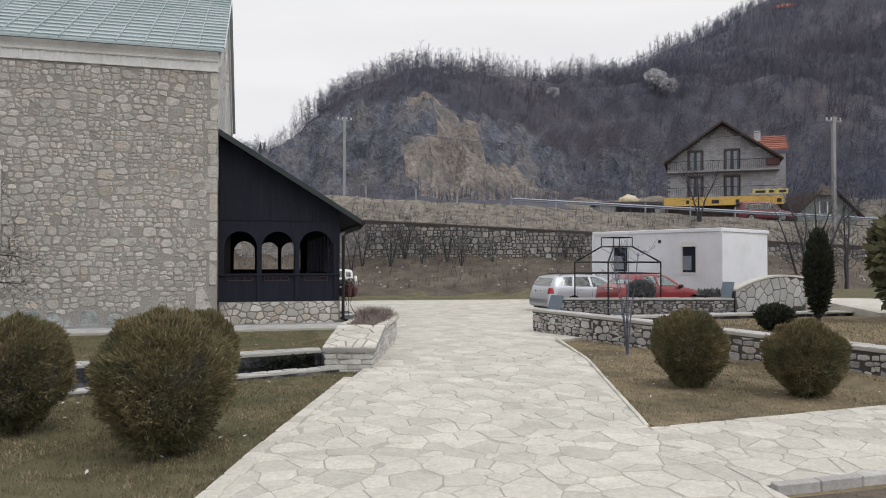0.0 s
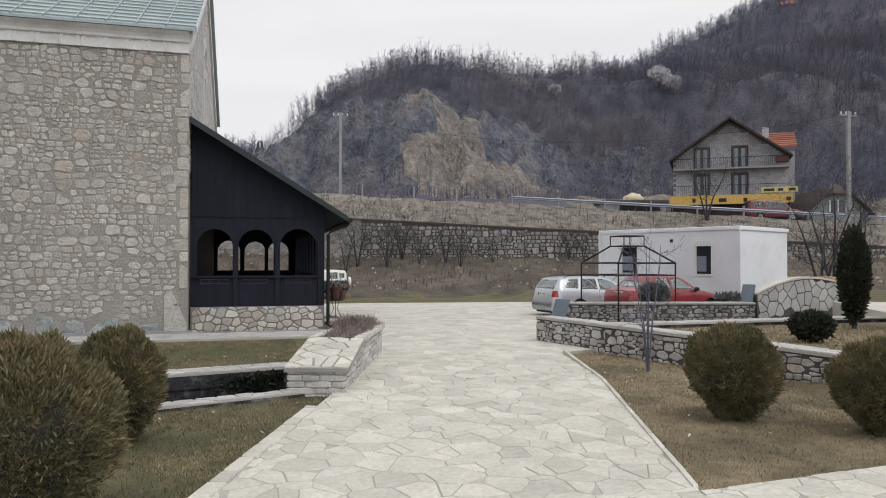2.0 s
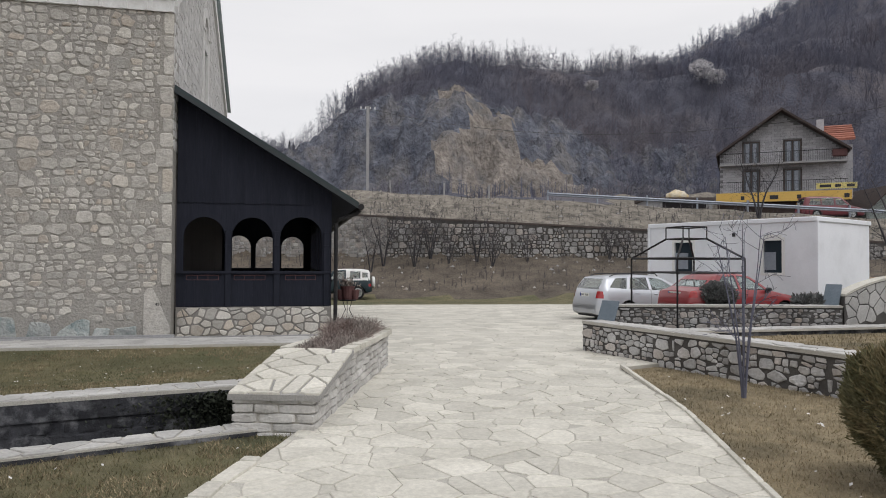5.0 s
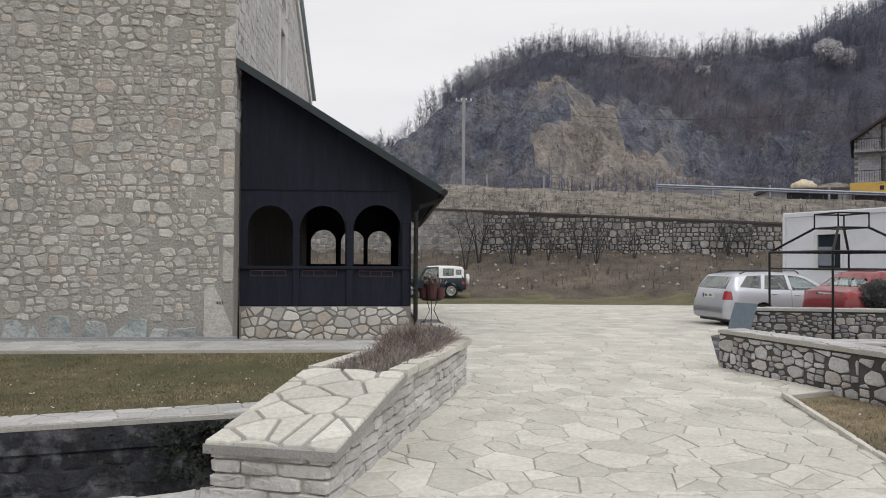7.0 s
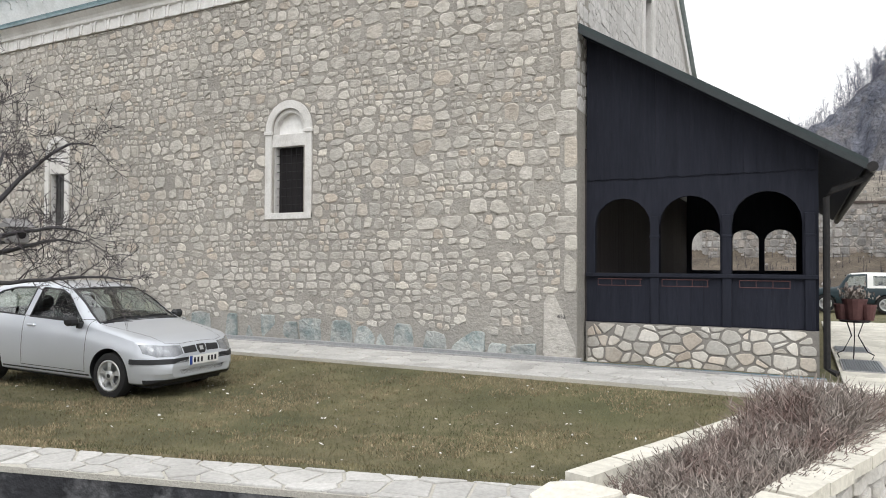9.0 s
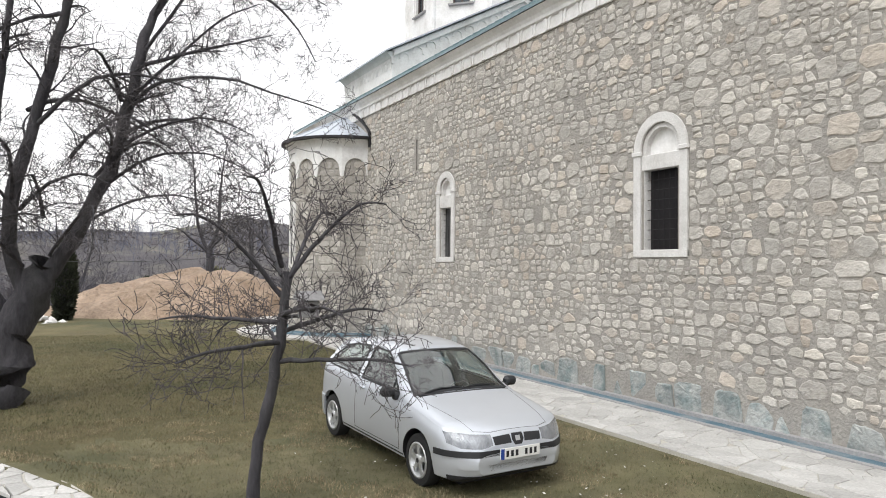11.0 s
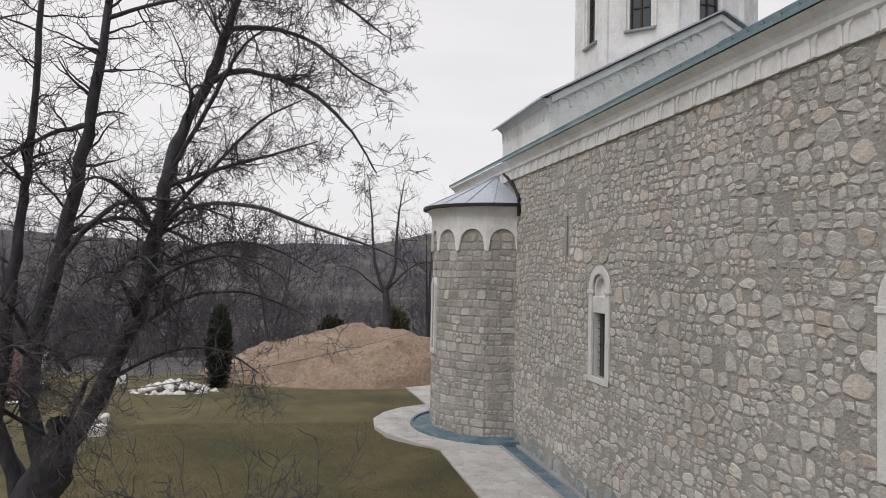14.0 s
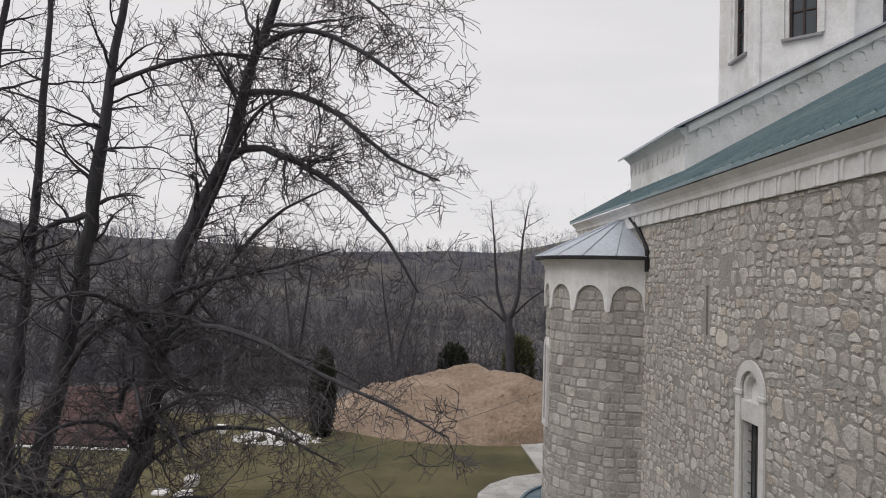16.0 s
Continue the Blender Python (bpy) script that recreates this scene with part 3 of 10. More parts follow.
def stone_geometry(poly, place, proud, inset, rng, rough=0.0, edge=0.55):
    """Verts and faces of one stone: a flank, a worn edge and a slightly domed front. place(u, v, out) gives the world point."""
    n = len(poly)
    cx, cy = sum(p[0] for p in poly) / n, sum(p[1] for p in poly) / n
    size = math.sqrt(abs(area_of(poly)))
    verts, faces = [], []
    rel = min(0.35, inset / max(size, 0.05))
    tilt_u, tilt_v = rng.uniform(-rough, rough), rng.uniform(-rough, rough)
    for k, (sc, out) in enumerate(((1.0, -0.02), (1.0, proud * edge), (1 - rel, proud))):
        for u, v in poly:
            o = out if k == 0 else out + ((u - cx) * tilt_u + (v - cy) * tilt_v) + (rng.uniform(-rough, rough) * 0.045 if rough else 0)
            verts.append(place(cx + (u - cx) * sc, cy + (v - cy) * sc, o))
    verts.append(place(cx, cy, proud * 1.06))
    for k in (0, 1):
        for i in range(n):
            j = (i + 1) % n
            faces.append((k * n + i, k * n + j, (k + 1) * n + j, (k + 1) * n + i))
    for i in range(n):
        faces.append((2 * n + i, 2 * n + (i + 1) % n, 3 * n))
    return verts, faces


def lay_stones(polys, place, proud, inset, rng, material, parent, name, near=None, rough=0.0, limit=300, rest_label="", pick=None, edge=0.55):
    """Each stone a mesh of its own under parent, up to limit of them where near(cx, cy) is least; the rest joined."""
    order = list(range(len(polys)))
    mids = [(sum(p[0] for p in q) / len(q), sum(p[1] for p in q) / len(q)) for q in polys]
    if near:
        order.sort(key=lambda i: near(*mids[i]))
    jv, jf = [], []
    for rank, i in enumerate(order):
        pr = proud * rng.uniform(0.6, 1.25)
        verts, faces = stone_geometry(polys[i], place, pr, inset, rng, rough, edge)
        m = pick(*mids[i]) if pick else material
        if rank < limit:
            raw(name, verts, faces, m, parent)
        else:
            k = len(jv)
            jv.extend(verts)
            jf.extend([tuple(a + k for a in f) for f in faces])
    if jf:
        ob = raw(name + "work", jv, jf, material, parent)
        tagged(ob, rest_label or "remaining stones of the same work", kind="stuff")


def tufts(n, place, size, rng, spread=0.35, width=0.12, up=0.0):
    """Small leaf sprays. place() gives a point and an outward direction."""
    verts, faces = [], []
    for _ in range(n):
        p, d = place()
        s = size * (rng.uniform(0.6, 1.3) if rng.random() < 0.88 else rng.uniform(1.3, 2.2))
        d = (d + Vector((rng.gauss(0, spread), rng.gauss(0, spread), rng.gauss(0, spread) + up))).normalized()
        side = d.cross(Vector((rng.gauss(0, 1), rng.gauss(0, 1), rng.gauss(0, 1)))).normalized()
        a, b = p - side * s * width, p + side * s * width
        mid = p + d * s * 0.55
        k = len(verts)
        verts += [p - d * s * 0.15, mid + side * s * width * 1.6, p + d * s, mid - side * s * width * 1.6]
        faces.append((k, k + 1, k + 2, k + 3))
    return verts, faces


def bm_text(words, size, m, parent, material, name="lettering", label=""):
    cu = bpy.data.curves.new(name, "FONT")
    cu.body, cu.size, cu.extrude, cu.align_x, cu.align_y = words, size, 0.002, "CENTER", "CENTER"
    cu.materials.append(material)
    ob = new(name, cu)
    ob.matrix_world = m
    dg = bpy.context.evaluated_depsgraph_get()
    bpy.context.view_layer.update()
    me = bpy.data.meshes.new_from_object(ob.evaluated_get(dg))
    me.transform(m)
    bpy.data.objects.remove(ob)
    res = new(name, me)
    res.parent = parent
    if label:
        res["label"] = label
    return res

# ---- the lie of the land ----
AX, AY = 0.2621, 0.965          # the way up the valley side


def gz(y):
    return -0.015 * min(max(y - 12.0, 0.0), 28.0)


def near_bank(x):
    return 11.36 + 0.34 * x - 0.08 * max(0.0, -6.0 - x) ** 2


def far_bank(x):
    return 14.2 + 0.25 * x - 0.08 * max(0.0, -6.0 - x) ** 2


def sm(a, b, t):
    t = min(max((t - a) / (b - a), 0.0), 1.0)
    return t * t * (3 - 2 * t)


S_K = [-160, -90, -45, -28, -21, -13.6, -3, 20, 35, 60, 85, 110, 200]
Z_CLIFF = [8, 12, 15, 15.5, 20.5, 23, 25, 14.5, 12, 13, 15, 17, 20]
Z_CREST = [10, 18, 19, 18, 27.5, 33, 35, 32.5, 32, 33, 34, 37, 40]
Z_TOP = [14, 24, 24, 20.5, 28, 33, 37, 41, 46, 56, 70, 82, 98]


def road_z(s):
    return 7.0 - 0.053 * min(max(s, -40), 60)


def wall_top(s):
    return 4.45 - 0.05 * min(max(s, -40), 50)


def height(x, y):
    z = gz(y) - 0.04
    if x < 2.2 and 9 < y < 20.5:
        z -= 0.2 * sm(far_bank(x) + 0.45, far_bank(x) + 1.7, y) * (1 - sm(18.0, 19.8, y)) * (1 - sm(0.5, 2.0, x)) * sm(-26, -18, x)
    if x > 8.3 and 4 < y < 18.6:
        z += 0.15
    if -9 < x < 1.9 and near_bank(x) - 0.05 < y < far_bank(x) + 0.2:
        return -1.35
    if x > 7.6 + (y - 18.7) * 0.43 and 18.6 < y < 21.6 - 0.235 * min(max(x - 9.7, 0), 6.5) and x < 32:
        return -1.35
    if x > 9 and y > 22:
        z += 0.45 * sm(15.5, 17.5, x)
    s, d = AY * x - AX * y, AX * x + AY * y
    far = sm(44, 60, d) if d > 44 else 0.0
    if d > 45.5:
        w = noise.noise(Vector((x * 0.09, y * 0.09, 1.7)))
        w2 = noise.noise(Vector((x * 0.35, y * 0.35, 4.2)))
        zr, zw = road_z(s), wall_top(s)
        zc, zk, zt = np.interp(s, S_K, Z_CLIFF), np.interp(s, S_K, Z_CREST), np.interp(s, S_K, Z_TOP)
        dd = d + (2.6 * w + 1.3 * w2) * sm(84, 94, d)
        zn = np.interp(dd, [45.5, 52.8, 53.75, 54.35, 62.0, 69.5, 72, 84, 92, 103, 122, 185, 330, 700],
                       [gz(y), 2.0, 2.0, zw, zr, zr, zr + 0.2, 9.0, 9.8, zc, zk, zt, zt * 1.15, zt * 1.3])
        if d > 86:
            rough_ = sm(90, 94, d) * (1 - sm(104, 110, d))
            zn += 0.9 * noise.noise(Vector((x * 0.22, y * 0.22, 9.1))) + (0.5 * w2 if d < 125 else 2.5 * w) + rough_ * (1.2 * noise.noise(Vector((x * 0.19, y * 0.19, 7.0))) + 1.7 * noise.noise(Vector((x * 0.45, y * 0.45, 3.0))) + 1.3 * noise.noise(Vector((x * 0.95, y * 0.95, 6.0))))
        elif d > 54:
            zn += 0.15 * w2
        else:
            zn += 0.22 * w2 * sm(45.5, 48, d) * (1 - sm(51, 52.8, d))
        k = sm(-150, -80, s)
        zn = k * zn + (1 - k) * (6 + 4 * w)
        z = zn
    if x < -32:
        r = math.hypot(x + 20, y - 15)
        zw_ = -4.5 * sm(32, 60, -x) + 26.5 * sm(150, 420, r) + 16 * sm(60, 300, r) * noise.noise(Vector((x * 0.007, y * 0.007, 3.3))) + 7 * sm(90, 250, r) * noise.noise(Vector((x * 0.022, y * 0.022, 5.1)))
        zw_ *= 1 - 0.3 * sm(-20, 110, -y) * sm(80, 200, r)
        kk = sm(32, 70, -x) * (1 - sm(25, 75, AX * x + AY * y - 12))
        z = z * (1 - kk) + kk * (zw_ - 0.3)
    if y < -6:
        z += 3.0 * sm(20, 90, -y) + 14 * sm(90, 300, -y)
    return z


def lines(*spans):
    res = []
    for a, b, step in spans:
        n = max(1, round((b - a) / step))
        res += [a + (b - a) * i / n for i in range(n)]
    return res + [spans[-1][1]]


GX = lines((-700, -240, 20), (-240, -90, 6), (-90, -26, 1.6), (-26, -10, 0.7), (-10, 10, 0.25), (10, 64, 0.8), (64, 120, 1.6), (120, 260, 6), (260, 700, 24))
GY = lines((-500, -60, 25), (-60, -6, 4), (-6, 4, 0.8), (4, 23, 0.25), (23, 46, 1.2), (46, 66, 0.6), (66, 84, 1.5), (84, 126, 0.7), (126, 210, 2.2), (210, 700, 20))
verts = [(x, y, height(x, y)) for y in GY for x in GX]
nx = len(GX)
faces = [(j * nx + i, j * nx + i + 1, (j + 1) * nx + i + 1, (j + 1) * nx + i) for j in range(len(GY) - 1) for i in range(nx - 1)]
ground = raw("ground", verts, faces, [M_LAWN, M_DRYLAWN, M_GREENLAWN, M_BANK, M_VERGE, M_FOREST, M_ROCK, M_FIELD, M_CANAL, M_OCHRE, M_VALLEYFLOOR], smooth=True)
tagged(ground, "winter lawns, littered bank, rock face and wooded slopes", "ground", kind="structure")
for f in ground.data.polygons:
    x, y, z = f.center
    s, d = AY * x - AX * y, AX * x + AY * y
    m = 0
    if z < -1.0 and x > -12:
        m = 8
        f.use_smooth = False
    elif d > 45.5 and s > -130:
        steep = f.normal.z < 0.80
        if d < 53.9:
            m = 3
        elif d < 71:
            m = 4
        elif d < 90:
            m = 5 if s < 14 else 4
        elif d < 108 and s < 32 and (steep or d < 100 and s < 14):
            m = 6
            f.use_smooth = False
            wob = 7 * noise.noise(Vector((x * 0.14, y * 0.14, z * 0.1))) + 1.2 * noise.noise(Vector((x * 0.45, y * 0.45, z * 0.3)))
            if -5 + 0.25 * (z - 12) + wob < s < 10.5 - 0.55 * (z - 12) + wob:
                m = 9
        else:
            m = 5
    elif x < -34:
        n = noise.noise(Vector((x * 0.009, y * 0.02, 8.0)))
        m = 7 if (n > 0.42 and x < -110) else 10
    elif x > 3.3 and y < 18.7:
        m = 1 if y > 4.62 else 3
    elif x < -9 + 1.6 * noise.noise(Vector((x * 0.7, y * 0.7, 5.0))):
        m = 2
    elif x < 1.0 and y < 11.6:
        m = 0
    f.material_index = m

# ---- flagstone paving ----
paving = empty("paving", "cream limestone crazy paving with grey joints", "paving", kind="structure")
REGIONS = [
    ([(-2.6, -1.5), (3.3, -1.5), (3.98, 6.6), (0.0, 6.6)], 0.38),
    ([(0.0, 6.6), (3.98, 6.6), (5.72, 11.5), (1.7, 11.5)], 0.39),
    ([(1.7, 11.5), (5.72, 11.5), (6.61, 14.81), (2.4, 14.81)], 0.40),
    ([(2.4, 14.81), (6.61, 14.81), (7.48, 15.15), (7.05, 17.2), (2.9, 17.2)], 0.42),
    ([(2.9, 17.2), (7.05, 17.2), (9.3, 22.3), (2.9, 22.3)], 0.5),
    ([(2.9, 22.3), (9.3, 22.3), (14.5, 27.0), (17.0, 36.0), (6.0, 37.5), (2.9, 37.5)], 0.6),
    ([(3.80, 4.65), (9.5, 4.8), (9.5, 7.1), (3.97, 6.6)], 0.39),
    ([(-20.0, 19.72), (2.9, 19.85), (2.9, 21.45), (-20.0, 21.45)], 0.42),
    ([(-20.0, 19.9), (-20.0, 21.45), (-26.75, 21.6), (-26.55, 20.6), (-26.0, 19.6), (-25.2, 18.85), (-24.2, 18.4), (-23.1, 18.3), (-22.0, 18.55), (-20.9, 19.2)], 0.42),
    ([(-33.0, 20.3), (-26.6, 20.6), (-26.6, 22.6), (-33.0, 22.6)], 0.7),
]
rng = random.Random(5)
pave_polys, bed_v, bed_f = [], [], []
for outline, size in REGIONS:
    xs_, ys_ = [p[0] for p in outline], [p[1] for p in outline]
    seeds = scattered(min(xs_), max(xs_), min(ys_), max(ys_), size * 0.68, rng, 0.5)
    pulls = [(size * rng.choice((0.0, 0.2, 0.35, 0.5, 0.62))) ** 2 for _ in seeds]
    for q in split_some([c for _, c in weighted_cells(seeds, pulls, outline, size * 1.25)], 0.22, rng, 0.12):
        q = shrink(q, rng.uniform(0.002, 0.009))
        if len(q) >= 3 and abs(area_of(q)) > 0.012:
            pave_polys.append(q)
    k = len(bed_v)
    n = len(outline)
    # the bed is cut along y so that it follows the fall of the ground
    for y0 in np.arange(min(ys_), max(ys_), 2.0):
        strip = clip(clip(list(outline), 0, y0 + 2.0, 0, 1), 0, y0, 0, -1)
        if len(strip) < 3:
            continue
        k, n = len(bed_v), len(strip)
        bed_v += [(u, v, gz(v) + 0.012) for u, v in strip] + [(u, v, gz(v) - 0.25) for u, v in strip]
        bed_f.append(tuple(range(k, k + n)))
        bed_f += [(k + i, k + n + i, k + n + (i + 1) % n, k + (i + 1) % n) for i in range(n)]
raw("joint_bed", bed_v, bed_f, M_JOINT, paving, "grey mortar joints")
PAVE_POLYS = pave_polys


def pave_place(u, v, o):
    return (u, v, gz(v) + 0.012 + o)


kerb = empty("path_kerb", "thin pale stone edging between path, lawns and planting bed", "kerb", kind="structure")
for i in range(14):
    x = 3.85 + i * 0.42
    y = 4.56 + 0.026 * (x - 3.8)
    link_mesh("kerb_stone", box(x, x + 0.405, y, y + 0.09, -0.15, 0.045, None, 0.008), M_COPING, kerb)


rng = random.Random(6)
EDGES = [([(-2.62, -1.5), (-0.03, 6.6), (1.32, 10.5)], 0.15, 0.42), ([(3.99, 6.66), (5.73, 11.5), (6.6, 14.75)], 0.05, 0.6)]
for line, wide, long_ in EDGES:
    for (xa, ya), (xb, yb) in zip(line, line[1:]):
        ln = math.hypot(xb - xa, yb - ya)
        ex, ey = (xb - xa) / ln, (yb - ya) / ln
        t = 0.0
        while t < ln - 0.05:
            dt = min(rng.uniform(0.6, 1.3) * long_, ln - t)
            w0, w1 = wide * rng.uniform(0.75, 1.25), wide * rng.uniform(0.75, 1.25)
            q = [(t + 0.006, -w0 / 2), (t + dt - 0.006, -w1 / 2), (t + dt - 0.006, wide / 2), (t + 0.006, wide / 2)]
            vs, fs = stone_geometry(soften(q, 0.06), lambda u, v, o: (xa + ex * u - ey * v, ya + ey * u + ex * v, 0.012 + o), 0.026 * rng.uniform(0.9, 1.2), 0.01, rng)
            raw("kerb_stone", vs, fs, M_PAVE, kerb)
            t += dt


# ---- stream with its banks ----
def strip_slab(name, left, right, z_top, thick, material, parent, label="", zfun=None):
    """A band between two lines of plan points, of one thickness."""
    v, f = [], []
    for (a, b) in zip(left, right):
        for p in (a, b):
            zt = zfun(*p) if zfun else z_top
            v += [(p[0], p[1], zt), (p[0], p[1], zt - thick)]
    for i in range(len(left) - 1):
        k = 4 * i
        f += [(k, k + 2, k + 6, k + 4), (k + 1, k + 5, k + 7, k + 3), (k, k + 4, k + 5, k + 1), (k + 2, k + 3, k + 7, k + 6)]
    k = 4 * (len(left) - 1)
    f += [(0, 1, 3, 2), (k, k + 2, k + 3, k + 1)]
    return raw(name, v, f, material, parent, label)


def crazy_cap(parent, pa, pb, w, z, size, rng, name="capstone", limit=300):
    """Flags laid along a band from pa to pb, w wide to its left."""
    ax, ay = pb[0] - pa[0], pb[1] - pa[1]
    ln = math.hypot(ax, ay)
    ax, ay = ax / ln, ay / ln
    out = [(0, 0), (ln, 0), (ln, w), (0, w)]
    polys = []
    for q in cells(scattered(0, ln, 0, w, size, rng, 0.45), out, size * 1.3):
        q = shrink(q, 0.012)
        if len(q) >= 3 and abs(area_of(q)) > 0.006:
            polys.append(q)

    def place(u, v, o):
        return (pa[0] + ax * u - ay * v, pa[1] + ay * u + ax * v, z + o)
    lay_stones(polys, place, 0.014, 0.012, rng, M_COPING, parent, name, limit=limit)


def wall_face(parent, pa, pb, z0, z1, course, length, rng, gap=(0.003, 0.010), proud=0.02, material=None, name="stone", rough=0.1, limit=300, sf=0.11, jitter=0.3, ztop=None):
    """Stones on an upright face that runs from pa to pb and looks to its right."""
    ax, ay = pb[0] - pa[0], pb[1] - pa[1]
    ln = math.hypot(ax, ay)
    ax, ay = ax / ln, ay / ln
    polys = []
    h = z1 - z0
    rows = masonry(ln, h, (course[0] * 1.15, course[1] * 1.3), length, rng, 0.03 * jitter / 0.3, 0.12)
    mids = [(sum(p[0] for p in q) / len(q) + rng.gauss(0, 0.02), sum(p[1] for p in q) / len(q) + rng.gauss(0, 0.014)) for q in rows]
    pulls = [(max(p[1] for p in q) - min(p[1] for p in q)) ** 2 * 0.5 for q in rows]
    for i, q in weighted_cells(mids, pulls, [(0, 0), (ln, 0), (ln, h), (0, h)], max(0.5, 1.2 * length[1]), 1.5):
        g = rng.uniform(-0.004, 0.02)
        for a, b, c, d in ((min(p[0] for p in rows[i]) - g, 0, -1, rng.uniform(-0.15, 0.15)), (max(p[0] for p in rows[i]) + g, 0, 1, rng.uniform(-0.15, 0.15)), (mids[i][0], min(p[1] for p in rows[i]) - g, 0, -1), (mids[i][0], max(p[1] for p in rows[i]) + g, 0, 1)):
            q = clip(q, a, b or mids[i][1], c, d)
            if len(q) < 3:
                break
        if len(q) < 3:
            continue
        q = knock(shrink(q, rng.uniform(*gap)) or q, rng, 0.12)
        if len(q) >= 3 and abs(area_of(q)) > 0.003:
            q = soften(q, sf)
            if ztop is None or all(z0 + p[1] < ztop(p[0]) for p in q):
                polys.append(q)

    def place(u, v, o):
        return (pa[0] + ax * u + ay * o, pa[1] + ay * u - ax * o, z0 + v)
    lay_stones(polys, place, proud, 0.03, rng, material or M_WALLSTONE, parent, name, rough=rough, limit=limit)


canal = empty("stream_channel", "walled stream channel with dark masonry and pale flagstone banks", "channel", kind="structure")
X_L = [-9 + 10.3 * i / 14 for i in range(15)]
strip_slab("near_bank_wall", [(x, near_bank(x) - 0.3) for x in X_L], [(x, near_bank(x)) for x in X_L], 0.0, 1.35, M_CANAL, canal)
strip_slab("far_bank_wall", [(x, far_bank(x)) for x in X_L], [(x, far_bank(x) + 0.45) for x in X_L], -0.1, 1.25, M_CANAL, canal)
strip_slab("near_coping", [(x, near_bank(x) - 0.3) for x in X_L], [(x, near_bank(x) + 0.02) for x in X_L], 0.02, 0.02, M_JOINT, canal)
strip_slab("far_coping", [(x, far_bank(x) - 0.04) for x in X_L], [(x, far_bank(x) + 0.47) for x in X_L], -0.055, 0.045, M_JOINT, canal)
rng = random.Random(11)
for a, b in ((0, 4), (4, 8), (8, 14)):
    xa, xb = X_L[a], X_L[b]
    crazy_cap(canal, (xa, near_bank(xa) - 0.3), (xb, near_bank(xb) - 0.3), 0.32, 0.021, 0.24, rng)
    crazy_cap(canal, (xa, far_bank(xa) - 0.04), (xb, far_bank(xb) - 0.04), 0.5, -0.054, 0.30, rng)
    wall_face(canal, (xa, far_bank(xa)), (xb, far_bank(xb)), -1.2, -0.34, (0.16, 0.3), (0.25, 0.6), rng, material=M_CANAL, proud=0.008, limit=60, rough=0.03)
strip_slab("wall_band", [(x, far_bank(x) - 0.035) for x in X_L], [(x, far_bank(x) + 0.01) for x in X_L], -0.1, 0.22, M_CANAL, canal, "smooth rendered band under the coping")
link_mesh("stream_water", box(-9.2, 1.9, 8.0, 15.2, -1.3, -1.18), M_WATER, canal, "dark shallow water")
link_mesh("bridge_abutment", prism([(1.25, 11.2, -1.34), (2.2, 11.2, -1.34), (2.9, 15.6, -1.34), (1.3, 15.0, -1.34)], (0, 0, 1.25)), M_CANAL, canal)
# the same stream past the bridge
strip_slab("near_bank_wall", [(8.0, 18.25), (30, 19.0)], [(8.0, 18.75), (30, 19.5)], 0.1, 1.45, M_CANAL, canal)
strip_slab("near_coping", [(8.0, 18.2), (30, 18.95)], [(8.0, 18.8), (30, 19.55)], 0.15, 0.045, M_JOINT, canal)
crazy_cap(canal, (8.0, 18.2), (18, 18.54), 0.58, 0.152, 0.4, rng)
link_mesh("stream_water", box(7.2, 30, 18.7, 22.2, -1.3, -1.18), M_WATER, canal, "dark shallow water")
link_mesh("bridge_abutment", prism([(7.3, 18.2, -1.34), (8.2, 18.6, -1.34), (9.6, 22.0, -1.34), (9.0, 22.0, -1.34)], (0, 0, 1.2)), M_CANAL, canal)

# ---- stone planter that serves as the bridge parapet ----
planter = empty("stone_planter", "long split limestone planter with a flagged sloping end, filled with heather", "planter", (1.45, 11.5, 0))
PL_U = (0.28, 0.96)
PL_L, PL_W = 4.65, 0.40


def pl(u, v, z):
    return (1.45 + PL_U[0] * u + PL_U[1] * v, 11.5 + PL_U[1] * u - PL_U[0] * v, z)


def pl_top(u):
    return float(np.interp(u, [0, 1.55, PL_L], [0.36, 0.58, 0.50]))


def own(ob, parent):
    """Hang a mesh made in world coordinates under a thing that stands elsewhere."""
    ob.parent = parent
    ob.matrix_parent_inverse = Matrix.Translation(parent.location).inverted()
    return ob


rng = random.Random(21)
bm = bmesh.new()
us = [0, 1.55, PL_L]
ring = [[bm.verts.new(pl(u, v, z)) for v, z in ((-PL_W + 0.03, -0.3), (PL_W - 0.03, -0.3), (PL_W - 0.03, pl_top(u) - 0.05), (-PL_W + 0.03, pl_top(u) - 0.05))] for u in us]
for a, b in zip(ring, ring[1:]):
    for k in range(4):
        bm.faces.new((a[k], a[(k + 1) % 4], b[(k + 1) % 4], b[k]))
bm.faces.new(ring[0][::-1])
bm.faces.new(ring[-1])
bmesh.ops.recalc_face_normals(bm, faces=bm.faces)
core = own(link_mesh("core", bm, M_JOINT), planter)


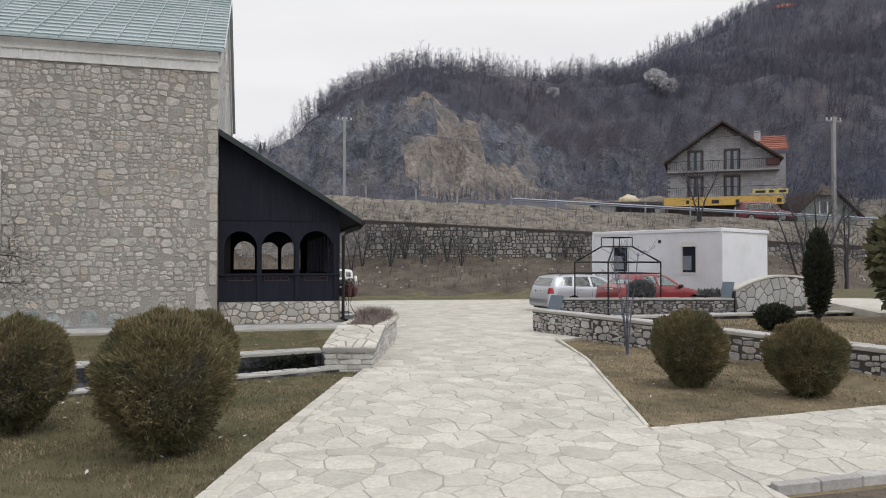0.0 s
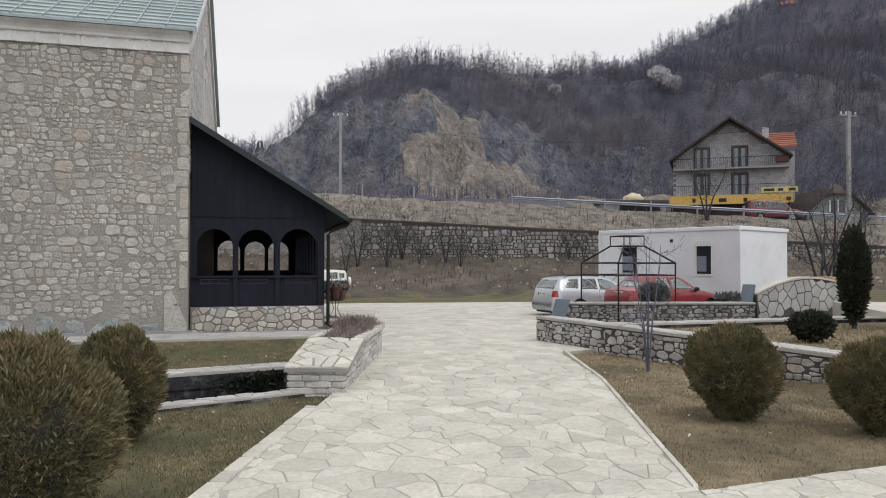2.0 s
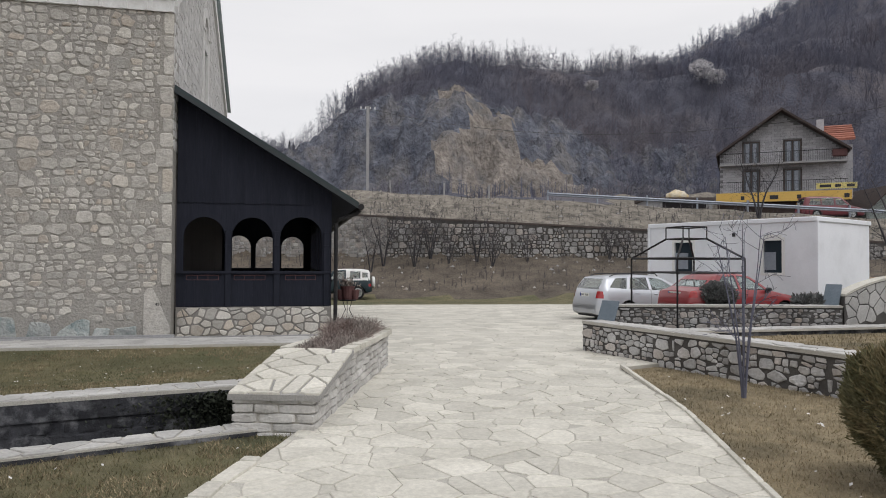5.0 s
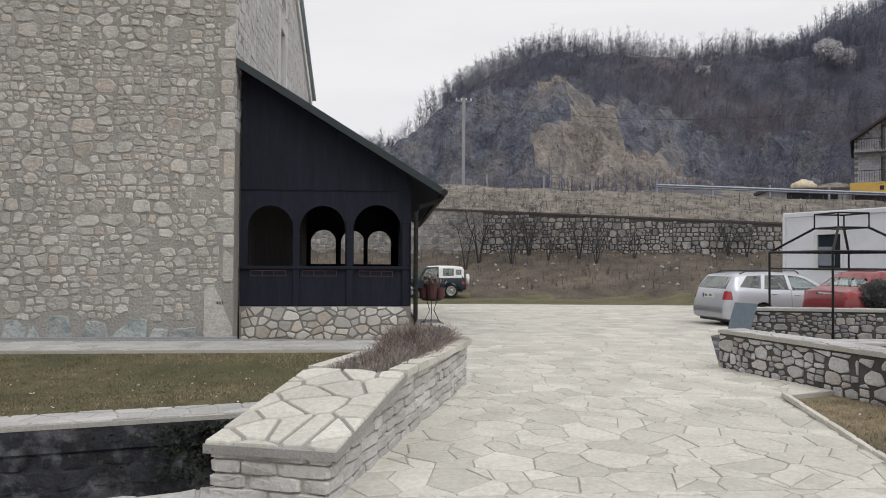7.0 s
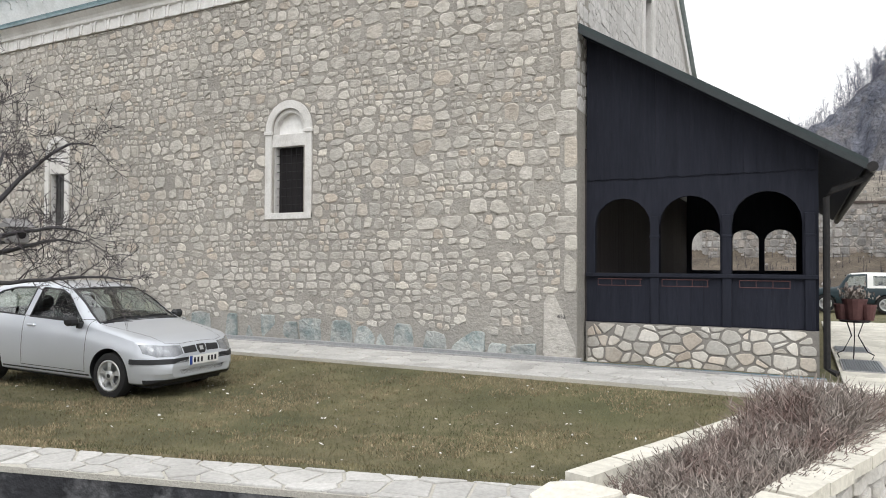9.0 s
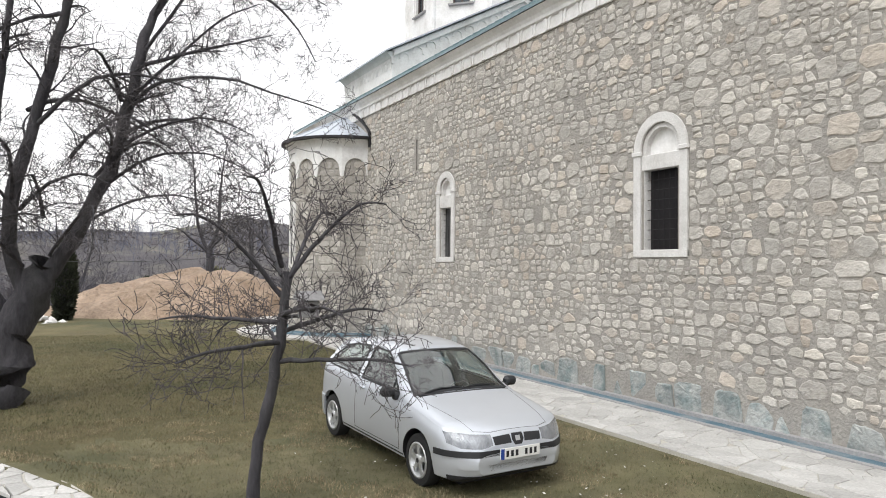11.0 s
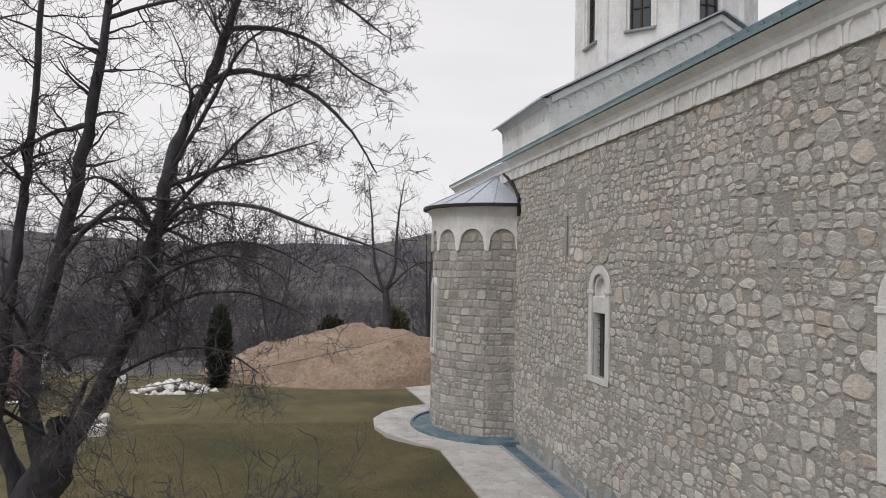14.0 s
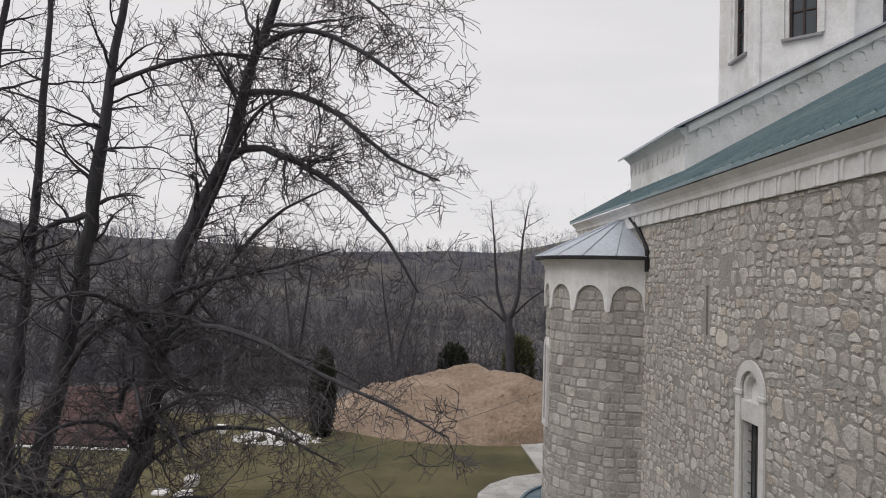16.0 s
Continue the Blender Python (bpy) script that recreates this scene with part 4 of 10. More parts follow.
def planter_face(side):
    if side == "right":
        ln, place = PL_L, lambda u, v, o: pl(u, PL_W - 0.03 + o, v - 0.1)
        top = pl_top
    elif side == "left":
        ln, place = PL_L, lambda u, v, o: pl(PL_L - u, -PL_W + 0.03 - o, v - 0.1)
        top = lambda u: pl_top(PL_L - u)
    elif side == "near":
        ln, place = 2 * PL_W, lambda u, v, o: pl(0.0 - o, -PL_W + u, v - 0.1)
        top = lambda u: pl_top(0)
    else:
        ln, place = 2 * PL_W, lambda u, v, o: pl(PL_L + o, PL_W - u, v - 0.1)
        top = lambda u: pl_top(PL_L)
    v = 0.0
    while v < 0.62:
        dv = 0.088
        u = 0.0
        while u < ln - 0.02:
            du = min(rng.uniform(0.18, 0.42), ln - u)
            if ln - u - du < 0.12:
                du = ln - u
            t = min(top(u), top(u + du)) - 0.055 + 0.1
            if v + 0.03 < t:
                hi = min(v + dv, t)
                q = [(u + 0.006, v + 0.005), (u + du - 0.006, v + 0.005), (u + du - 0.006, hi - 0.004), (u + 0.006, hi - 0.004)]
                q = [(a + rng.uniform(-0.004, 0.004), b + rng.uniform(-0.004, 0.004)) for a, b in q]
                vs, fs = stone_geometry(soften(q, 0.12), place, 0.026 * rng.uniform(0.7, 1.3), 0.018, rng, 0.11, 0.4)
                own(raw("split_stone", vs, fs, M_SPLIT), planter)
            u += du
        v += dv


for side in ("right", "near", "left", "far"):
    planter_face(side)
# flagged slope at the near end
slab = bmesh.new()
for (ua, ub, va, vb) in ((-0.05, 1.58, -PL_W - 0.03, PL_W + 0.05),):
    pts = [pl(ua, va, pl_top(ua) - 0.02), pl(ua, vb, pl_top(ua) - 0.02), pl(ub, vb, pl_top(ub) - 0.02), pl(ub, va, pl_top(ub) - 0.02)]
    bm_prism(slab, [Vector(p) - Vector((0, 0, 0.05)) for p in pts], (0, 0, 0.055))
own(link_mesh("flag_bed", slab, M_FLAGJOINT), planter)
polys = []
for q in cells(scattered(-0.06, 1.58, -PL_W - 0.04, PL_W + 0.06, 0.31, rng, 0.5), [(-0.06, -PL_W - 0.04), (1.58, -PL_W - 0.04), (1.58, PL_W + 0.06), (-0.06, PL_W + 0.06)], 0.45):
    q = shrink(q, rng.uniform(0.01, 0.019))
    if len(q) >= 3 and abs(area_of(q)) > 0.005:
        polys.append(soften(q, 0.035))
for q in polys:
    vs, fs = stone_geometry(q, lambda u, v, o: pl(u, v, pl_top(u) - 0.014 + o), 0.021 * rng.uniform(0.95, 1.1), 0.008, rng)
    own(raw("flagstone", vs, fs, M_PAVE), planter)
# coping along both sides and the far end
u = 1.6
while u < PL_L - 0.02:
    du = min(rng.uniform(0.22, 0.4), PL_L - u)
    for va, vb in ((PL_W - 0.12, PL_W + 0.05), (-PL_W - 0.03, -PL_W + 0.1)):
        pts = [pl(u + 0.009, va, pl_top(u) - 0.05), pl(u + 0.009, vb + rng.uniform(-0.012, 0.012), pl_top(u) - 0.05), pl(u + du - 0.009, vb + rng.uniform(-0.012, 0.012), pl_top(u + du) - 0.05), pl(u + du - 0.009, va, pl_top(u + du) - 0.05)]
        own(link_mesh("coping_stone", prism(pts, (0, 0, 0.062 + rng.uniform(0, 0.008))), M_PAVE), planter)
    u += du
own(link_mesh("end_coping", prism([pl(PL_L - 0.14, -PL_W - 0.03, pl_top(PL_L) + 0.014), pl(PL_L - 0.14, PL_W + 0.05, pl_top(PL_L) + 0.014), pl(PL_L + 0.06, PL_W + 0.05, pl_top(PL_L) - 0.03), pl(PL_L + 0.06, -PL_W - 0.03, pl_top(PL_L) - 0.03)], (0, 0, 0.05)), M_PAVE), planter)
own(link_mesh("planting_soil", prism([pl(1.6, -PL_W + 0.1, 0.46), pl(1.6, PL_W - 0.12, 0.46), pl(PL_L - 0.14, PL_W - 0.12, 0.42), pl(PL_L - 0.14, -PL_W + 0.1, 0.42)], (0, 0, 0.06)), M_BANK), planter)


def heather(u0, u1, seed, tall, lean):
    r = random.Random(seed)
    bush = empty("heather", "faded brown winter heather growing in the stone planter", "plant", pl((u0 + u1) / 2, 0, 0.48), "heather in the planter")
    lots = [([], []) for _ in range(5)]
    for _ in range(3300):
        u = r.uniform(u0, u1)
        v = r.uniform(-0.27, 0.26) + lean * r.random() * 0.12
        k = max(0.0, 1 - ((u - (u0 + u1) / 2) / ((u1 - u0) / 2 + 0.05)) ** 2) ** 0.5
        vs, fs = lots[min(4, int(5 * (u - u0) / (u1 - u0)))]
        p0 = Vector(pl(u, v, 0.48))
        h = tall * (0.35 + 0.65 * k) * r.uniform(0.5, 1.15)
        d = Vector((r.gauss(0, 0.8), r.gauss(0, 0.8), 1)).normalized()
        n_ = 5
        for j in range(n_):
            base = p0 + d * h * (0.1 + 0.85 * j / n_)
            dd = (d + Vector((r.gauss(0, 0.5), r.gauss(0, 0.5), r.gauss(0, 0.25)))).normalized()
            sd = dd.cross(Vector((r.gauss(0, 1), r.gauss(0, 1), r.gauss(0, 1)))).normalized() * 0.0032
            t = base + dd * h * 0.30
            q = len(vs)
            vs += [base - sd, base + sd, t + sd * 0.4, t - sd * 0.4]
            fs.append((q, q + 1, q + 2, q + 3))
    for vs, fs in lots:
        own(raw("sprig_clump", vs, fs, M_HEATHER), bush)


for (a, b, sd, tall, lean) in ((1.62, 2.6, 1, 0.15, 0.4), (2.3, 3.5, 2, 0.19, 0.6), (3.2, 4.4, 3, 0.31, -0.3)):
    heather(a, b, sd, tall, lean)

# ---- low walls past the bridge ----
rng = random.Random(31)


def low_wall(name, label, line, z0, z1, thick, course, length, cap_over=0.03, face_limit=120, both=False, joint=None, stone=None, band=0.02):
    w = empty(name, label, "wall", kind="structure")
    for (a, b) in zip(line, line[1:]):
        ax, ay = b[0] - a[0], b[1] - a[1]
        ln = math.hypot(ax, ay)
        nx_, ny_ = -ay / ln, ax / ln
        link_mesh("wall_core", prism([(a[0], a[1], z0), (b[0], b[1], z0), (b[0] + nx_ * thick, b[1] + ny_ * thick, z0), (a[0] + nx_ * thick, a[1] + ny_ * thick, z0)], (0, 0, z1 - z0 - 0.05)), joint or M_WALLJOINT, w)
        wall_face(w, a, b, z0 + 0.02, z1 - 0.05 - band, course, length, rng, limit=face_limit, material=stone)
        if both:
            c, d_ = (b[0] + nx_ * thick, b[1] + ny_ * thick), (a[0] + nx_ * thick, a[1] + ny_ * thick)
            wall_face(w, c, d_, z0 + 0.02, z1 - 0.05 - band, course, length, rng, limit=face_limit, material=stone)
        o = cap_over
        pa, pb = (a[0] - nx_ * o, a[1] - ny_ * o), (b[0] - nx_ * o, b[1] - ny_ * o)
        link_mesh("cap_bed", prism([(pa[0], pa[1], z1 - 0.05), (pb[0], pb[1], z1 - 0.05), (pb[0] + nx_ * (thick + 2 * o), pb[1] + ny_ * (thick + 2 * o), z1 - 0.05), (pa[0] + nx_ * (thick + 2 * o), pa[1] + ny_ * (thick + 2 * o), z1 - 0.05)], (0, 0, 0.05)), M_JOINT, w)
        crazy_cap(w, pa, pb, thick + 2 * o, z1, 0.36, rng, limit=60)
    return w


low_wall("garden_wall", "low field stone garden wall with pale flagged coping", [(7.05, 17.2), (7.55, 14.8), (8.1, 12.2), (8.75, 8.2), (9.3, 5.0)], -0.35, 0.5, 0.4, (0.075, 0.15), (0.16, 0.46))
low_wall("stream_wall", "dark jointed field stone wall along the stream", [(9.7, 21.7), (12.6, 21.0), (15.6, 20.3)], -1.3, 0.52, 0.38, (0.075, 0.14), (0.16, 0.46), band=0.03, stone=M_RETAIN)
# arched wall of the footbridge over the stream
arch = empty("footbridge_wall", "curved crazy stone parapet of a small arched footbridge", "wall", kind="structure")


def arch_top(u):
    return 0.62 + 0.62 * math.sin(math.pi * min(max((u + 0.3) / 5.6, 0), 1)) ** 0.8


A0, A1 = (15.7, 20.35), (20.5, 21.35)
pts = [(u, arch_top(u)) for u in np.linspace(0, 4.9, 15)]
low = [(4.9, -0.5), (4.2, -0.5), (3.9, -0.12), (3.2, 0.0), (2.4, 0.04), (1.6, 0.0), (0.9, -0.12), (0.6, -0.5), (0, -0.5)]
ux, uy = (A1[0] - A0[0]) / 4.92, (A1[1] - A0[1]) / 4.92
ring = [(A0[0] + ux * u, A0[1] + uy * u, z) for u, z in pts + low]
bm = bmesh.new()
bm_prism(bm, ring, (0.05, 0.35, 0))
bmesh.ops.triangulate(bm, faces=[f for f in bm.faces if len(f.verts) > 4])
link_mesh("wall_core", bm, M_WALLJOINT, arch)
polys = []
for q in cells(scattered(0, 4.9, -0.4, 1.4, 0.42, rng, 0.42), [(0.02, -0.4), (4.88, -0.4), (4.88, 1.4), (0.02, 1.4)], 0.55):
    q = shrink(q, 0.016)
    if len(q) < 3:
        continue
    q = [(u, min(v, arch_top(u) - 0.03)) for u, v in q]
    if abs(area_of(q)) < 0.02 or any(v < float(np.interp(u, [0, 0.6, 0.9, 1.6, 2.4, 3.2, 3.9, 4.2, 4.9], [-0.5, -0.5, -0.14, -0.02, 0.02, -0.02, -0.14, -0.5, -0.5])) for u, v in q):
        continue
    polys.append(q)
lay_stones(polys, lambda u, v, o: (A0[0] + ux * u + uy * o, A0[1] + uy * u - ux * o, v), 0.014, 0.02, rng, M_COPING, arch, "stone")
link_mesh("coping", bm_prism(bmesh.new(), [(A0[0] + ux * u - 0.0, A0[1] + uy * u - 0.04, arch_top(u)) for u in np.linspace(0, 4.9, 15)] + [(A0[0] + ux * u, A0[1] + uy * u - 0.04, arch_top(u) + 0.06) for u in np.linspace(4.9, 0, 15)], (0.05, 0.45, 0)), M_PAVE, arch)
ramp = empty("footbridge_ramp", "pale flagged ramp up to the footbridge", "ramp", kind="structure")
link_mesh("ramp_bed", prism([(18.9, 17.6, -0.3), (23, 17.3, -0.3), (23, 20.3, -0.05), (18.7, 20.5, 0.05)], (0, 0, 0.46)), M_PAVE, ramp)

# ---- retaining wall below the road ----
rw = empty("retaining_wall", "long rough stone retaining wall with rusty coping below the road", "wall", kind="structure")


def sd(s, d):
    return (AY * s + AX * d, -AX * s + AY * d)


RW_LINE = [(-34, 53.5), (-18, 53.6), (-6, 53.5), (6, 53.5), (16, 53.5), (28, 53.5), (44, 53.5), (60, 53.5)]
for (a, b) in zip(RW_LINE, RW_LINE[1:]):
    pa, pb = sd(*a), sd(*b)
    za, zb = wall_top(a[0]), wall_top(b[0])
    ring = [(pa[0], pa[1], 1.4), (pb[0], pb[1], 1.4), (pb[0], pb[1], zb), (pa[0], pa[1], za)]
    link_mesh("wall_core", prism(ring, (AX * 1.2, AY * 1.2, 0)), M_WALLJOINT if a[0] > -8 else M_RETAIN, rw)
    zc = [(p[0] - AX * 0.06, p[1] - AY * 0.06, z) for p, z in ((pa, za), (pb, zb), (pb, zb + 0.13), (pa, za + 0.13))]
    link_mesh("coping", prism(zc, (AX * 0.62, AY * 0.62, 0)), M_RUST, rw)
    if -20 < a[0] < 40:
        slope = (zb - za) / (b[0] - a[0])
        wall_face(rw, pa, pb, 1.5, max(za, zb), (0.2, 0.4), (0.25, 0.6), rng, gap=(0.012, 0.03), proud=0.05, limit=60, rough=0.15, jitter=0.8, ztop=lambda u, za=za, slope=slope: za + slope * u - 0.02, material=M_RETAIN)
vs, fs = [], []
for _ in range(260):
    s_, d_ = rng.uniform(-16, 34), rng.choice((rng.uniform(54.6, 62.2), rng.uniform(46.5, 53)))
    x, y = sd(s_, d_)
    c0, k0, sz = Vector((x, y, height(x, y) + 0.03)), len(vs), rng.uniform(0.05, 0.16)
    for q in range(6):
        a = q * math.pi / 3
        vs.append(c0 + Vector((math.cos(a), math.sin(a), 0)) * sz * rng.uniform(0.6, 1.2) - Vector((0, 0, 0.05)))
    vs.append(c0 + Vector((0, 0, sz * rng.uniform(0.4, 0.8))))
    fs += [(k0 + q, k0 + (q + 1) % 6, k0 + 6) for q in range(6)]
tagged(raw("verge_rubble", vs, fs, M_RETAIN), "pale stones and litter strewn over the verge and bank", "rubble", kind="stuff")
# road and its guard rail
road = strip_slab("road", [sd(s, 63.2) for s in range(-60, 81, 10)], [sd(s, 69.3) for s in range(-60, 81, 10)], 0, 0.2, M_ROAD, None, zfun=lambda x, y: road_z(AY * x - AX * y) + 0.05)
tagged(road, "grey asphalt hillside road", "road", kind="structure")
rail = empty("guard_rail", "galvanised steel guard rail along the road", "guard rail")
prof = [(0, 0.45), (0.06, 0.5), (0.0, 0.56), (0.06, 0.66), (0.0, 0.74)]
for s0 in range(6, 62, 4):
    pa, pb = sd(s0, 62.6), sd(s0 + 4, 62.6)
    za, zb = road_z(s0), road_z(s0 + 4)
    v, f = [], []
    for (p, z) in ((pa, za), (pb, zb)):
        v += [(p[0] - AX * o, p[1] - AY * o, z + h) for o, h in prof] + [(p[0] - AX * (o - 0.015), p[1] - AY * (o - 0.015), z + h) for o, h in prof]
    for i in range(4):
        f += [(i, i + 1, 11 + i, 10 + i), (5 + i, 15 + i, 16 + i, 6 + i)]
    f += [(0, 10, 15, 5), (4, 9, 19, 14)]
    raw("rail_beam", v, f, M_GALV, rail)
    link_mesh("rail_post", box(pa[0] - 0.06, pa[0] + 0.06, pa[1] - 0.02, pa[1] + 0.1, za - 0.5, za + 0.95), M_GALV, rail)

# ---- the church ----
church = empty("church", "old rubble stone church with sheet metal roof and octagonal drum", "church", (-12, 28.8, -0.3))
WY, WN, XE, XW = 22.04, 35.56, -1.09, -28.5
ZB, ZM, ZE, ZR, YR = -0.4, 7.42, 8.0, 12.0, 28.8
rng = random.Random(41)


def cp(name, bm, material, label="", smooth=False, parent=None):
    return own(link_mesh(name, bm, material, None, label, smooth), church) if parent is None else under(link_mesh(name, bm, material, None, label, smooth), parent)


def under(ob, parent):
    """Hang a mesh in world coordinates under a part that is in world coordinates itself."""
    ob.parent = parent
    ob.matrix_parent_inverse = parent.matrix_world.inverted()
    return ob


def arch_ring(cx, zs, r, z0, n=14):
    """An opening's outline: a rectangle from z0 with a half circle of radius r at zs."""
    res = [(cx - r, z0), (cx + r, z0)]
    res += [(cx + r * math.cos(math.pi * k / n), zs + r * math.sin(math.pi * k / n)) for k in range(n + 1)]
    return res


def on_face(m):
    return lambda u, o, z: m @ Vector((u, -o, z))


def ring_band(bm, place, cx, zs, r0, r1, z0, out0, out1, n=14):
    """A moulding between two concentric arches that run down to z0."""
    def path(r):
        return [(cx - r, z0)] + [(cx - r * math.cos(math.pi * k / n), zs + r * math.sin(math.pi * k / n)) for k in range(n + 1)] + [(cx + r, z0)]
    a, b = path(r0), path(r1)
    va0, va1 = [bm.verts.new(place(u, out0, z)) for u, z in a], [bm.verts.new(place(u, out1, z)) for u, z in a]
    vb0, vb1 = [bm.verts.new(place(u, out0, z)) for u, z in b], [bm.verts.new(place(u, out1, z)) for u, z in b]
    for i in range(len(a) - 1):
        bm.faces.new((va1[i], va1[i + 1], vb1[i + 1], vb1[i]))
        bm.faces.new((va0[i], va0[i + 1], va1[i + 1], va1[i]))
        bm.faces.new((vb0[i], vb1[i], vb1[i + 1], vb0[i + 1]))
    for i in (0, len(a) - 1):
        bm.faces.new((va0[i], va1[i], vb1[i], vb0[i]))
    bmesh.ops.recalc_face_normals(bm, faces=bm.faces)


def stone_window(m, cx, z0, z_lintel, lintel, half, outer, z_spring, bars=True):
    """A carved window frame: jambs, blind arch over a lintel, sill, iron bars before a sheet painted dark as an unlit
    void. Gives the openings for the wall.
    """
    place = on_face(m)
    win = new("window")
    win["label"] = "carved pale stone window with a blind arch and iron bars"
    win.parent = church
    win.matrix_parent_inverse = Matrix.Translation(church.location).inverted()
    bm = bmesh.new()
    ring_band(bm, place, cx, z_spring, half + 0.06, outer, z0 - 0.12, -0.05, 0.035)
    link_mesh("frame", bm, M_TRIM, win, "pale carved stone surround")
    bm = bmesh.new()
    ring_band(bm, place, cx, z_spring, half - 0.03, half + 0.061, z_lintel, -0.18, -0.02)
    link_mesh("inner_arch", bm, M_TRIM, win)

    def blk(name, u0, u1, o0, o1, za, zb, mt, bev=0.008):
        bm = box(u0, u1, -o1, -o0, za, zb, m, bev)
        return link_mesh(name, bm, mt, win)
    blk("lintel", cx - half - 0.055, cx + half + 0.055, -0.16, 0.012, z_lintel, z_lintel + lintel, M_TRIM)
    blk("tympanum", cx - half - 0.05, cx + half + 0.05, -0.24, -0.13, z_lintel + lintel - 0.02, z_spring + half + 0.02, M_PLASTER, 0)
    for sgn in (-1, 1):
        blk("capital", cx + sgn * (half + outer + 0.06) / 2 - (outer - half) / 2 - 0.0, cx + sgn * (half + outer + 0.06) / 2 + (outer - half) / 2, 0.0, 0.06, z_spring - 0.1, z_spring - 0.02, M_TRIM, 0.01)
        blk("jamb", cx + sgn * (half + 0.024) - 0.03, cx + sgn * (half + 0.024) + 0.03, -0.4, -0.01, z0 - 0.02, z_lintel, M_TRIM, 0.004)
    blk("sill", cx - outer, cx + outer, -0.3, 0.03, z0 - 0.14, z0 - 0.005, M_TRIM)
    dp = 0.17 if half > 0.3 else 0.14
    # Wide windows get a near-black sheet for the unlit interior, not a shutter.
    blk("shutter", cx - half - 0.1, cx + half + 0.1, -dp - 0.08, -dp, z0 - 0.1, z_lintel + 0.1, M_DARKIN if half > 0.3 else M_SHEENGLASS, 0)
    if bars:
        k = max(2, int(half * 2 / 0.13))
        for i in range(1, k):
            u = cx - half + 2 * half * i / k
            link_mesh("iron_bar", tube([place(u, -0.09, z0), place(u, -0.09, z_lintel)], 0.008, 5), M_BLACKIRON, win)
        for i in range(1, 8):
            z = z0 + (z_lintel - z0) * i / 8
            link_mesh("iron_bar", tube([place(cx - half, -0.09, z), place(cx + half, -0.09, z)], 0.007, 5), M_BLACKIRON, win)
    return [bm_prism(bmesh.new(), [m @ Vector((u, -0.3, z)) for u, z in ((cx - half, z0), (cx + half, z0), (cx + half, z_lintel + 0.02), (cx - half, z_lintel + 0.02))], m.to_3x3() @ Vector((0, 1.6, 0))),
            bm_prism(bmesh.new(), [m @ Vector((u, -0.3, z)) for u, z in arch_ring(cx, z_spring, half + 0.045, z_lintel + 0.0)], m.to_3x3() @ Vector((0, 0.52, 0)))]


SOUTH = Matrix.Translation((0, WY, 0))
EAST = Matrix.Translation((XE, 0, 0)) @ Matrix.Rotation(radians(90), 4, "Z")
nave = own(link_mesh("nave_wall", box(XW, XE, WY, WY + 0.8, ZB, ZM), M_MORTAR), church)
WINS = [(-7.46, 2.60, 4.03, 0.27, 0.40, 0.63, 4.40), (-15.28, 2.52, 3.86, 0.34, 0.27, 0.50, 4.36)]
for w_ in WINS:
    cut(nave, stone_window(SOUTH, *w_))
slit = box(-17.16, -17.06, WY - 0.2, WY + 0.35, 5.1, 6.03)
cut(nave, [slit])
bpy.context.view_layer.update()
HOLES = [(cx - o - 0.0, cx + o, z0 - 0.14, zs + 0.0, cx, zs, o) for cx, z0, zl, l_, h_, o, zs in WINS] + [(-17.2, -17.02, 5.06, 6.07, None, 0, 0)]


def keep_off(q, holes):
    """The stone cut back from window frames; nothing when it lies behind one."""
    for x0, x1, za, zb, cx, zs, r in holes:
        mx, mz = sum(p[0] for p in q) / len(q), sum(p[1] for p in q) / len(q)
        g = 0.012
        if cx is not None and mz > zs:
            dx, dz = mx - cx, mz - zs
            ln = math.hypot(dx, dz)
            if ln < r:
                return []
            q = clip(q, cx + dx / ln * (r + g), zs + dz / ln * (r + g), -dx / ln, -dz / ln)
        else:
            if x0 < mx < x1 and za < mz < zb:
                return []
            gaps = [(mx - x1, (x1 + g, 0), (-1, 0)), (x0 - mx, (x0 - g, 0), (1, 0)), (mz - zb, (0, zb + g), (0, -1)), (za - mz, (0, za - g), (0, 1))]
            if cx is not None:
                gaps.pop(2)
            d_, p_, n_ = max(gaps, key=lambda k: k[0])
            if d_ < 0.6:
                q = clip(q, p_[0], p_[1], n_[0], n_[1])
        if len(q) < 3:
            return []
    return q


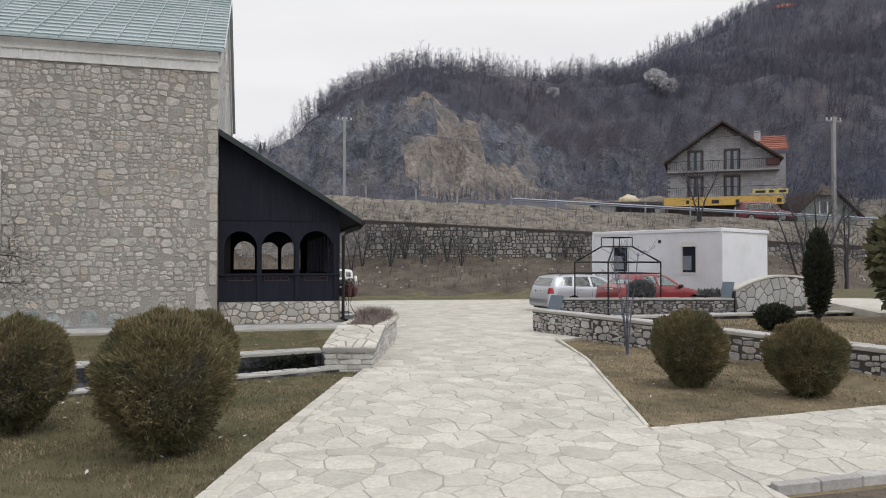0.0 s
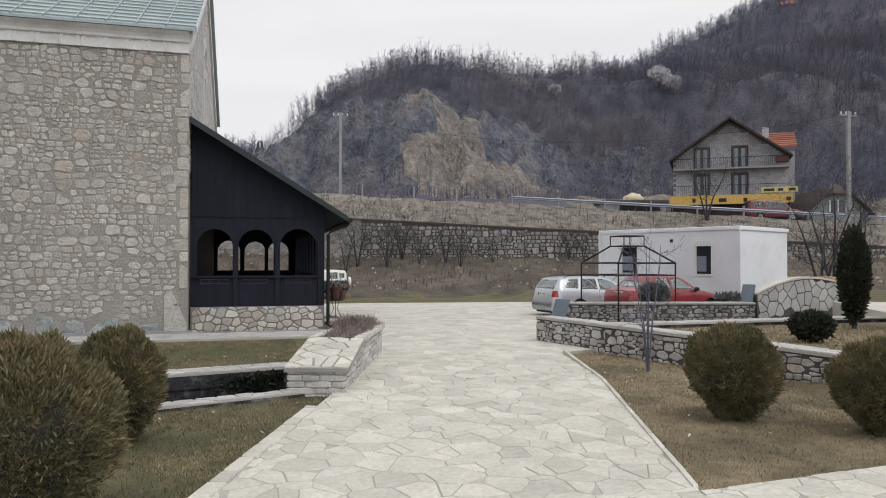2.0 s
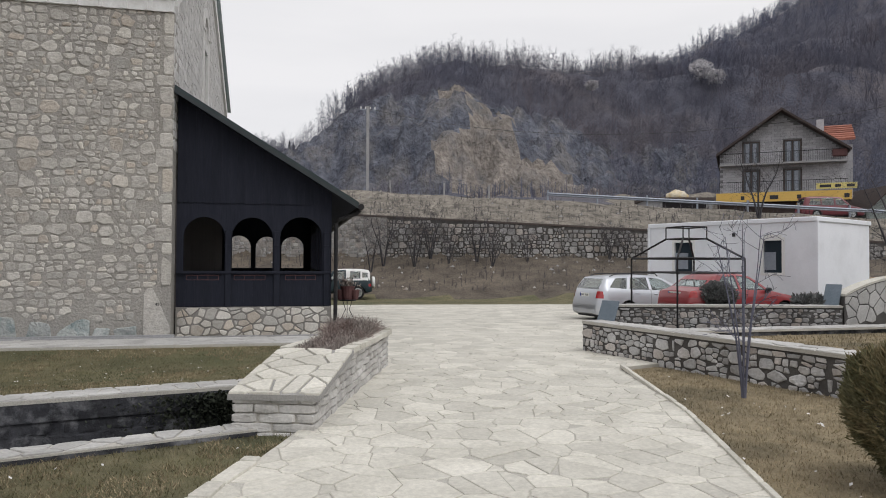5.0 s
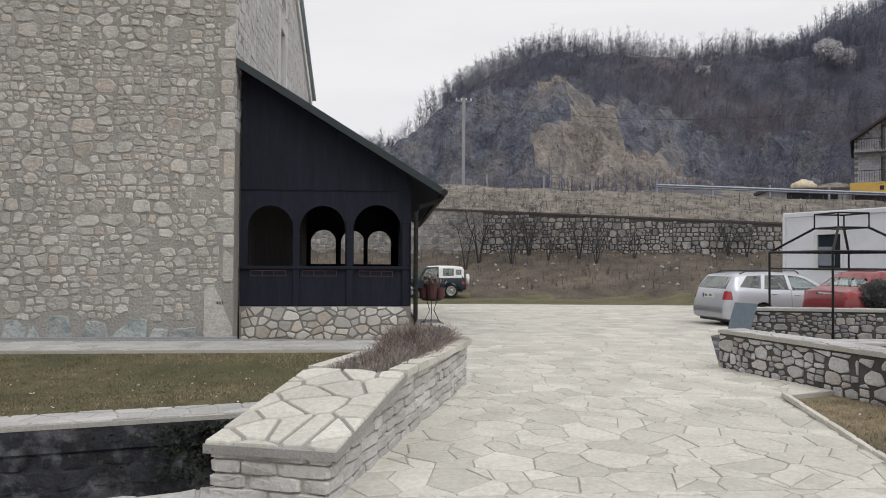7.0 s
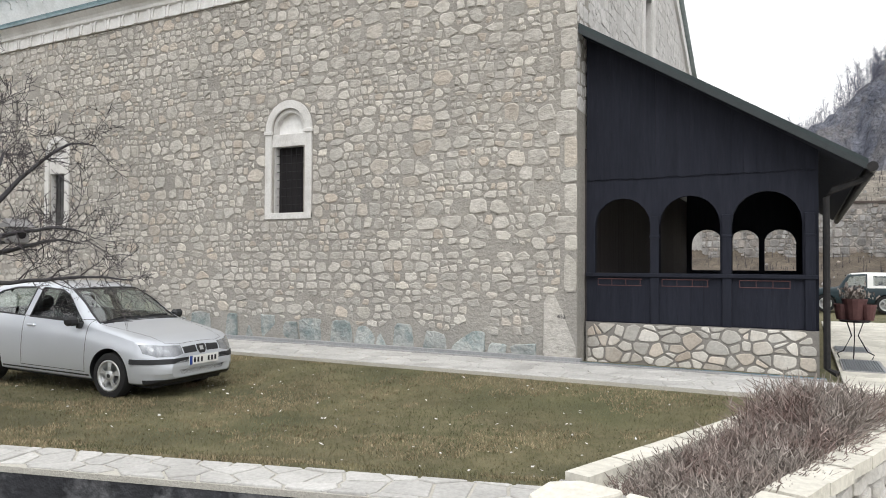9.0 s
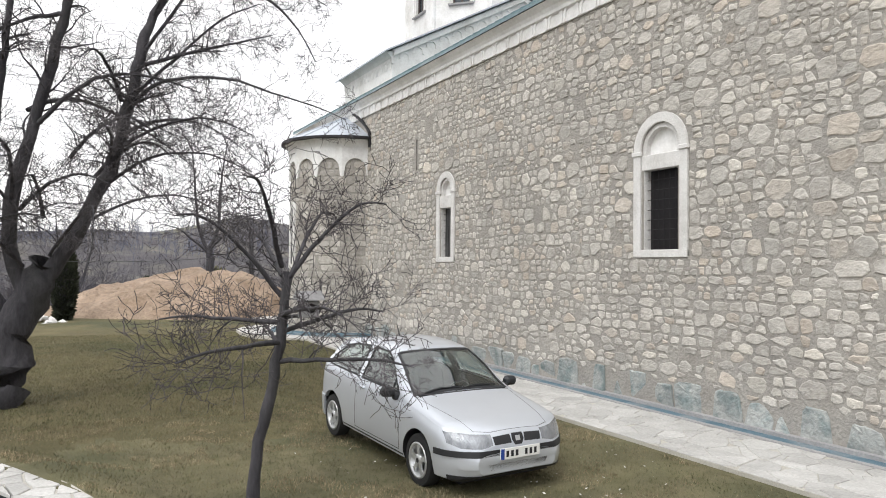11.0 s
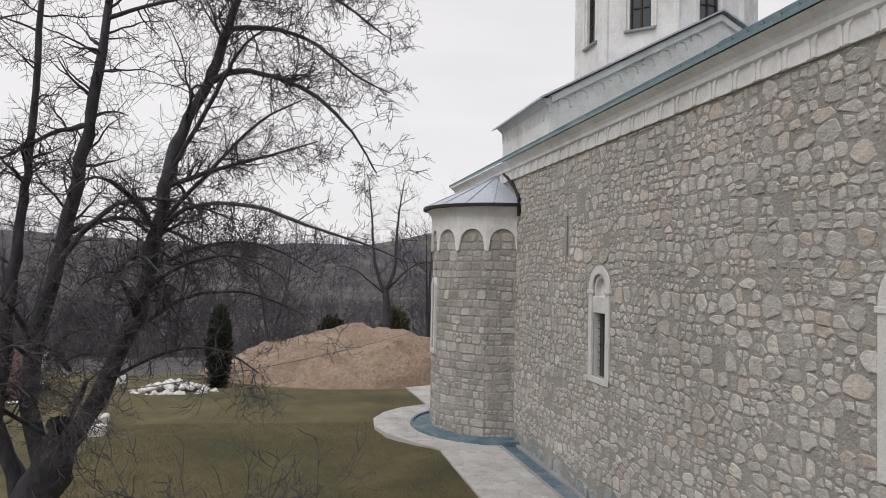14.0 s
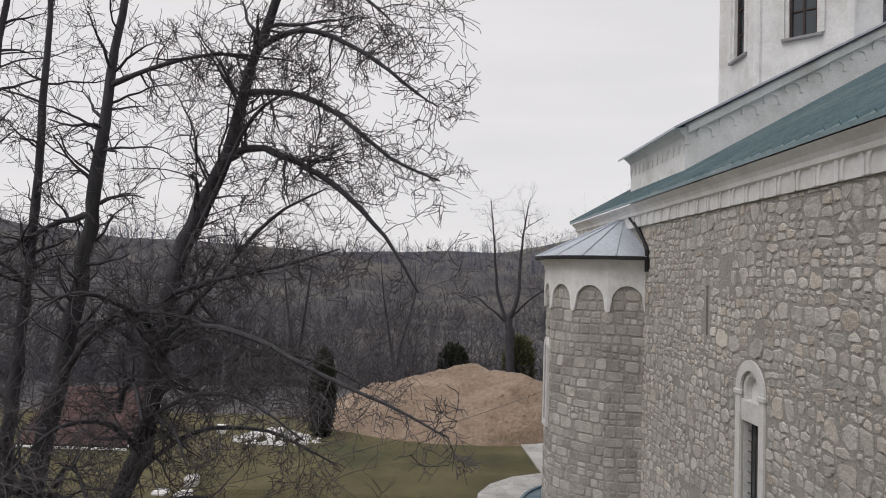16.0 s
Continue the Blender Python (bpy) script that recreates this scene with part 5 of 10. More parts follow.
def rubble(w, h, x0, z0, course, length, holes, gap=(0.004, 0.017), keep=None, least=0.005, slur=0.3, foot=None):
    """Rounded field stones in wavering courses; foot: the height and length of a row of larger ones along the ground. Gives the foot row and the rest."""
    seeds, pulls, frames_, low = [], [], [], 0
    lift = 0.0
    if foot:
        u = -0.3
        while u < w + 0.3:
            du, dv = rng.uniform(*foot[1]), rng.uniform(*foot[0])
            seeds.append((u + du / 2, dv * 0.5))
            pulls.append((0.9 * dv) ** 2)
            frames_.append((u - 0.03, u + du + 0.03, -0.1, dv * rng.uniform(0.95, 1.2)))
            u += du
        low, lift = len(seeds), sum(foot[0]) / 2
    for q in masonry(w, h - lift, course, length, rng, 0.06, 0.13):
        n = len(q)
        seeds.append((sum(p[0] for p in q) / n + rng.gauss(0, 0.02), lift + sum(p[1] for p in q) / n + rng.gauss(0, 0.012)))
        pulls.append((max(p[1] for p in q) - min(p[1] for p in q)) ** 2 * 0.30)
        g = rng.uniform(-0.004, 0.03)
        frames_.append((min(p[0] for p in q) - g, max(p[0] for p in q) + g, lift + min(p[1] for p in q) - g, lift + max(p[1] for p in q) + g))
    off = rng.uniform(0, 90)
    first, polys = [], []
    for i, q in weighted_cells(seeds, pulls, [(0, 0), (w, 0), (w, h), (0, h)], 0.62, 1.42):
        fr = frames_[i]
        for e in ((fr[0], 0, -1, rng.uniform(-0.12, 0.12)), (fr[1], 0, 1, rng.uniform(-0.12, 0.12)), (0, fr[2], 0, -1), (0, fr[3], rng.uniform(-0.1, 0.1), 1)):
            px, py = e[0] or (fr[0] + fr[1]) / 2, e[1] or (fr[2] + fr[3]) / 2
            q = clip(q, px, py, e[2], e[3])
            if len(q) < 3:
                break
        if len(q) < 3:
            continue
        q = [(x0 + u, z0 + v) for u, v in q]
        slurry = noise.noise(Vector((q[0][0] * 0.55, q[0][1] * 0.8, off))) + 0.35 * noise.noise(Vector((q[0][0] * 2.1, q[0][1] * 2.1, off)))
        if i >= low and rng.random() < slur * (0.04 + max(0.0, slurry - 0.16)):
            continue
        if holes:
            q = keep_off(q, holes)
        if len(q) < 3:
            continue
        q = shrink(q, rng.uniform(*gap) if i >= low else rng.uniform(0.008, 0.02))
        if len(q) < 3 or abs(area_of(q)) < least:
            continue
        q = soften(knock(q, rng, 0.11), rng.uniform(0.09, 0.23))
        q = [(a + rng.uniform(-0.014, 0.014), b + rng.uniform(-0.011, 0.011)) for a, b in q]
        if keep and not all(keep(*p) for p in q):
            continue
        (first if i < low else polys).append(q)
    return first, polys


XA = -21.2
S_PLACE = lambda u, v, o: (u, WY - o, v)
plinth, body = rubble(XE - 0.30 - XA, ZM + 0.26, XA, -0.26, (0.13, 0.40), (0.17, 0.56), HOLES, foot=((0.34, 0.64), (0.30, 0.85)))
# worn quoins at the corner, the lowest a tall block
zq = -0.26
while zq < ZM - 0.2:
    hq, wq = (1.28, 0.62) if zq < 0 else (rng.uniform(0.22, 0.75), rng.choice((0.24, 0.31, 0.40)))
    z1 = min(zq + hq, ZM)
    q = [(XE - wq, zq), (XE + 0.012, zq), (XE + 0.012, z1), (XE - wq, z1)]
    body = [b_ for b_ in body if not (sum(p[0] for p in b_) / len(b_) > XE - wq - 0.06 and zq < sum(p[1] for p in b_) / len(b_) < z1)]
    plinth = [b_ for b_ in plinth if not (sum(p[0] for p in b_) / len(b_) > XE - 0.66)]
    body.append(soften(knock(shrink(q, 0.009), rng, 0.06), 0.13))
    zq += hq
NAVE_STONES = (plinth, body)

# cornice: plain band, a row of small blind arches, a hollow moulding, the metal edge
def along_x(name, profile, x0, x1, material, label="", parent=None):
    v = [(x, y, z) for x in (x0, x1) for y, z in profile]
    n = len(profile)
    f = [tuple(range(n))[::-1], tuple(range(n, 2 * n))] + [(i, (i + 1) % n, n + (i + 1) % n, n + i) for i in range(n)]
    bm = bmesh.new()
    vs = [bm.verts.new(p) for p in v]
    for q in f:
        bm.faces.new([vs[i] for i in q])
    bmesh.ops.recalc_face_normals(bm, faces=bm.faces)
    return cp(name, bm, material, label)


cor = [(WY - 0.05, ZM), (WY - 0.05, ZM + 0.26), (WY - 0.11, ZM + 0.29), (WY - 0.12, ZM + 0.36), (WY - 0.16, ZM + 0.43), (WY - 0.23, ZM + 0.49), (WY - 0.285, ZM + 0.535), (WY + 0.8, ZM + 0.56), (WY + 0.8, ZM)]
along_x("cornice", cor, XW, XE, M_PLASTER, "weathered pale plaster cornice")
bm = bmesh.new()
ring_band(bm, lambda u, o, z: Vector((u, -o, z)), 0, 0.0, 0.185, 0.25, -0.14, 0.0, 0.028, 8)
me_arch = bpy.data.meshes.new("frieze_arch")
bm.to_mesh(me_arch)
bm.free()
me_arch.materials.append(M_PLASTER)
x = XE - 0.3
while x > XW + 0.2:
    o = new("frieze_arch", me_arch)
    o.location = (x, WY - 0.05, ZM + 0.0 + 0.145)
    own(o, church)
    x -= 0.53


def gable_roof(x0, x1, y_eave, y_ridge, z_eave, z_ridge, material, seam, rows, sides=(-1, 1), over=0.0, thick=0.07, seam_h=0.035, label=""):
    for sgn in sides:
        ya = y_eave if sgn < 0 else 2 * y_ridge - y_eave
        pts = [(x0, ya, z_eave), (x1, ya, z_eave), (x1, y_ridge, z_ridge), (x0, y_ridge, z_ridge)]
        cp("roof", prism(pts, (0, 0, thick)), material, label)
        if not seam or sgn > 0:
            continue
        bm = bmesh.new()
        n = Vector((0, -(z_ridge - z_eave), y_ridge - ya)).normalized()
        up = Vector((0, y_ridge - ya, z_ridge - z_eave))
        k = int((x1 - x0) / seam)
        for i in range(k + 1):
            xs = x0 + 0.02 + (x1 - x0 - 0.04) * i / k
            a = Vector((xs, ya, z_eave + thick))
            vs = []
            for p in (a, a + up):
                for dx, h in ((-0.014, -0.01), (0.014, -0.01), (0.010, seam_h), (-0.010, seam_h)):
                    vs.append(bm.verts.new(p + Vector((dx, 0, 0)) + n * h))
            for q in range(4):
                bm.faces.new((vs[q], vs[(q + 1) % 4], vs[4 + (q + 1) % 4], vs[4 + q]))
            bm.faces.new(vs[:4][::-1])
            bm.faces.new(vs[4:])
            if i < k and rows:
                step = (x1 - x0 - 0.04) / k
                for r in range(rows):
                    t = (r + 0.4) / rows
                    c = Vector((xs, ya, z_eave + thick)) + up * t
                    vv = [bm.verts.new(c + Vector((dx, 0, 0)) + up.normalized() * s_ + n * h) for dx in (0, step) for s_, h in ((-0.02, -0.01), (0.02, -0.01), (0.012, 0.035), (-0.012, 0.035))]
                    for q in range(4):
                        bm.faces.new((vv[q], vv[(q + 1) % 4], vv[4 + (q + 1) % 4], vv[4 + q]))
        bmesh.ops.recalc_face_normals(bm, faces=bm.faces)
        cp("standing_seam", bm, material)


M_CHROOF = mat("teal seamed sheet metal", (0.105, 0.185, 0.195), (0.17, 0.26, 0.268), 1.1, 0.45, metal=0.1, bump=0.12, fine=9, c=(0.26, 0.31, 0.30), c_scale=0.7, c_amount=0.5, coat=0.2)
# Split between the camera's views; the pale side has its sky sheen painted on.
X_SHEEN = -7.6
gable_roof(XW - 0.2, X_SHEEN, WY - 0.30, YR, ZE - 0.03, ZR, M_CHROOF, 0.34, 0, seam_h=0.045, label="teal standing seam sheet metal")
gable_roof(X_SHEEN, XE + 0.2, WY - 0.30, YR, ZE - 0.03, ZR, M_ROOF, 0.74, 18, seam_h=0.05, label="teal standing seam sheet metal with its sky reflection painted pale")
cp("ridge_cap", tube([(XW - 0.2, YR, ZR + 0.09), (XE + 0.2, YR, ZR + 0.09)], 0.06, 8), M_CHROOF)
cp("finial", tube([(XE - 0.15, YR, ZR), (XE - 0.15, YR, ZR + 0.9)], [0.05, 0.03], 6), M_PORCHROOF)
cp("finial_arm", tube([(XE - 0.15, YR - 0.25, ZR + 0.65), (XE - 0.15, YR + 0.25, ZR + 0.65)], 0.03, 6), M_PORCHROOF)

# east gable front
ring = [(XE, WY + 0.801, ZB), (XE, WN, ZB), (XE, WN, ZE - 0.06), (XE, YR, ZR - 0.03), (XE, WY + 0.801, ZE + 0.36)]
M_FACADE = mat("pale facade stone", (0.55, 0.525, 0.48), (0.63, 0.60, 0.55), 4.0, 0.9, bump=0.5, fine=19, rand=0.1, c=(0.46, 0.435, 0.39), c_scale=1.5, c_amount=0.5)
facade = cp("facade_wall", prism(ring, (-0.8, 0, 0)), M_FACADE)
for b in stone_window(EAST, 28.3, 6.2, 8.35, 0.3, 0.42, 0.78, 8.95, bars=False):
    cut(facade, [b])
cp("north_wall", box(XW, XE - 0.8, WN - 0.8, WN, ZB, ZE - 0.06), M_MORTAR)
cp("west_wall", prism([(XW, WY + 0.8, ZB), (XW, WN - 0.8, ZB), (XW, WN - 0.8, ZE), (XW, YR, ZR - 0.03), (XW, WY + 0.8, ZE)], (0.8, 0, 0)), M_MORTAR)
for sgn, ya in ((-1, WY), (1, WN)):
    a, b = Vector((XE - 0.02, ya - 0.0, ZE - 0.42)), Vector((XE - 0.02, YR, ZR - 0.48))
    cp("verge_band", prism([a, b, b + Vector((0, 0, 0.42)), a + Vector((0, 0, 0.42))], (0.10, 0, 0)), M_PLASTER)
bpy.context.view_layer.update()
_, front = rubble(WN - WY, 8.0, WY, 4.2, (0.24, 0.46), (0.22, 0.6), [(28.3 - 0.78, 28.3 + 0.78, 6.06, 8.95, 28.3, 8.95, 0.78)], keep=lambda u, v: v < ZE - 0.45 + (ZR - ZE) * (1 - abs(u - YR) / (YR - WY)) - 0.02)
lay_stones(front, lambda u, v, o: (XE + o, u, v), 0.010, 0.02, rng, M_FACADE, facade, "stone", limit=80, rough=0.04)

# crossing block and drum below the dome
BX0, BX1, BY0, BZ, BRZ = -26.0, -21.3, 23.1, 10.0, 13.05
blk_ = cp("crossing_block", prism([(BX1, BY0, 8.2), (BX1, 2 * YR - BY0, 8.2), (BX1, 2 * YR - BY0, BZ), (BX1, YR, BRZ), (BX1, BY0, BZ)], (BX0 - BX1, 0, 0)), M_PLASTER, "weathered plaster block under the drum")
gable_roof(BX0 - 0.25, BX1 + 0.22, BY0 - 0.35, YR, BZ - 0.16, BRZ + 0.03, M_ZINC, 0, 0, thick=0.06)
cor2 = [(BY0 - 0.02, BZ - 0.5), (BY0 - 0.03, BZ - 0.3), (BY0 - 0.1, BZ - 0.22), (BY0 - 0.24, BZ - 0.1), (BY0 + 0.1, BZ - 0.06), (BY0 + 0.1, BZ - 0.5)]
along_x("block_cornice", cor2, BX0, BX1 + 0.03, M_PLASTER)
x = BX1 - 0.25
while x > BX0 + 0.2:
    o = new("frieze_arch", me_arch)
    o.location, o.scale = (x, BY0 - 0.005, BZ - 0.55), (0.8, 1, 0.9)
    own(o, church)
    x -= 0.42
sl = (BRZ - BZ) / (YR - BY0)
for i in range(9):
    y_ = BY0 + 0.5 + i * 0.55
    o = new("frieze_arch", me_arch)
    o.rotation_euler = (0, 0, radians(90))
    o.location, o.scale = (BX1, y_, BZ - 0.45 + sl * (y_ - BY0)), (0.85, 1.3, 0.7)
    own(o, church)
for sgn in (-1, 1):
    a = Vector((BX1 - 0.03, YR + sgn * (YR - BY0 - 0.04), BZ - 0.23))
    b = Vector((BX1 - 0.03, YR, BRZ - 0.25))
    cp("block_verge", prism([a, b, b + Vector((0, 0, 0.2)), a + Vector((0, 0, 0.2))], (0.13, 0, 0)), M_PLASTER)
TX, TY, TR = -24.75, 28.8, 3.1
octo = [(TX + TR * math.cos(radians(22.5 + 45 * k)), TY + TR * math.sin(radians(22.5 + 45 * k))) for k in range(8)]
drum = cp("drum", prism([(a, b, 9.5) for a, b in octo], (0, 0, 8.0)), M_PLASTER, "pale plastered octagonal drum")
fcut = []
for k in range(8):
    a, b = Vector((*octo[k], 0)), Vector((*octo[(k + 1) % 8], 0))
    mid, along = (a + b) / 2, (b - a).normalized()
    n = Vector((along.y, -along.x, 0))
    m = Matrix((( along.x, -n.x, 0, mid.x), (along.y, -n.y, 0, mid.y), (0, 0, 1, 0), (0, 0, 0, 1)))
    place = on_face(m)
    if 3 <= k <= 7:
        fcut.append(prism([place(u, 0.1, z) for u, z in arch_ring(0, 15.6, 0.36, 12.85, 8)], n * -0.4))
        dw = new("drum_window")
        dw["label"] = "tall dark drum window in a moulded recess"
        dw.parent, dw.matrix_parent_inverse = church, Matrix.Translation(church.location).inverted()
        link_mesh("glazing", box(-0.4, 0.4, 0.16, 0.2, 12.8, 16.1, m), M_PANE, dw)
        link_mesh("mullion", box(-0.03, 0.03, 0.12, 0.17, 12.8, 16.0, m), M_BROWNTILE, dw)
        link_mesh("side_frame", box(-0.36, -0.3, 0.1, 0.17, 12.8, 15.7, m), M_BROWNTILE, dw)
        link_mesh("side_frame", box(0.3, 0.36, 0.1, 0.17, 12.8, 15.7, m), M_BROWNTILE, dw)
        for zc in (13.6, 14.4, 15.2):
            link_mesh("glazing_bar", box(-0.34, 0.34, 0.12, 0.17, zc - 0.02, zc + 0.02, m), M_BROWNTILE, dw)
        link_mesh("sill", box(-0.52, 0.52, -0.12, 0.1, 12.76, 12.84, m, 0.01), M_CONCRETE, dw)
        bm = bmesh.new()
        ring_band(bm, place, 0, 15.6, 0.46, 0.56, 12.86, -0.02, 0.07, 8)
        link_mesh("moulding", bm, M_PLASTER, dw)
    c0 = octo[k]
    cp("corner_shaft", tube([(c0[0], c0[1], 9.6), (c0[0], c0[1], 17.2)], 0.12, 8), M_PLASTER)
cut(drum, fcut)
cp("drum_cornice", prism([(TX + (a - TX) * 1.08, TY + (b - TY) * 1.08, 17.4) for a, b in octo], (0, 0, 0.35)), M_PLASTER)
cp("dome", rev([(3.25, 0), (3.1, 0.8), (2.6, 1.7), (1.7, 2.4), (0.7, 2.8), (0.0, 2.95)], Matrix.Translation((TX, TY, 17.75)), 16), M_CHROOF, smooth=True)

# side apse
AXC, AYC, AR = -22.97, WY + 0.05, 2.02
APS_N = 42


def cyl(a, r, z):
    """A point on the seven-sided apse."""
    k = 1.012 * math.cos(math.pi / 14) / math.cos(a % (math.pi / 7) - math.pi / 14)
    return (AXC + r * k * math.cos(a), AYC - r * k * math.sin(a), z)


def disc(a, r, z):
    return (AXC + r * math.cos(a), AYC - r * math.sin(a), z)


v, f = [], []
for i in range(APS_N + 1):
    a = math.pi * i / APS_N
    v += [cyl(a, AR, ZB), cyl(a, AR, 6.3)]
for i in range(APS_N):
    f.append((2 * i, 2 * i + 1, 2 * i + 3, 2 * i + 2))
apse = own(raw("apse_wall", v, f, M_MORTAR), church)
bpy.context.view_layer.update()
apse_polys = []
for q in masonry(math.pi * AR, 6.1, (0.20, 0.36), (0.20, 0.5), rng, 0.035, 0.08):
    q = shrink(q, rng.uniform(0.008, 0.016))
    if len(q) >= 3 and abs(area_of(q)) > 0.006:
        apse_polys.append(soften(knock(q, rng, 0.12), rng.uniform(0.1, 0.2)))
APSE_PLACE = lambda u, v_, o: cyl(u / AR, AR + o, v_ - 0.26)
lay_stones(apse_polys, APSE_PLACE, 0.018, 0.03, rng, M_APSE, apse, "stone", edge=0.2, near=lambda u, v_: u, limit=260, rough=0.06)
aw = new("apse_window")
aw["label"] = "narrow slit window in a pale plaster surround"
aw.parent, aw.matrix_parent_inverse = church, Matrix.Translation(church.location).inverted()
for x_ in (-0.2, 0.2):
    link_mesh("jamb", box(AXC + x_ - 0.1, AXC + x_ + 0.1, AYC - AR - 0.05, AYC - AR + 0.25, 2.3, 4.2), M_TRIM, aw)
link_mesh("sill", box(AXC - 0.3, AXC + 0.3, AYC - AR - 0.06, AYC - AR + 0.25, 2.16, 2.3), M_TRIM, aw)
bm = bmesh.new()
ring_band(bm, lambda u, o, z: Vector((AXC + u, AYC - AR - o, z)), 0, 4.2, 0.1, 0.3, 4.19, -0.25, 0.05, 8)
link_mesh("arch", bm, M_TRIM, aw)
# No shutter here: a near-black sheet paints the slit's unlit inside.
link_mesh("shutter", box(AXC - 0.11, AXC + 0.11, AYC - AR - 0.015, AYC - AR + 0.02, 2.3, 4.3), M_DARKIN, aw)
arc_n = 7
pitch = math.pi / arc_n
v, f = [], []
N_ = 7 * 16
for i in range(N_ + 1):
    a = math.pi * i / N_
    t = (a % pitch) / pitch if i < N_ else 1.0
    half = abs(t - 0.5) * pitch * AR
    r_ = 0.375
    zl = 5.28 if half > r_ else 5.52 + 0.42 * math.sqrt(max(0.0, 1 - (half / r_) ** 2))
    if half > r_:
        zl = 5.28 + 0.05 * (1 - (half - r_) / max(1e-6, pitch * AR / 2 - r_))
    v += [cyl(a, AR - 0.03, zl), cyl(a, AR + 0.07, zl), cyl(a, AR + 0.07, 6.32), cyl(a, AR - 0.03, 6.32)]
for i in range(N_):
    k = 4 * i
    for q in range(3):
        f.append((k + q, k + q + 1, k + q + 5, k + q + 4))
own(raw("apse_arcade", v, f, M_PLASTER, None, "pale plaster blind arcade"), church)
prof = [(AR + 0.08, 6.3), (AR + 0.1, 6.42), (AR + 0.16, 6.44), (AR + 0.17, 6.52), (AR + 0.24, 6.58), (AR + 0.26, 6.66), (AR - 0.1, 6.7)]
v = [cyl(math.pi * i / APS_N, r, z) for i in range(APS_N + 1) for r, z in prof]
n = len(prof)
f = [(i * n + k, i * n + k + 1, (i + 1) * n + k + 1, (i + 1) * n + k) for i in range(APS_N) for k in range(n - 1)]
own(raw("apse_cornice", v, f, M_PLASTER, smooth=True), church)
v = [(AXC, AYC, 7.78)] + [disc(math.pi * i / APS_N, AR + 0.36, 6.66) for i in range(APS_N + 1)] + [disc(math.pi * i / APS_N, AR + 0.34, 6.6) for i in range(APS_N + 1)]
f = [(0, i + 1, i + 2) for i in range(APS_N)] + [(1 + i, 2 + APS_N + i, 3 + APS_N + i, 2 + i) for i in range(APS_N)]
own(raw("apse_roof", v, f, M_ZINC, None, "grey sheet metal half cone"), church)
own(raw("apse_roof_edge", [disc(math.pi * i / APS_N, r, z) for i in range(APS_N + 1) for r, z in ((AR + 0.37, 6.66), (AR + 0.38, 6.58), (AR + 0.2, 6.57))], [(3 * i + k, 3 * i + k + 1, 3 * i + k + 4, 3 * i + k + 3) for i in range(APS_N) for k in (0, 1)], M_BLACKIRON), church)
for i in range(1, 9):
    a = math.pi * i / 9
    p = disc(a, AR + 0.36, 6.67)
    cp("roof_seam", tube([(AXC, AYC - 0.02, 7.79), p], 0.018, 5), M_ZINC)
# dark flashing where the apse roof meets the wall
rngf = random.Random(3)
for sgn in (-1, 1):
    pts = [(AXC + sgn * t * (AR + 0.3), WY - 0.04, 7.86 - 1.1 * t ** 1.7 + 0.05) for t in np.linspace(0, 1, 8)] + [(AXC + sgn * (AR + 0.33), WY - 0.04, 6.3)]
    cp("flashing", tube(pts, [0.05 * rngf.uniform(0.8, 1.5) for _ in pts], 6), M_BLACKIRON)

# drain along the wall foot
drain = empty("wall_drain", "blue painted concrete gutter along the church wall", "drain", kind="structure")
link_mesh("gutter_bed", box(-20.8, 2.7, 21.5, WY + 0.0, -0.4, -0.155), M_DRAIN, drain)
link_mesh("gutter_lip", box(-20.8, 2.7, 21.44, 21.52, -0.4, -0.10), M_CONCRETE, drain)
link_mesh("gutter_step", box(-20.8, -1.0, WY - 0.12, WY + 0.02, -0.4, -0.10), M_CONCRETE, drain)
v = [disc(math.pi * i / APS_N, r, z) for i in range(APS_N + 1) for r, z in ((AR - 0.05, -0.04), (AR + 0.12, -0.04), (AR + 0.14, -0.08), (AR + 0.55, -0.08), (AR + 0.56, -0.03), (AR + 0.64, -0.03), (AR + 0.66, -0.4))]
f = [(7 * i + k, 7 * i + k + 1, 7 * i + k + 8, 7 * i + k + 7) for i in range(APS_N) for k in range(6)]
raw("apse_gutter", v, f, M_DRAIN, drain)
for x0 in (-1.0, 0.05):
    gr = empty("drain_grate", "narrow steel grate set in the paving", "grate", group="drain grates")
    link_mesh("frame", box(x0, x0 + 0.98, 21.52, 21.72, -0.15, -0.125), M_BLACKIRON, gr)
    for i in range(24):
        link_mesh("bar", box(x0 + 0.03 + i * 0.04, x0 + 0.05 + i * 0.04, 21.53, 21.71, -0.125, -0.115), M_GRATE, gr)

# ---- timber porch ----
porch = empty("porch", "black stained timber porch with round arches on a stone base", "porch", (0.8, 28.0, -0.2))
PX0, PX1, PY0, PY1 = XE + 0.04, 2.62, 22.45, 34.6
RSL = (5.74 - 3.07) / (3.26 - XE)


def roof_under(x):
    return 5.74 - RSL * (x - XE) - 0.13


def pp(name, bm, material, label="", smooth=False):
    return own(link_mesh(name, bm, material, None, label, smooth), porch)


rng = random.Random(51)
base_s = pp("stone_base", box(PX0, PX1, PY0, PY0 + 0.35, -0.4, 0.5), M_WALLJOINT)
pp("stone_base", box(PX1 - 0.35, PX1, PY0 + 0.35, PY1, -0.4, 0.5), M_WALLJOINT)
pp("stone_base", box(PX0, PX1 - 0.35, PY1 - 0.35, PY1, -0.4, 0.5), M_WALLJOINT)
pp("porch_floor", box(PX0, PX1 - 0.35, PY0 + 0.35, PY1 - 0.35, -0.4, 0.42), M_CONCRETE)
bpy.context.view_layer.update()
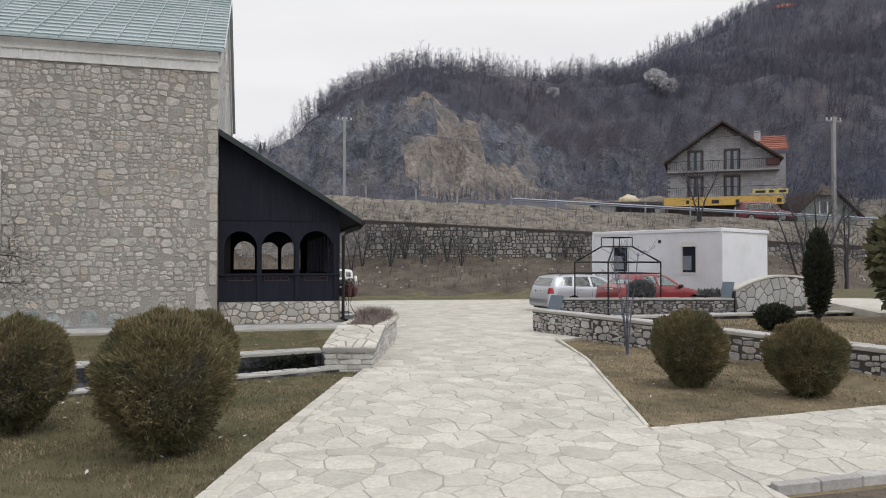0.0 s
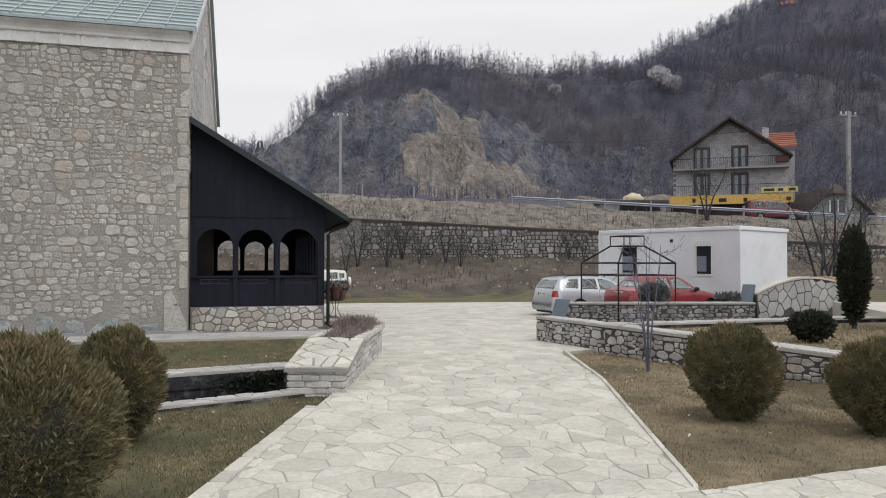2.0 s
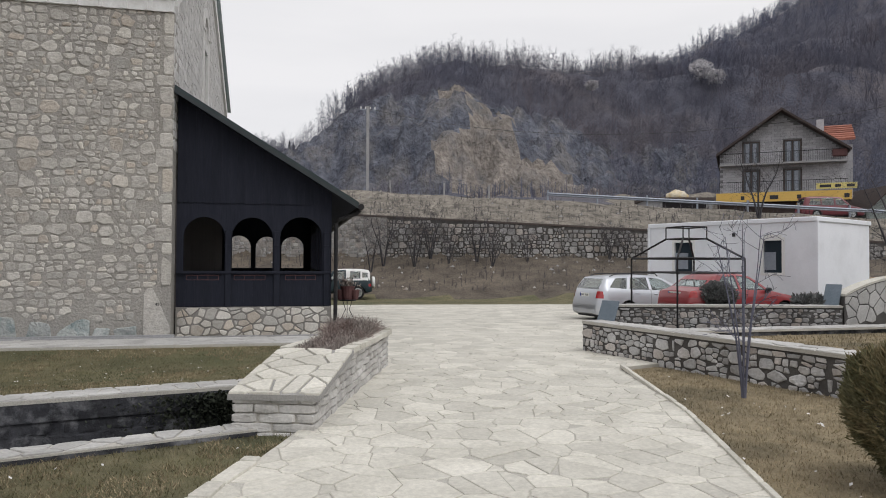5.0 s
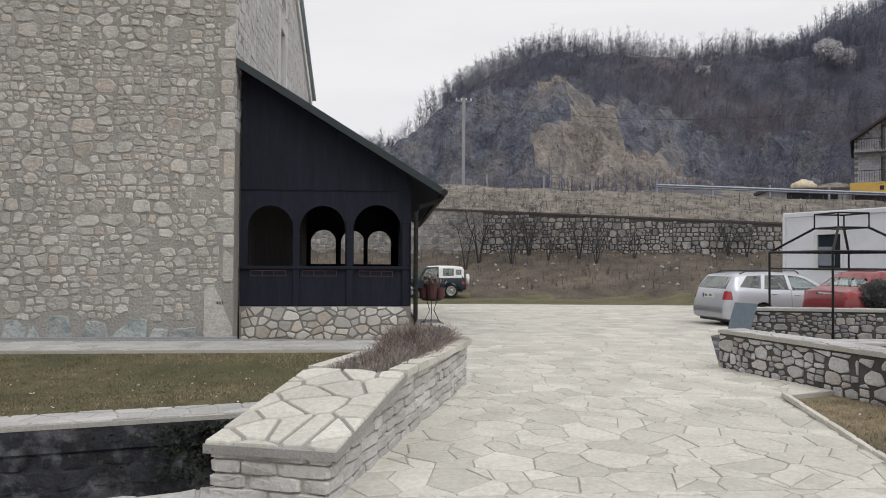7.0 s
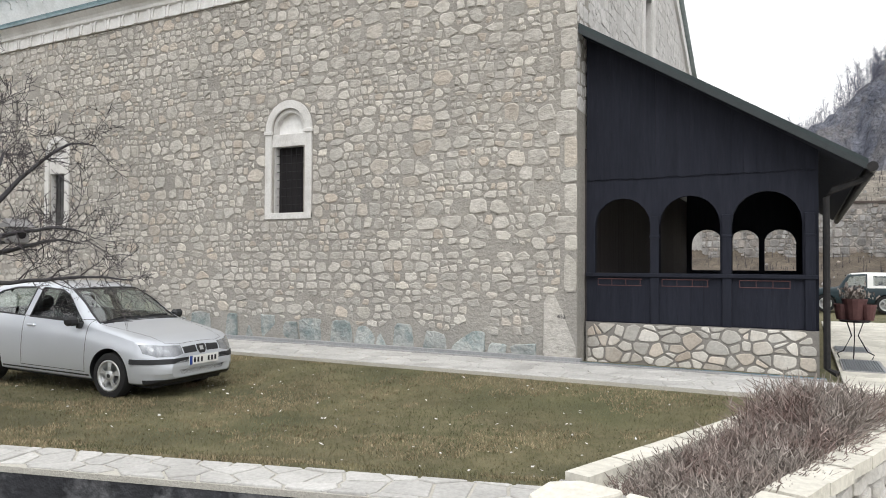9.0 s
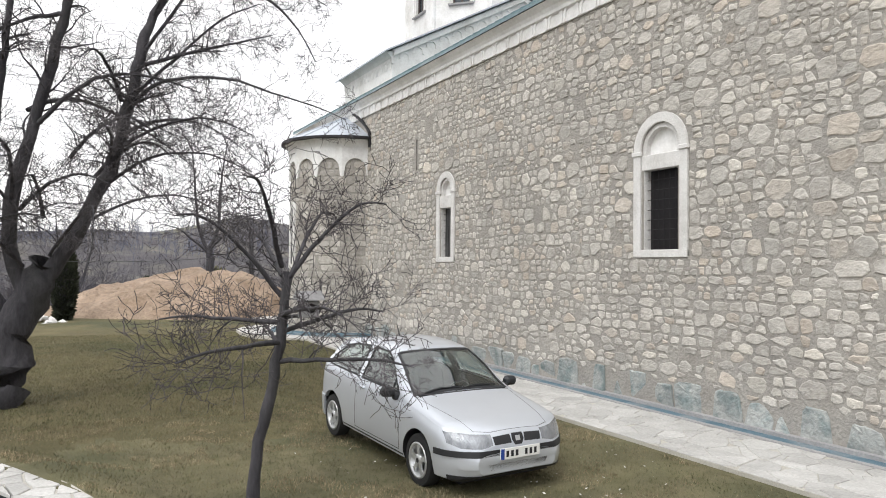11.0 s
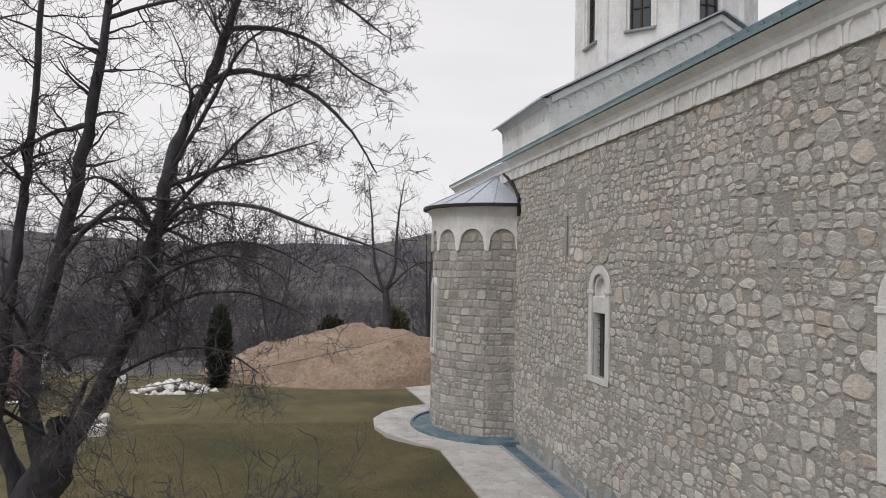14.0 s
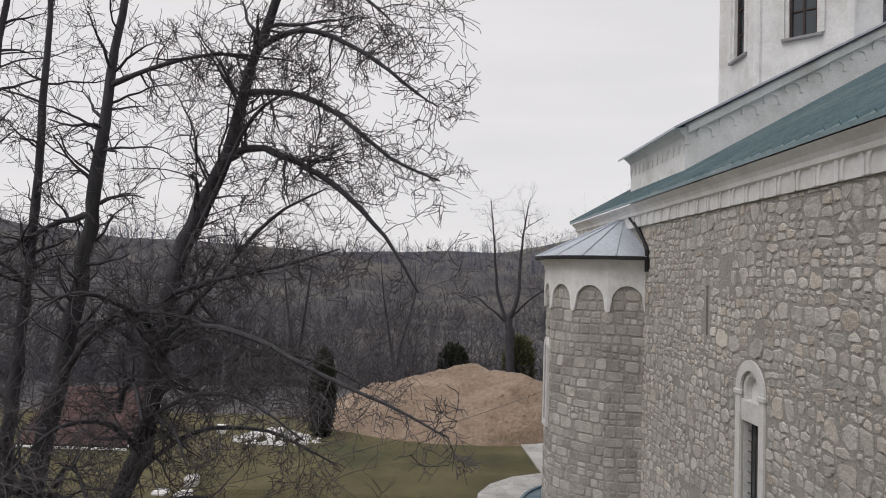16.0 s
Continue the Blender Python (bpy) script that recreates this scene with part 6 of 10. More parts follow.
M_BASESTONE = mat("cream base stone", (0.50, 0.45, 0.37), (0.62, 0.58, 0.50), 3, 0.8, bump=0.4, fine=26, rand=0.25, hue=0.4)
M_BASEJOINT = mat("brown grey pointing", (0.215, 0.195, 0.165), (0.29, 0.265, 0.225), 3, 0.95, bump=0.6, fine=40)
base_s.data.materials.clear()
base_s.data.materials.append(M_BASEJOINT)
polys = []
seeds = scattered(0, PX1 - PX0, 0, 0.72, 0.215, rng, 0.46)
pulls = [(0.22 * rng.choice((0.1, 0.3, 0.5, 0.7))) ** 2 for _ in seeds]
for _, q in weighted_cells(seeds, pulls, [(0.02, 0.0), (PX1 - PX0 - 0.02, 0.0), (PX1 - PX0 - 0.02, 0.72), (0.02, 0.72)], 0.45, 1.3):
    q = shrink(q, rng.uniform(0.008, 0.02))
    if len(q) >= 3 and abs(area_of(q)) > 0.005:
        polys.append(soften(knock(q, rng, 0.08), rng.uniform(0.1, 0.22)))
lay_stones(polys, lambda u, v_, o: (PX0 + u, PY0 - o, -0.22 + v_), 0.02, 0.02, rng, M_BASESTONE, base_s, "stone")


def arcade_panel(name, line, centres, half, z0, ztop, thick, spring=2.2, rail=1.36):
    """A boarded panel with arched openings; line maps (u, o, z) to the world, ztop(u) gives its upper edge."""
    u0, u1 = line["span"]
    pl_ = line["place"]
    n_ = Vector(line["normal"])
    p = pp(name, prism([pl_(u0, 0, z0), pl_(u1, 0, z0), pl_(u1, 0, ztop(u1)), pl_(u0, 0, ztop(u0))], n_ * -thick), M_DARKWOOD)
    cut(p, [prism([Vector(pl_(u, 0.1, z)) for u, z in arch_ring(c, spring, h, rail, 10)], n_ * -(thick + 0.3)) for c, h in centres])
    return p


south = {"span": (PX0, PX1), "place": lambda u, o, z: (u, PY0 + 0.06 - o, z), "normal": (0, -1, 0)}
north = {"span": (PX0, PX1), "place": lambda u, o, z: (u, PY1 - 0.06 + o, z), "normal": (0, 1, 0)}
east = {"span": (PY0 + 0.16, PY1 - 0.16), "place": lambda u, o, z: (PX1 - 0.06 + o, u, z), "normal": (1, 0, 0)}
C3 = [(-0.42, 0.48), (0.70, 0.485), (1.88, 0.515)]
arcade_panel("south_arcade", south, C3, 0.5, 0.5, roof_under, 0.1)
arcade_panel("north_arcade", north, [(-0.42, 0.48), (0.70, 0.45), (1.72, 0.45)], 0.5, 0.5, roof_under, 0.1)
arcade_panel("east_arcade", east, [(23.4 + 1.22 * i, 0.5) for i in range(9)], 0.5, 0.5, lambda u: roof_under(PX1), 0.1)
for u in (0.14, 1.29, 2.50):
    pp("post", box(u - 0.075, u + 0.075, PY0 - 0.0, PY0 + 0.2, 0.5, 2.35, None, 0.012), M_DARKWOOD)
    pp("capital", box(u - 0.083, u + 0.083, PY0 - 0.006, PY0 + 0.21, 1.97, 2.02, None, 0.01), M_DARKWOOD)
for (u, yy) in ((0.15, PY1 - 0.1), (1.2, PY1 - 0.1), (2.3, PY1 - 0.1)):
    pp("post", box(u - 0.08, u + 0.08, yy - 0.1, yy + 0.1, 0.42, 2.4, None, 0.01), M_DARKWOOD)
pp("hand_rail", box(PX0, PX1, PY0 - 0.02, PY0 + 0.14, 1.30, 1.37, None, 0.01), M_DARKWOOD)
i = 0
x = PX0 + 0.01
while x < PX1 - 0.05:
    wdt = rng.uniform(0.17, 0.23)
    x1_ = min(x + wdt, PX1)
    zb_ = 3.02 + rng.uniform(-0.012, 0.012)
    if roof_under(x1_) > zb_ + 0.1:
        pts = [(x + 0.001, PY0 + 0.055, zb_ + 0.01), ((x + x1_) / 2, PY0 + 0.055, zb_ - 0.01), (x1_ - 0.001, PY0 + 0.055, zb_ + 0.01), (x1_ - 0.001, PY0 + 0.055, roof_under(x1_)), (x + 0.001, PY0 + 0.055, roof_under(x))]
        pp("board", prism(pts, (0, -0.014 - rng.uniform(0, 0.003), 0)), M_DARKWOOD)
    pts = [(x + 0.001, PY0 + 0.058, 0.52), (x1_ - 0.001, PY0 + 0.058, 0.52), (x1_ - 0.001, PY0 + 0.058, 1.3), (x + 0.001, PY0 + 0.058, 1.3)]
    pp("board", prism(pts, (0, -0.010 - rng.uniform(0, 0.003), 0)), M_DARKWOOD)
    x = x1_
# Lining added over the lit facade so the porch looks shaded inside.
M_LINING = mat("dark porch lining", (0.034, 0.027, 0.026), (0.052, 0.042, 0.040), 5, 0.6, bump=0.25, fine=30, stretch=(1, 1, 0.12), rand=0.25)
y = PY0 + 0.07
while y < PY1 - 0.3:
    pp("panel", box(XE + 0.01, XE + 0.04, y, y + 0.235, 0.42, 3.6, None, 0.004), M_LINING)
    y += 0.24
pp("porch_roof", prism([(XE + 0.02, WY + 0.02, 5.62), (3.26, WY + 0.02, 2.96), (3.26, WY + 0.02, 3.08), (XE + 0.02, WY + 0.02, 5.745)], (0, WN - WY, 0)), M_PORCHROOF, "dark green metal lean-to roof")
pp("fascia", prism([(XE + 0.02, WY + 0.0, 5.56), (3.28, WY + 0.0, 2.90), (3.28, WY + 0.0, 3.0), (XE + 0.02, WY + 0.0, 5.66)], (0, 0.03, 0)), mat("grey green trim", (0.022, 0.03, 0.032), (0.032, 0.04, 0.042), 3, 0.5, bump=0))
pp("soffit", prism([(XE + 0.02, WY + 0.04, 5.58), (3.2, WY + 0.04, 2.96), (3.2, WY + 0.04, 2.98), (XE + 0.02, WY + 0.04, 5.60)], (0, WN - WY - 0.1, 0)), M_DARKWOOD)
pp("eave_gutter", tube([(3.31, WY - 0.02, 2.96), (3.31, WN, 2.92)], 0.075, 10), M_BLACKIRON)
pp("downpipe", tube([(3.31, WY + 0.28, 2.9), (3.24, WY + 0.3, 2.82), (2.80, WY + 0.32, 2.66), (2.72, WY + 0.32, 2.55), (2.72, WY + 0.32, -0.05), (2.86, WY + 0.25, -0.12)], 0.05, 8), M_BLACKIRON)
for cx_ in (-0.42, 0.66, 1.86):
    fb = empty("flower_box_holder", "thin rusty wire holder for a flower box on the rail", "holder", group="flower box holders")
    for z in (1.16, 1.27):
        link_mesh("wire", tube([(cx_ - 0.36, PY0 - 0.03, z), (cx_ - 0.36, PY0 - 0.18, z), (cx_ + 0.36, PY0 - 0.18, z), (cx_ + 0.36, PY0 - 0.03, z)], 0.006, 4), M_POT, fb)
    for k in (-0.36, -0.12, 0.12, 0.36):
        link_mesh("wire", tube([(cx_ + k, PY0 - 0.18, 1.16), (cx_ + k, PY0 - 0.18, 1.27)], 0.005, 4), M_POT, fb)
# a carved mark on the corner stone
mk = bm_text("452", 0.10, Matrix.Translation((-1.36, WY - 0.022, 0.60)) @ Matrix.Rotation(radians(90), 4, "X"), church, M_INK, "survey_mark")
mk.matrix_parent_inverse = Matrix.Translation(church.location).inverted()

# ---- cars ----
def solid(bm, other, how="INTERSECT"):
    """One closed bmesh cut by another; how: INTERSECT or DIFFERENCE."""
    me = carve(as_mesh(bm), as_mesh(other), how)
    res = bmesh.new()
    res.from_mesh(me)
    bpy.data.meshes.remove(me)
    for f in res.faces:
        f.material_index = 0
    return res


def car(name, label, at, heading, paint, L, W, wb, front_axle, top, belt, roof_in, windows, screen, rear, wheel_r=0.29, z0=0.20, group="parked cars", bumper=None, plates=("rear",), doors=(), fine_=True, dip=0.0, tail=(0.72, 0.95, 0.74, 0.93), lamp_z=0.0, size=1.0, roof_paint=None, nose_w=0.64, grille=True):
    """A car in its own axes: x ahead, z up, the origin on the ground below its middle.
    top: the middle line from nose to tail; belt: the line under the windows; windows: side panes;
    screen: the windscreen's foot and head (x, half width); rear: the rear window (z, half width) below and above."""
    c = empty(name, label, "car", group=group)
    hw, xf, xr = W / 2, L / 2, -L / 2
    ra = front_axle - wb
    tx, tz = [p[0] for p in top][::-1], [p[1] for p in top][::-1]
    bx, bz = [p[0] for p in belt][::-1], [p[1] for p in belt][::-1]
    hmax = max(tz) - max(bz)

    def plan(x):
        f = max(0.0, (x - (xf - 0.5)) / 0.5)
        r = max(0.0, ((xr + 0.4) - x) / 0.4)
        return hw * (1 - (1 - nose_w) * f ** 2.6 - 0.24 * r ** 2.6)

    def section(x, off):
        zt = float(np.interp(x, tx, tz))
        zs = min(float(np.interp(x, bx, bz)), zt - 0.045)
        w = plan(x) - off
        e = max(0.0, (x - (xf - 0.25)) / 0.25, (xr + 0.25 - x) / 0.25)
        zb = z0 + 0.09 * e * e + off
        zt, h = zt - off, zt - zs
        k = sm(0.12, 0.38, h)
        hh = zs - zb
        pts = [(w * 0.5, zb), (w * 0.88, zb), (w * 0.955, zb + 0.03), (w * 0.985, zb + 0.11), (w * 0.998, zb + 0.36 * hh), (w, zb + 0.52 * hh), (w * 0.992, zb + 0.72 * hh), (w * 0.972, zb + 0.90 * hh), (w * 0.945, zs)]
        for cab_k, ins, hy, hz in ((0.22, 0.0, 0.915, 0.30), (0.55, 0.0, 0.865, 0.52), (0.80, 0.0, 0.79, 0.70), (0.915, 0.022, 0.67, 0.84), (0.972, 0.075, 0.50, 0.93), (0.995, 0.26, 0.28, 0.98), (1.0, 0.45, 0.12, 1.0)):
            yc = (w * 0.945 - roof_in * min(1.0, cab_k * h / hmax)) - ins
            yc = max(yc, w * 0.08)
            pts.append((k * yc + (1 - k) * w * hy, zs + (zt - zs) * (k * cab_k + (1 - k) * hz)))
        return pts

    xs = sorted(set([round(v, 4) for v in np.linspace(xr + 0.06, xf - 0.14, 44)] + [xr, xr + 0.008, xr + 0.022] + [xf - v for v in (0, 0.006, 0.016, 0.032, 0.055, 0.09)] + [round(p[0], 4) for p in top if xr < p[0] < xf]))

    def loft(off, x_a=None, x_b=None, floor=None):
        bm = bmesh.new()
        use = [x for x in xs if (x_a is None or x > x_a) and (x_b is None or x < x_b)]
        use = ([x_a] if x_a is not None else []) + use + ([x_b] if x_b is not None else [])
        rings = []
        for x in use:
            px = min(max(x, xr + off), xf - off)
            half = section(x, off)
            if floor is not None:
                half = [(y, max(z, floor + 0.004 * i)) for i, (y, z) in enumerate(half)]
            rings.append([bm.verts.new((px, y, z)) for y, z in half] + [bm.verts.new((px, -y, z)) for y, z in half[::-1]])
        n = len(rings[0])
        for a, b in zip(rings, rings[1:]):
            for k in range(n):
                bm.faces.new((a[k], a[(k + 1) % n], b[(k + 1) % n], b[k]))
        bm.faces.new(rings[0][::-1])
        bm.faces.new(rings[-1])
        bmesh.ops.remove_doubles(bm, verts=bm.verts, dist=1e-5)
        bmesh.ops.recalc_face_normals(bm, faces=bm.faces)
        return bm

    def skin(outer, inner):
        bm = loft(outer)
        other = loft(inner)
        bmesh.ops.reverse_faces(other, faces=other.faces)
        me = bpy.data.meshes.new("work")
        other.to_mesh(me)
        other.free()
        bm.from_mesh(me)
        bpy.data.meshes.remove(me)
        return bm

    def side_prism(poly, sg):
        return prism([(x, sg * 0.15, z) for x, z in poly], (0, sg * 2, 0))

    def end_prism(poly, s_, deep=0.5):
        return prism([(s_ * (L / 2 - deep), y, z) for y, z in poly], (s_ * (deep + 0.2), 0, 0))

    def grown(poly, g):
        cx, cy = sum(p[0] for p in poly) / len(poly), sum(p[1] for p in poly) / len(poly)
        sx, sy = max(p[0] for p in poly) - min(p[0] for p in poly), max(p[1] for p in poly) - min(p[1] for p in poly)
        return [(cx + (x - cx) * (1 + 2 * g / sx), cy + (y - cy) * (1 + 2 * g / sy)) for x, y in poly]

    def put(n, bm, m, lab="", smooth=True):
        ob = link_mesh(n, bm, m, c, lab, smooth)
        if smooth:
            ob.data.set_sharp_from_angle(angle=radians(32))
        return ob

    def decal(n, shape, m, lab="", out=-0.003, deep=0.012):
        return put(n, solid(skin(out, deep), shape), m, lab)

    # shell with a hollow cabin, window openings and wheel arches
    x_in0, x_in1 = xr + 0.16, screen[0][0] - 0.05
    scr = [(screen[0][0], screen[0][1]), (screen[1][0], screen[1][1]), (screen[1][0], -screen[1][1]), (screen[0][0], -screen[0][1])]
    z_scr = float(np.interp(screen[0][0], tx, tz)) - 0.075
    rr_ = [(rear[0][1], rear[0][0]), (rear[1][1], rear[1][0]), (-rear[1][1], rear[1][0]), (-rear[0][1], rear[0][0])]
    arch_r = wheel_r + 0.05
    shell = loft(0.0)
    cutters = [loft(0.05, x_in0, x_in1, 0.46)]
    cutters += [side_prism(poly, sg) for poly in windows for sg in (1, -1)]
    cutters.append(prism([(x, y, z_scr) for x, y in scr], (0, 0, 1.2)))
    cutters.append(end_prism(rr_, -1, 0.75))
    for ax in (front_axle, ra):
        for sg in (1, -1):
            cutters.append(rev([(arch_r, -0.24), (arch_r, 0.3)], Matrix.Translation((ax, sg * hw, wheel_r + 0.01)) @ Matrix.Rotation(radians(-90 * sg), 4, "X"), 28))
    for k in cutters:
        shell = solid(shell, k, "DIFFERENCE")
    for f in shell.faces:
        x, y, z = f.calc_center_median()
        half = section(x, 0.03) if xr + 0.1 < x < xf - 0.1 else None
        if half:
            ym = float(np.interp(z, [p[1] for p in half], [p[0] for p in half])) if z < half[-1][1] else -1
            near_wheel = any((x - ax) ** 2 + (z - wheel_r) ** 2 < (arch_r + 0.012) ** 2 for ax in (front_axle, ra))
            if abs(y) < ym and half[0][1] < z or (near_wheel and abs(y) < hw - 0.035):
                f.material_index = 1
            elif roof_paint and (z > 1.60 or (x < -0.42 and z > max(bz) + 0.03)):
                f.material_index = 2
    put("body", shell, [paint, M_BLACKPLASTIC] + ([roof_paint] if roof_paint else []))
    # panes and their black seals
    for poly in windows:
        for sg in (1, -1):
            put("side_window", solid(skin(0.006, 0.011), side_prism(grown(poly, 0.004), sg)), M_CARGLASS)
            if fine_:
                put("window_seal", solid(skin(-0.002, 0.012), solid(side_prism(grown(poly, 0.012), sg), side_prism(grown(poly, -0.010), sg), "DIFFERENCE")), M_BLACKPLASTIC)
    put("windscreen", solid(skin(0.005, 0.010), prism([(x, y, z_scr) for x, y in scr], (0, 0, 1.2))), M_CARGLASS)
    inner_scr = [(x + (-0.035 if x > screen[1][0] + 0.1 else 0.035), y * 0.955) for x, y in scr]
    put("windscreen_seal", solid(skin(-0.002, 0.012), solid(prism([(x, y * 1.01, z_scr) for x, y in scr], (0, 0, 1.2)), prism([(x, y, z_scr - 0.1) for x, y in inner_scr], (0, 0, 1.4)), "DIFFERENCE")), M_BLACKPLASTIC)
    put("rear_window", solid(skin(0.005, 0.010), end_prism(rr_, -1, 0.75)), M_CARGLASS)
    # inside: seats, dashboard, steering wheel
    zbelt = bz[len(bz) // 2]
    xd = screen[0][0] - 0.12
    put("dashboard", box(xd - 0.42, xd, -hw * 0.80, hw * 0.80, 0.5, zbelt - 0.06, None, 0.05), M_BLACKPLASTIC)
    for sg in (1, -1):
        m = Matrix.Translation((xd - 1.25, sg * hw * 0.42, 0.5)) @ Matrix.Rotation(radians(-14), 4, "Y")
        put("seat_back", box(-0.09, 0.09, -0.24, 0.24, 0.0, zbelt - 0.40, m, 0.05), M_SEAT)
        put("head_rest", box(-0.06, 0.06, -0.13, 0.13, zbelt - 0.35, zbelt - 0.17, m, 0.045), M_SEAT)
    put("rear_bench", box(ra - 0.02, ra + 0.16, -hw * 0.74, hw * 0.74, 0.48, zbelt - 0.02, None, 0.05), M_SEAT)
    ms = Matrix.Translation((xd - 0.52, hw * 0.42, zbelt - 0.12)) @ Matrix.Rotation(radians(-65), 4, "Y")
    put("steering_wheel", tube([ms @ Vector((0.18 * math.cos(t), 0.18 * math.sin(t), 0)) for t in np.linspace(0, 6.283, 17)], 0.014, 5), M_BLACKPLASTIC)
    put("rear_mirror", box(screen[1][0] + 0.06, screen[1][0] + 0.10, -0.11, 0.11, max(tz) - 0.17, max(tz) - 0.11, None, 0.015), M_BLACKPLASTIC)
    # wheels
    for ax in (front_axle, ra):
        for sg in (1, -1):
            m = Matrix.Translation((ax, sg * (hw - 0.105), wheel_r)) @ Matrix.Rotation(radians(-90 * sg), 4, "X")
            wh = put("wheel", rev([(wheel_r * 0.66, -0.09), (wheel_r * 0.93, -0.088), (wheel_r, -0.06), (wheel_r, 0.06), (wheel_r * 0.95, 0.086), (wheel_r * 0.74, 0.094), (wheel_r * 0.68, 0.08), (wheel_r * 0.66, 0.03)], m, 32), M_RUBBER, "black tyre with a silver wheel cover")
            link_mesh("brake_drum", rev([(wheel_r * 0.66, 0.0), (wheel_r * 0.66, 0.03), (0.0, 0.03)], m, 20), M_BLACKPLASTIC, wh)
            link_mesh("rim", rev([(wheel_r * 0.69, 0.04), (wheel_r * 0.69, 0.092), (wheel_r * 0.62, 0.094), (wheel_r * 0.56, 0.07), (wheel_r * 0.56, 0.04)], m, 28), M_RIM, wh, smooth=True)
            link_mesh("hub_cap", rev([(wheel_r * 0.24, 0.04), (wheel_r * 0.23, 0.082), (wheel_r * 0.12, 0.090), (0.0, 0.090)], m, 16), M_RIM, wh, smooth=True)
            link_mesh("hub_badge", rev([(wheel_r * 0.10, 0.088), (wheel_r * 0.09, 0.094), (0.0, 0.094)], m, 12), M_BLACKPLASTIC, wh)
            for k in range(5):
                mm = m @ Matrix.Rotation(2 * math.pi * k / 5 + 0.3, 4, "Z")
                link_mesh("spoke", prism([(wheel_r * 0.16, -0.030, 0.066), (wheel_r * 0.40, -0.020, 0.070), (wheel_r * 0.60, -0.046, 0.064), (wheel_r * 0.60, 0.046, 0.064), (wheel_r * 0.40, 0.020, 0.070), (wheel_r * 0.16, 0.030, 0.066)], (0, 0, 0.016), mm), M_RIM, wh)
    # lamps, grille, bumpers, plates
    zh = float(np.interp(xf - 0.09, tx, tz)) + lamp_z
    for sg in (1, -1):
        decal("headlamp", end_prism([(sg * hw * 0.40, zh - 0.125), (sg * hw * 0.40, zh - 0.02), (sg * hw * 0.66, zh - 0.012), (sg * hw * 0.935, zh + 0.012), (sg * hw * 0.925, zh - 0.10), (sg * hw * 0.80, zh - 0.145), (sg * hw * 0.56, zh - 0.15)], 1, 0.34), M_LAMP, "clear glass headlamp", -0.004, 0.02)
        decal("tail_lamp", end_prism([(sg * hw * tail[0], tail[2]), (sg * hw * tail[1], tail[2]), (sg * hw * tail[1], tail[3]), (sg * hw * tail[0], tail[3])], -1, 0.20), M_REDLAMP, "red tail lamp", -0.006, 0.02)
        if grille:
            decal("grille", end_prism([(sg * 0.085, zh - 0.12), (sg * 0.095, zh - 0.035), (sg * hw * 0.385, zh - 0.045), (sg * hw * 0.37, zh - 0.125)], 1, 0.3), M_BLACKPLASTIC, "", -0.003, 0.02)
        mx = windows[0][0][0] - 0.02
        zm = float(np.interp(mx, bx, bz))
        put("door_mirror", box(mx - 0.10, mx + 0.03, sg * (hw + 0.075) - 0.085, sg * (hw + 0.075) + 0.085, zm + 0.01, zm + 0.125, None, 0.035), M_BLACKPLASTIC)
        put("mirror_foot", box(mx - 0.05, mx + 0.03, sg * (hw - 0.03) - 0.04, sg * (hw - 0.03) + 0.04, zm - 0.03, zm + 0.05, None, 0.015), M_BLACKPLASTIC)
        for i, (x_a, x_b) in enumerate(doors):
            zs, zbot = float(np.interp(x_b, bx, bz)), z0 + 0.11
            ring = [(x_a, zbot), (x_a + 0.01, zs + 0.02), (x_b, zs + 0.02), (x_b - 0.01, zbot)]
            decal("door_gap", solid(side_prism(grown(ring, 0.004), sg), side_prism(grown(ring, -0.004), sg), "DIFFERENCE"), M_BLACKPLASTIC, "", -0.0012, 0.006)
            hx_ = x_b + 0.10
            put("door_handle", box(hx_, hx_ + 0.15, sg * hw * 0.985 - 0.022, sg * hw * 0.985 + 0.022, zs - 0.115, zs - 0.08, None, 0.012), paint)
        decal("sill_strip", side_prism([(ra + arch_r + 0.02, z0 + 0.055), (front_axle - arch_r - 0.02, z0 + 0.055), (front_axle - arch_r - 0.02, z0 + 0.075), (ra + arch_r + 0.02, z0 + 0.075)], sg), M_BLACKPLASTIC, "", -0.0015, 0.006)
    if fine_:
        hood = [(xf - 0.10, hw * 0.40), (xf - 0.16, hw * 0.60), (screen[0][0] + 0.03, hw * 0.80), (screen[0][0] + 0.03, -hw * 0.80), (xf - 0.16, -hw * 0.60), (xf - 0.10, -hw * 0.40)]
        decal("bonnet_gap", solid(prism([(x, y, 0.55) for x, y in grown(hood, 0.003)], (0, 0, 0.6)), prism([(x, y, 0.5) for x, y in grown(hood, -0.003)], (0, 0, 0.7)), "DIFFERENCE"), M_BLACKPLASTIC, "", -0.001, 0.006)
    if grille:
        decal("badge", end_prism([(-0.07, zh - 0.03), (0.07, zh - 0.03), (0.078, zh - 0.09), (0.045, zh - 0.145), (-0.045, zh - 0.145), (-0.078, zh - 0.09)], 1, 0.3), M_BLACKPLASTIC, "", -0.008, 0.02)
        decal("badge_mark", end_prism([(-0.03, zh - 0.055), (0.03, zh - 0.055), (0.03, zh - 0.105), (-0.03, zh - 0.105)], 1, 0.3), M_RIM, "", -0.011, 0.0)
    zp = zh - 0.16
    decal("bumper_strip", end_prism([(-hw * 1.01, zp - 0.075), (hw * 1.01, zp - 0.075), (hw * 1.01, zp - 0.012), (-hw * 1.01, zp - 0.012)], 1, 0.42), bumper or M_BLACKPLASTIC, "black rubbing strip", -0.014, 0.02)
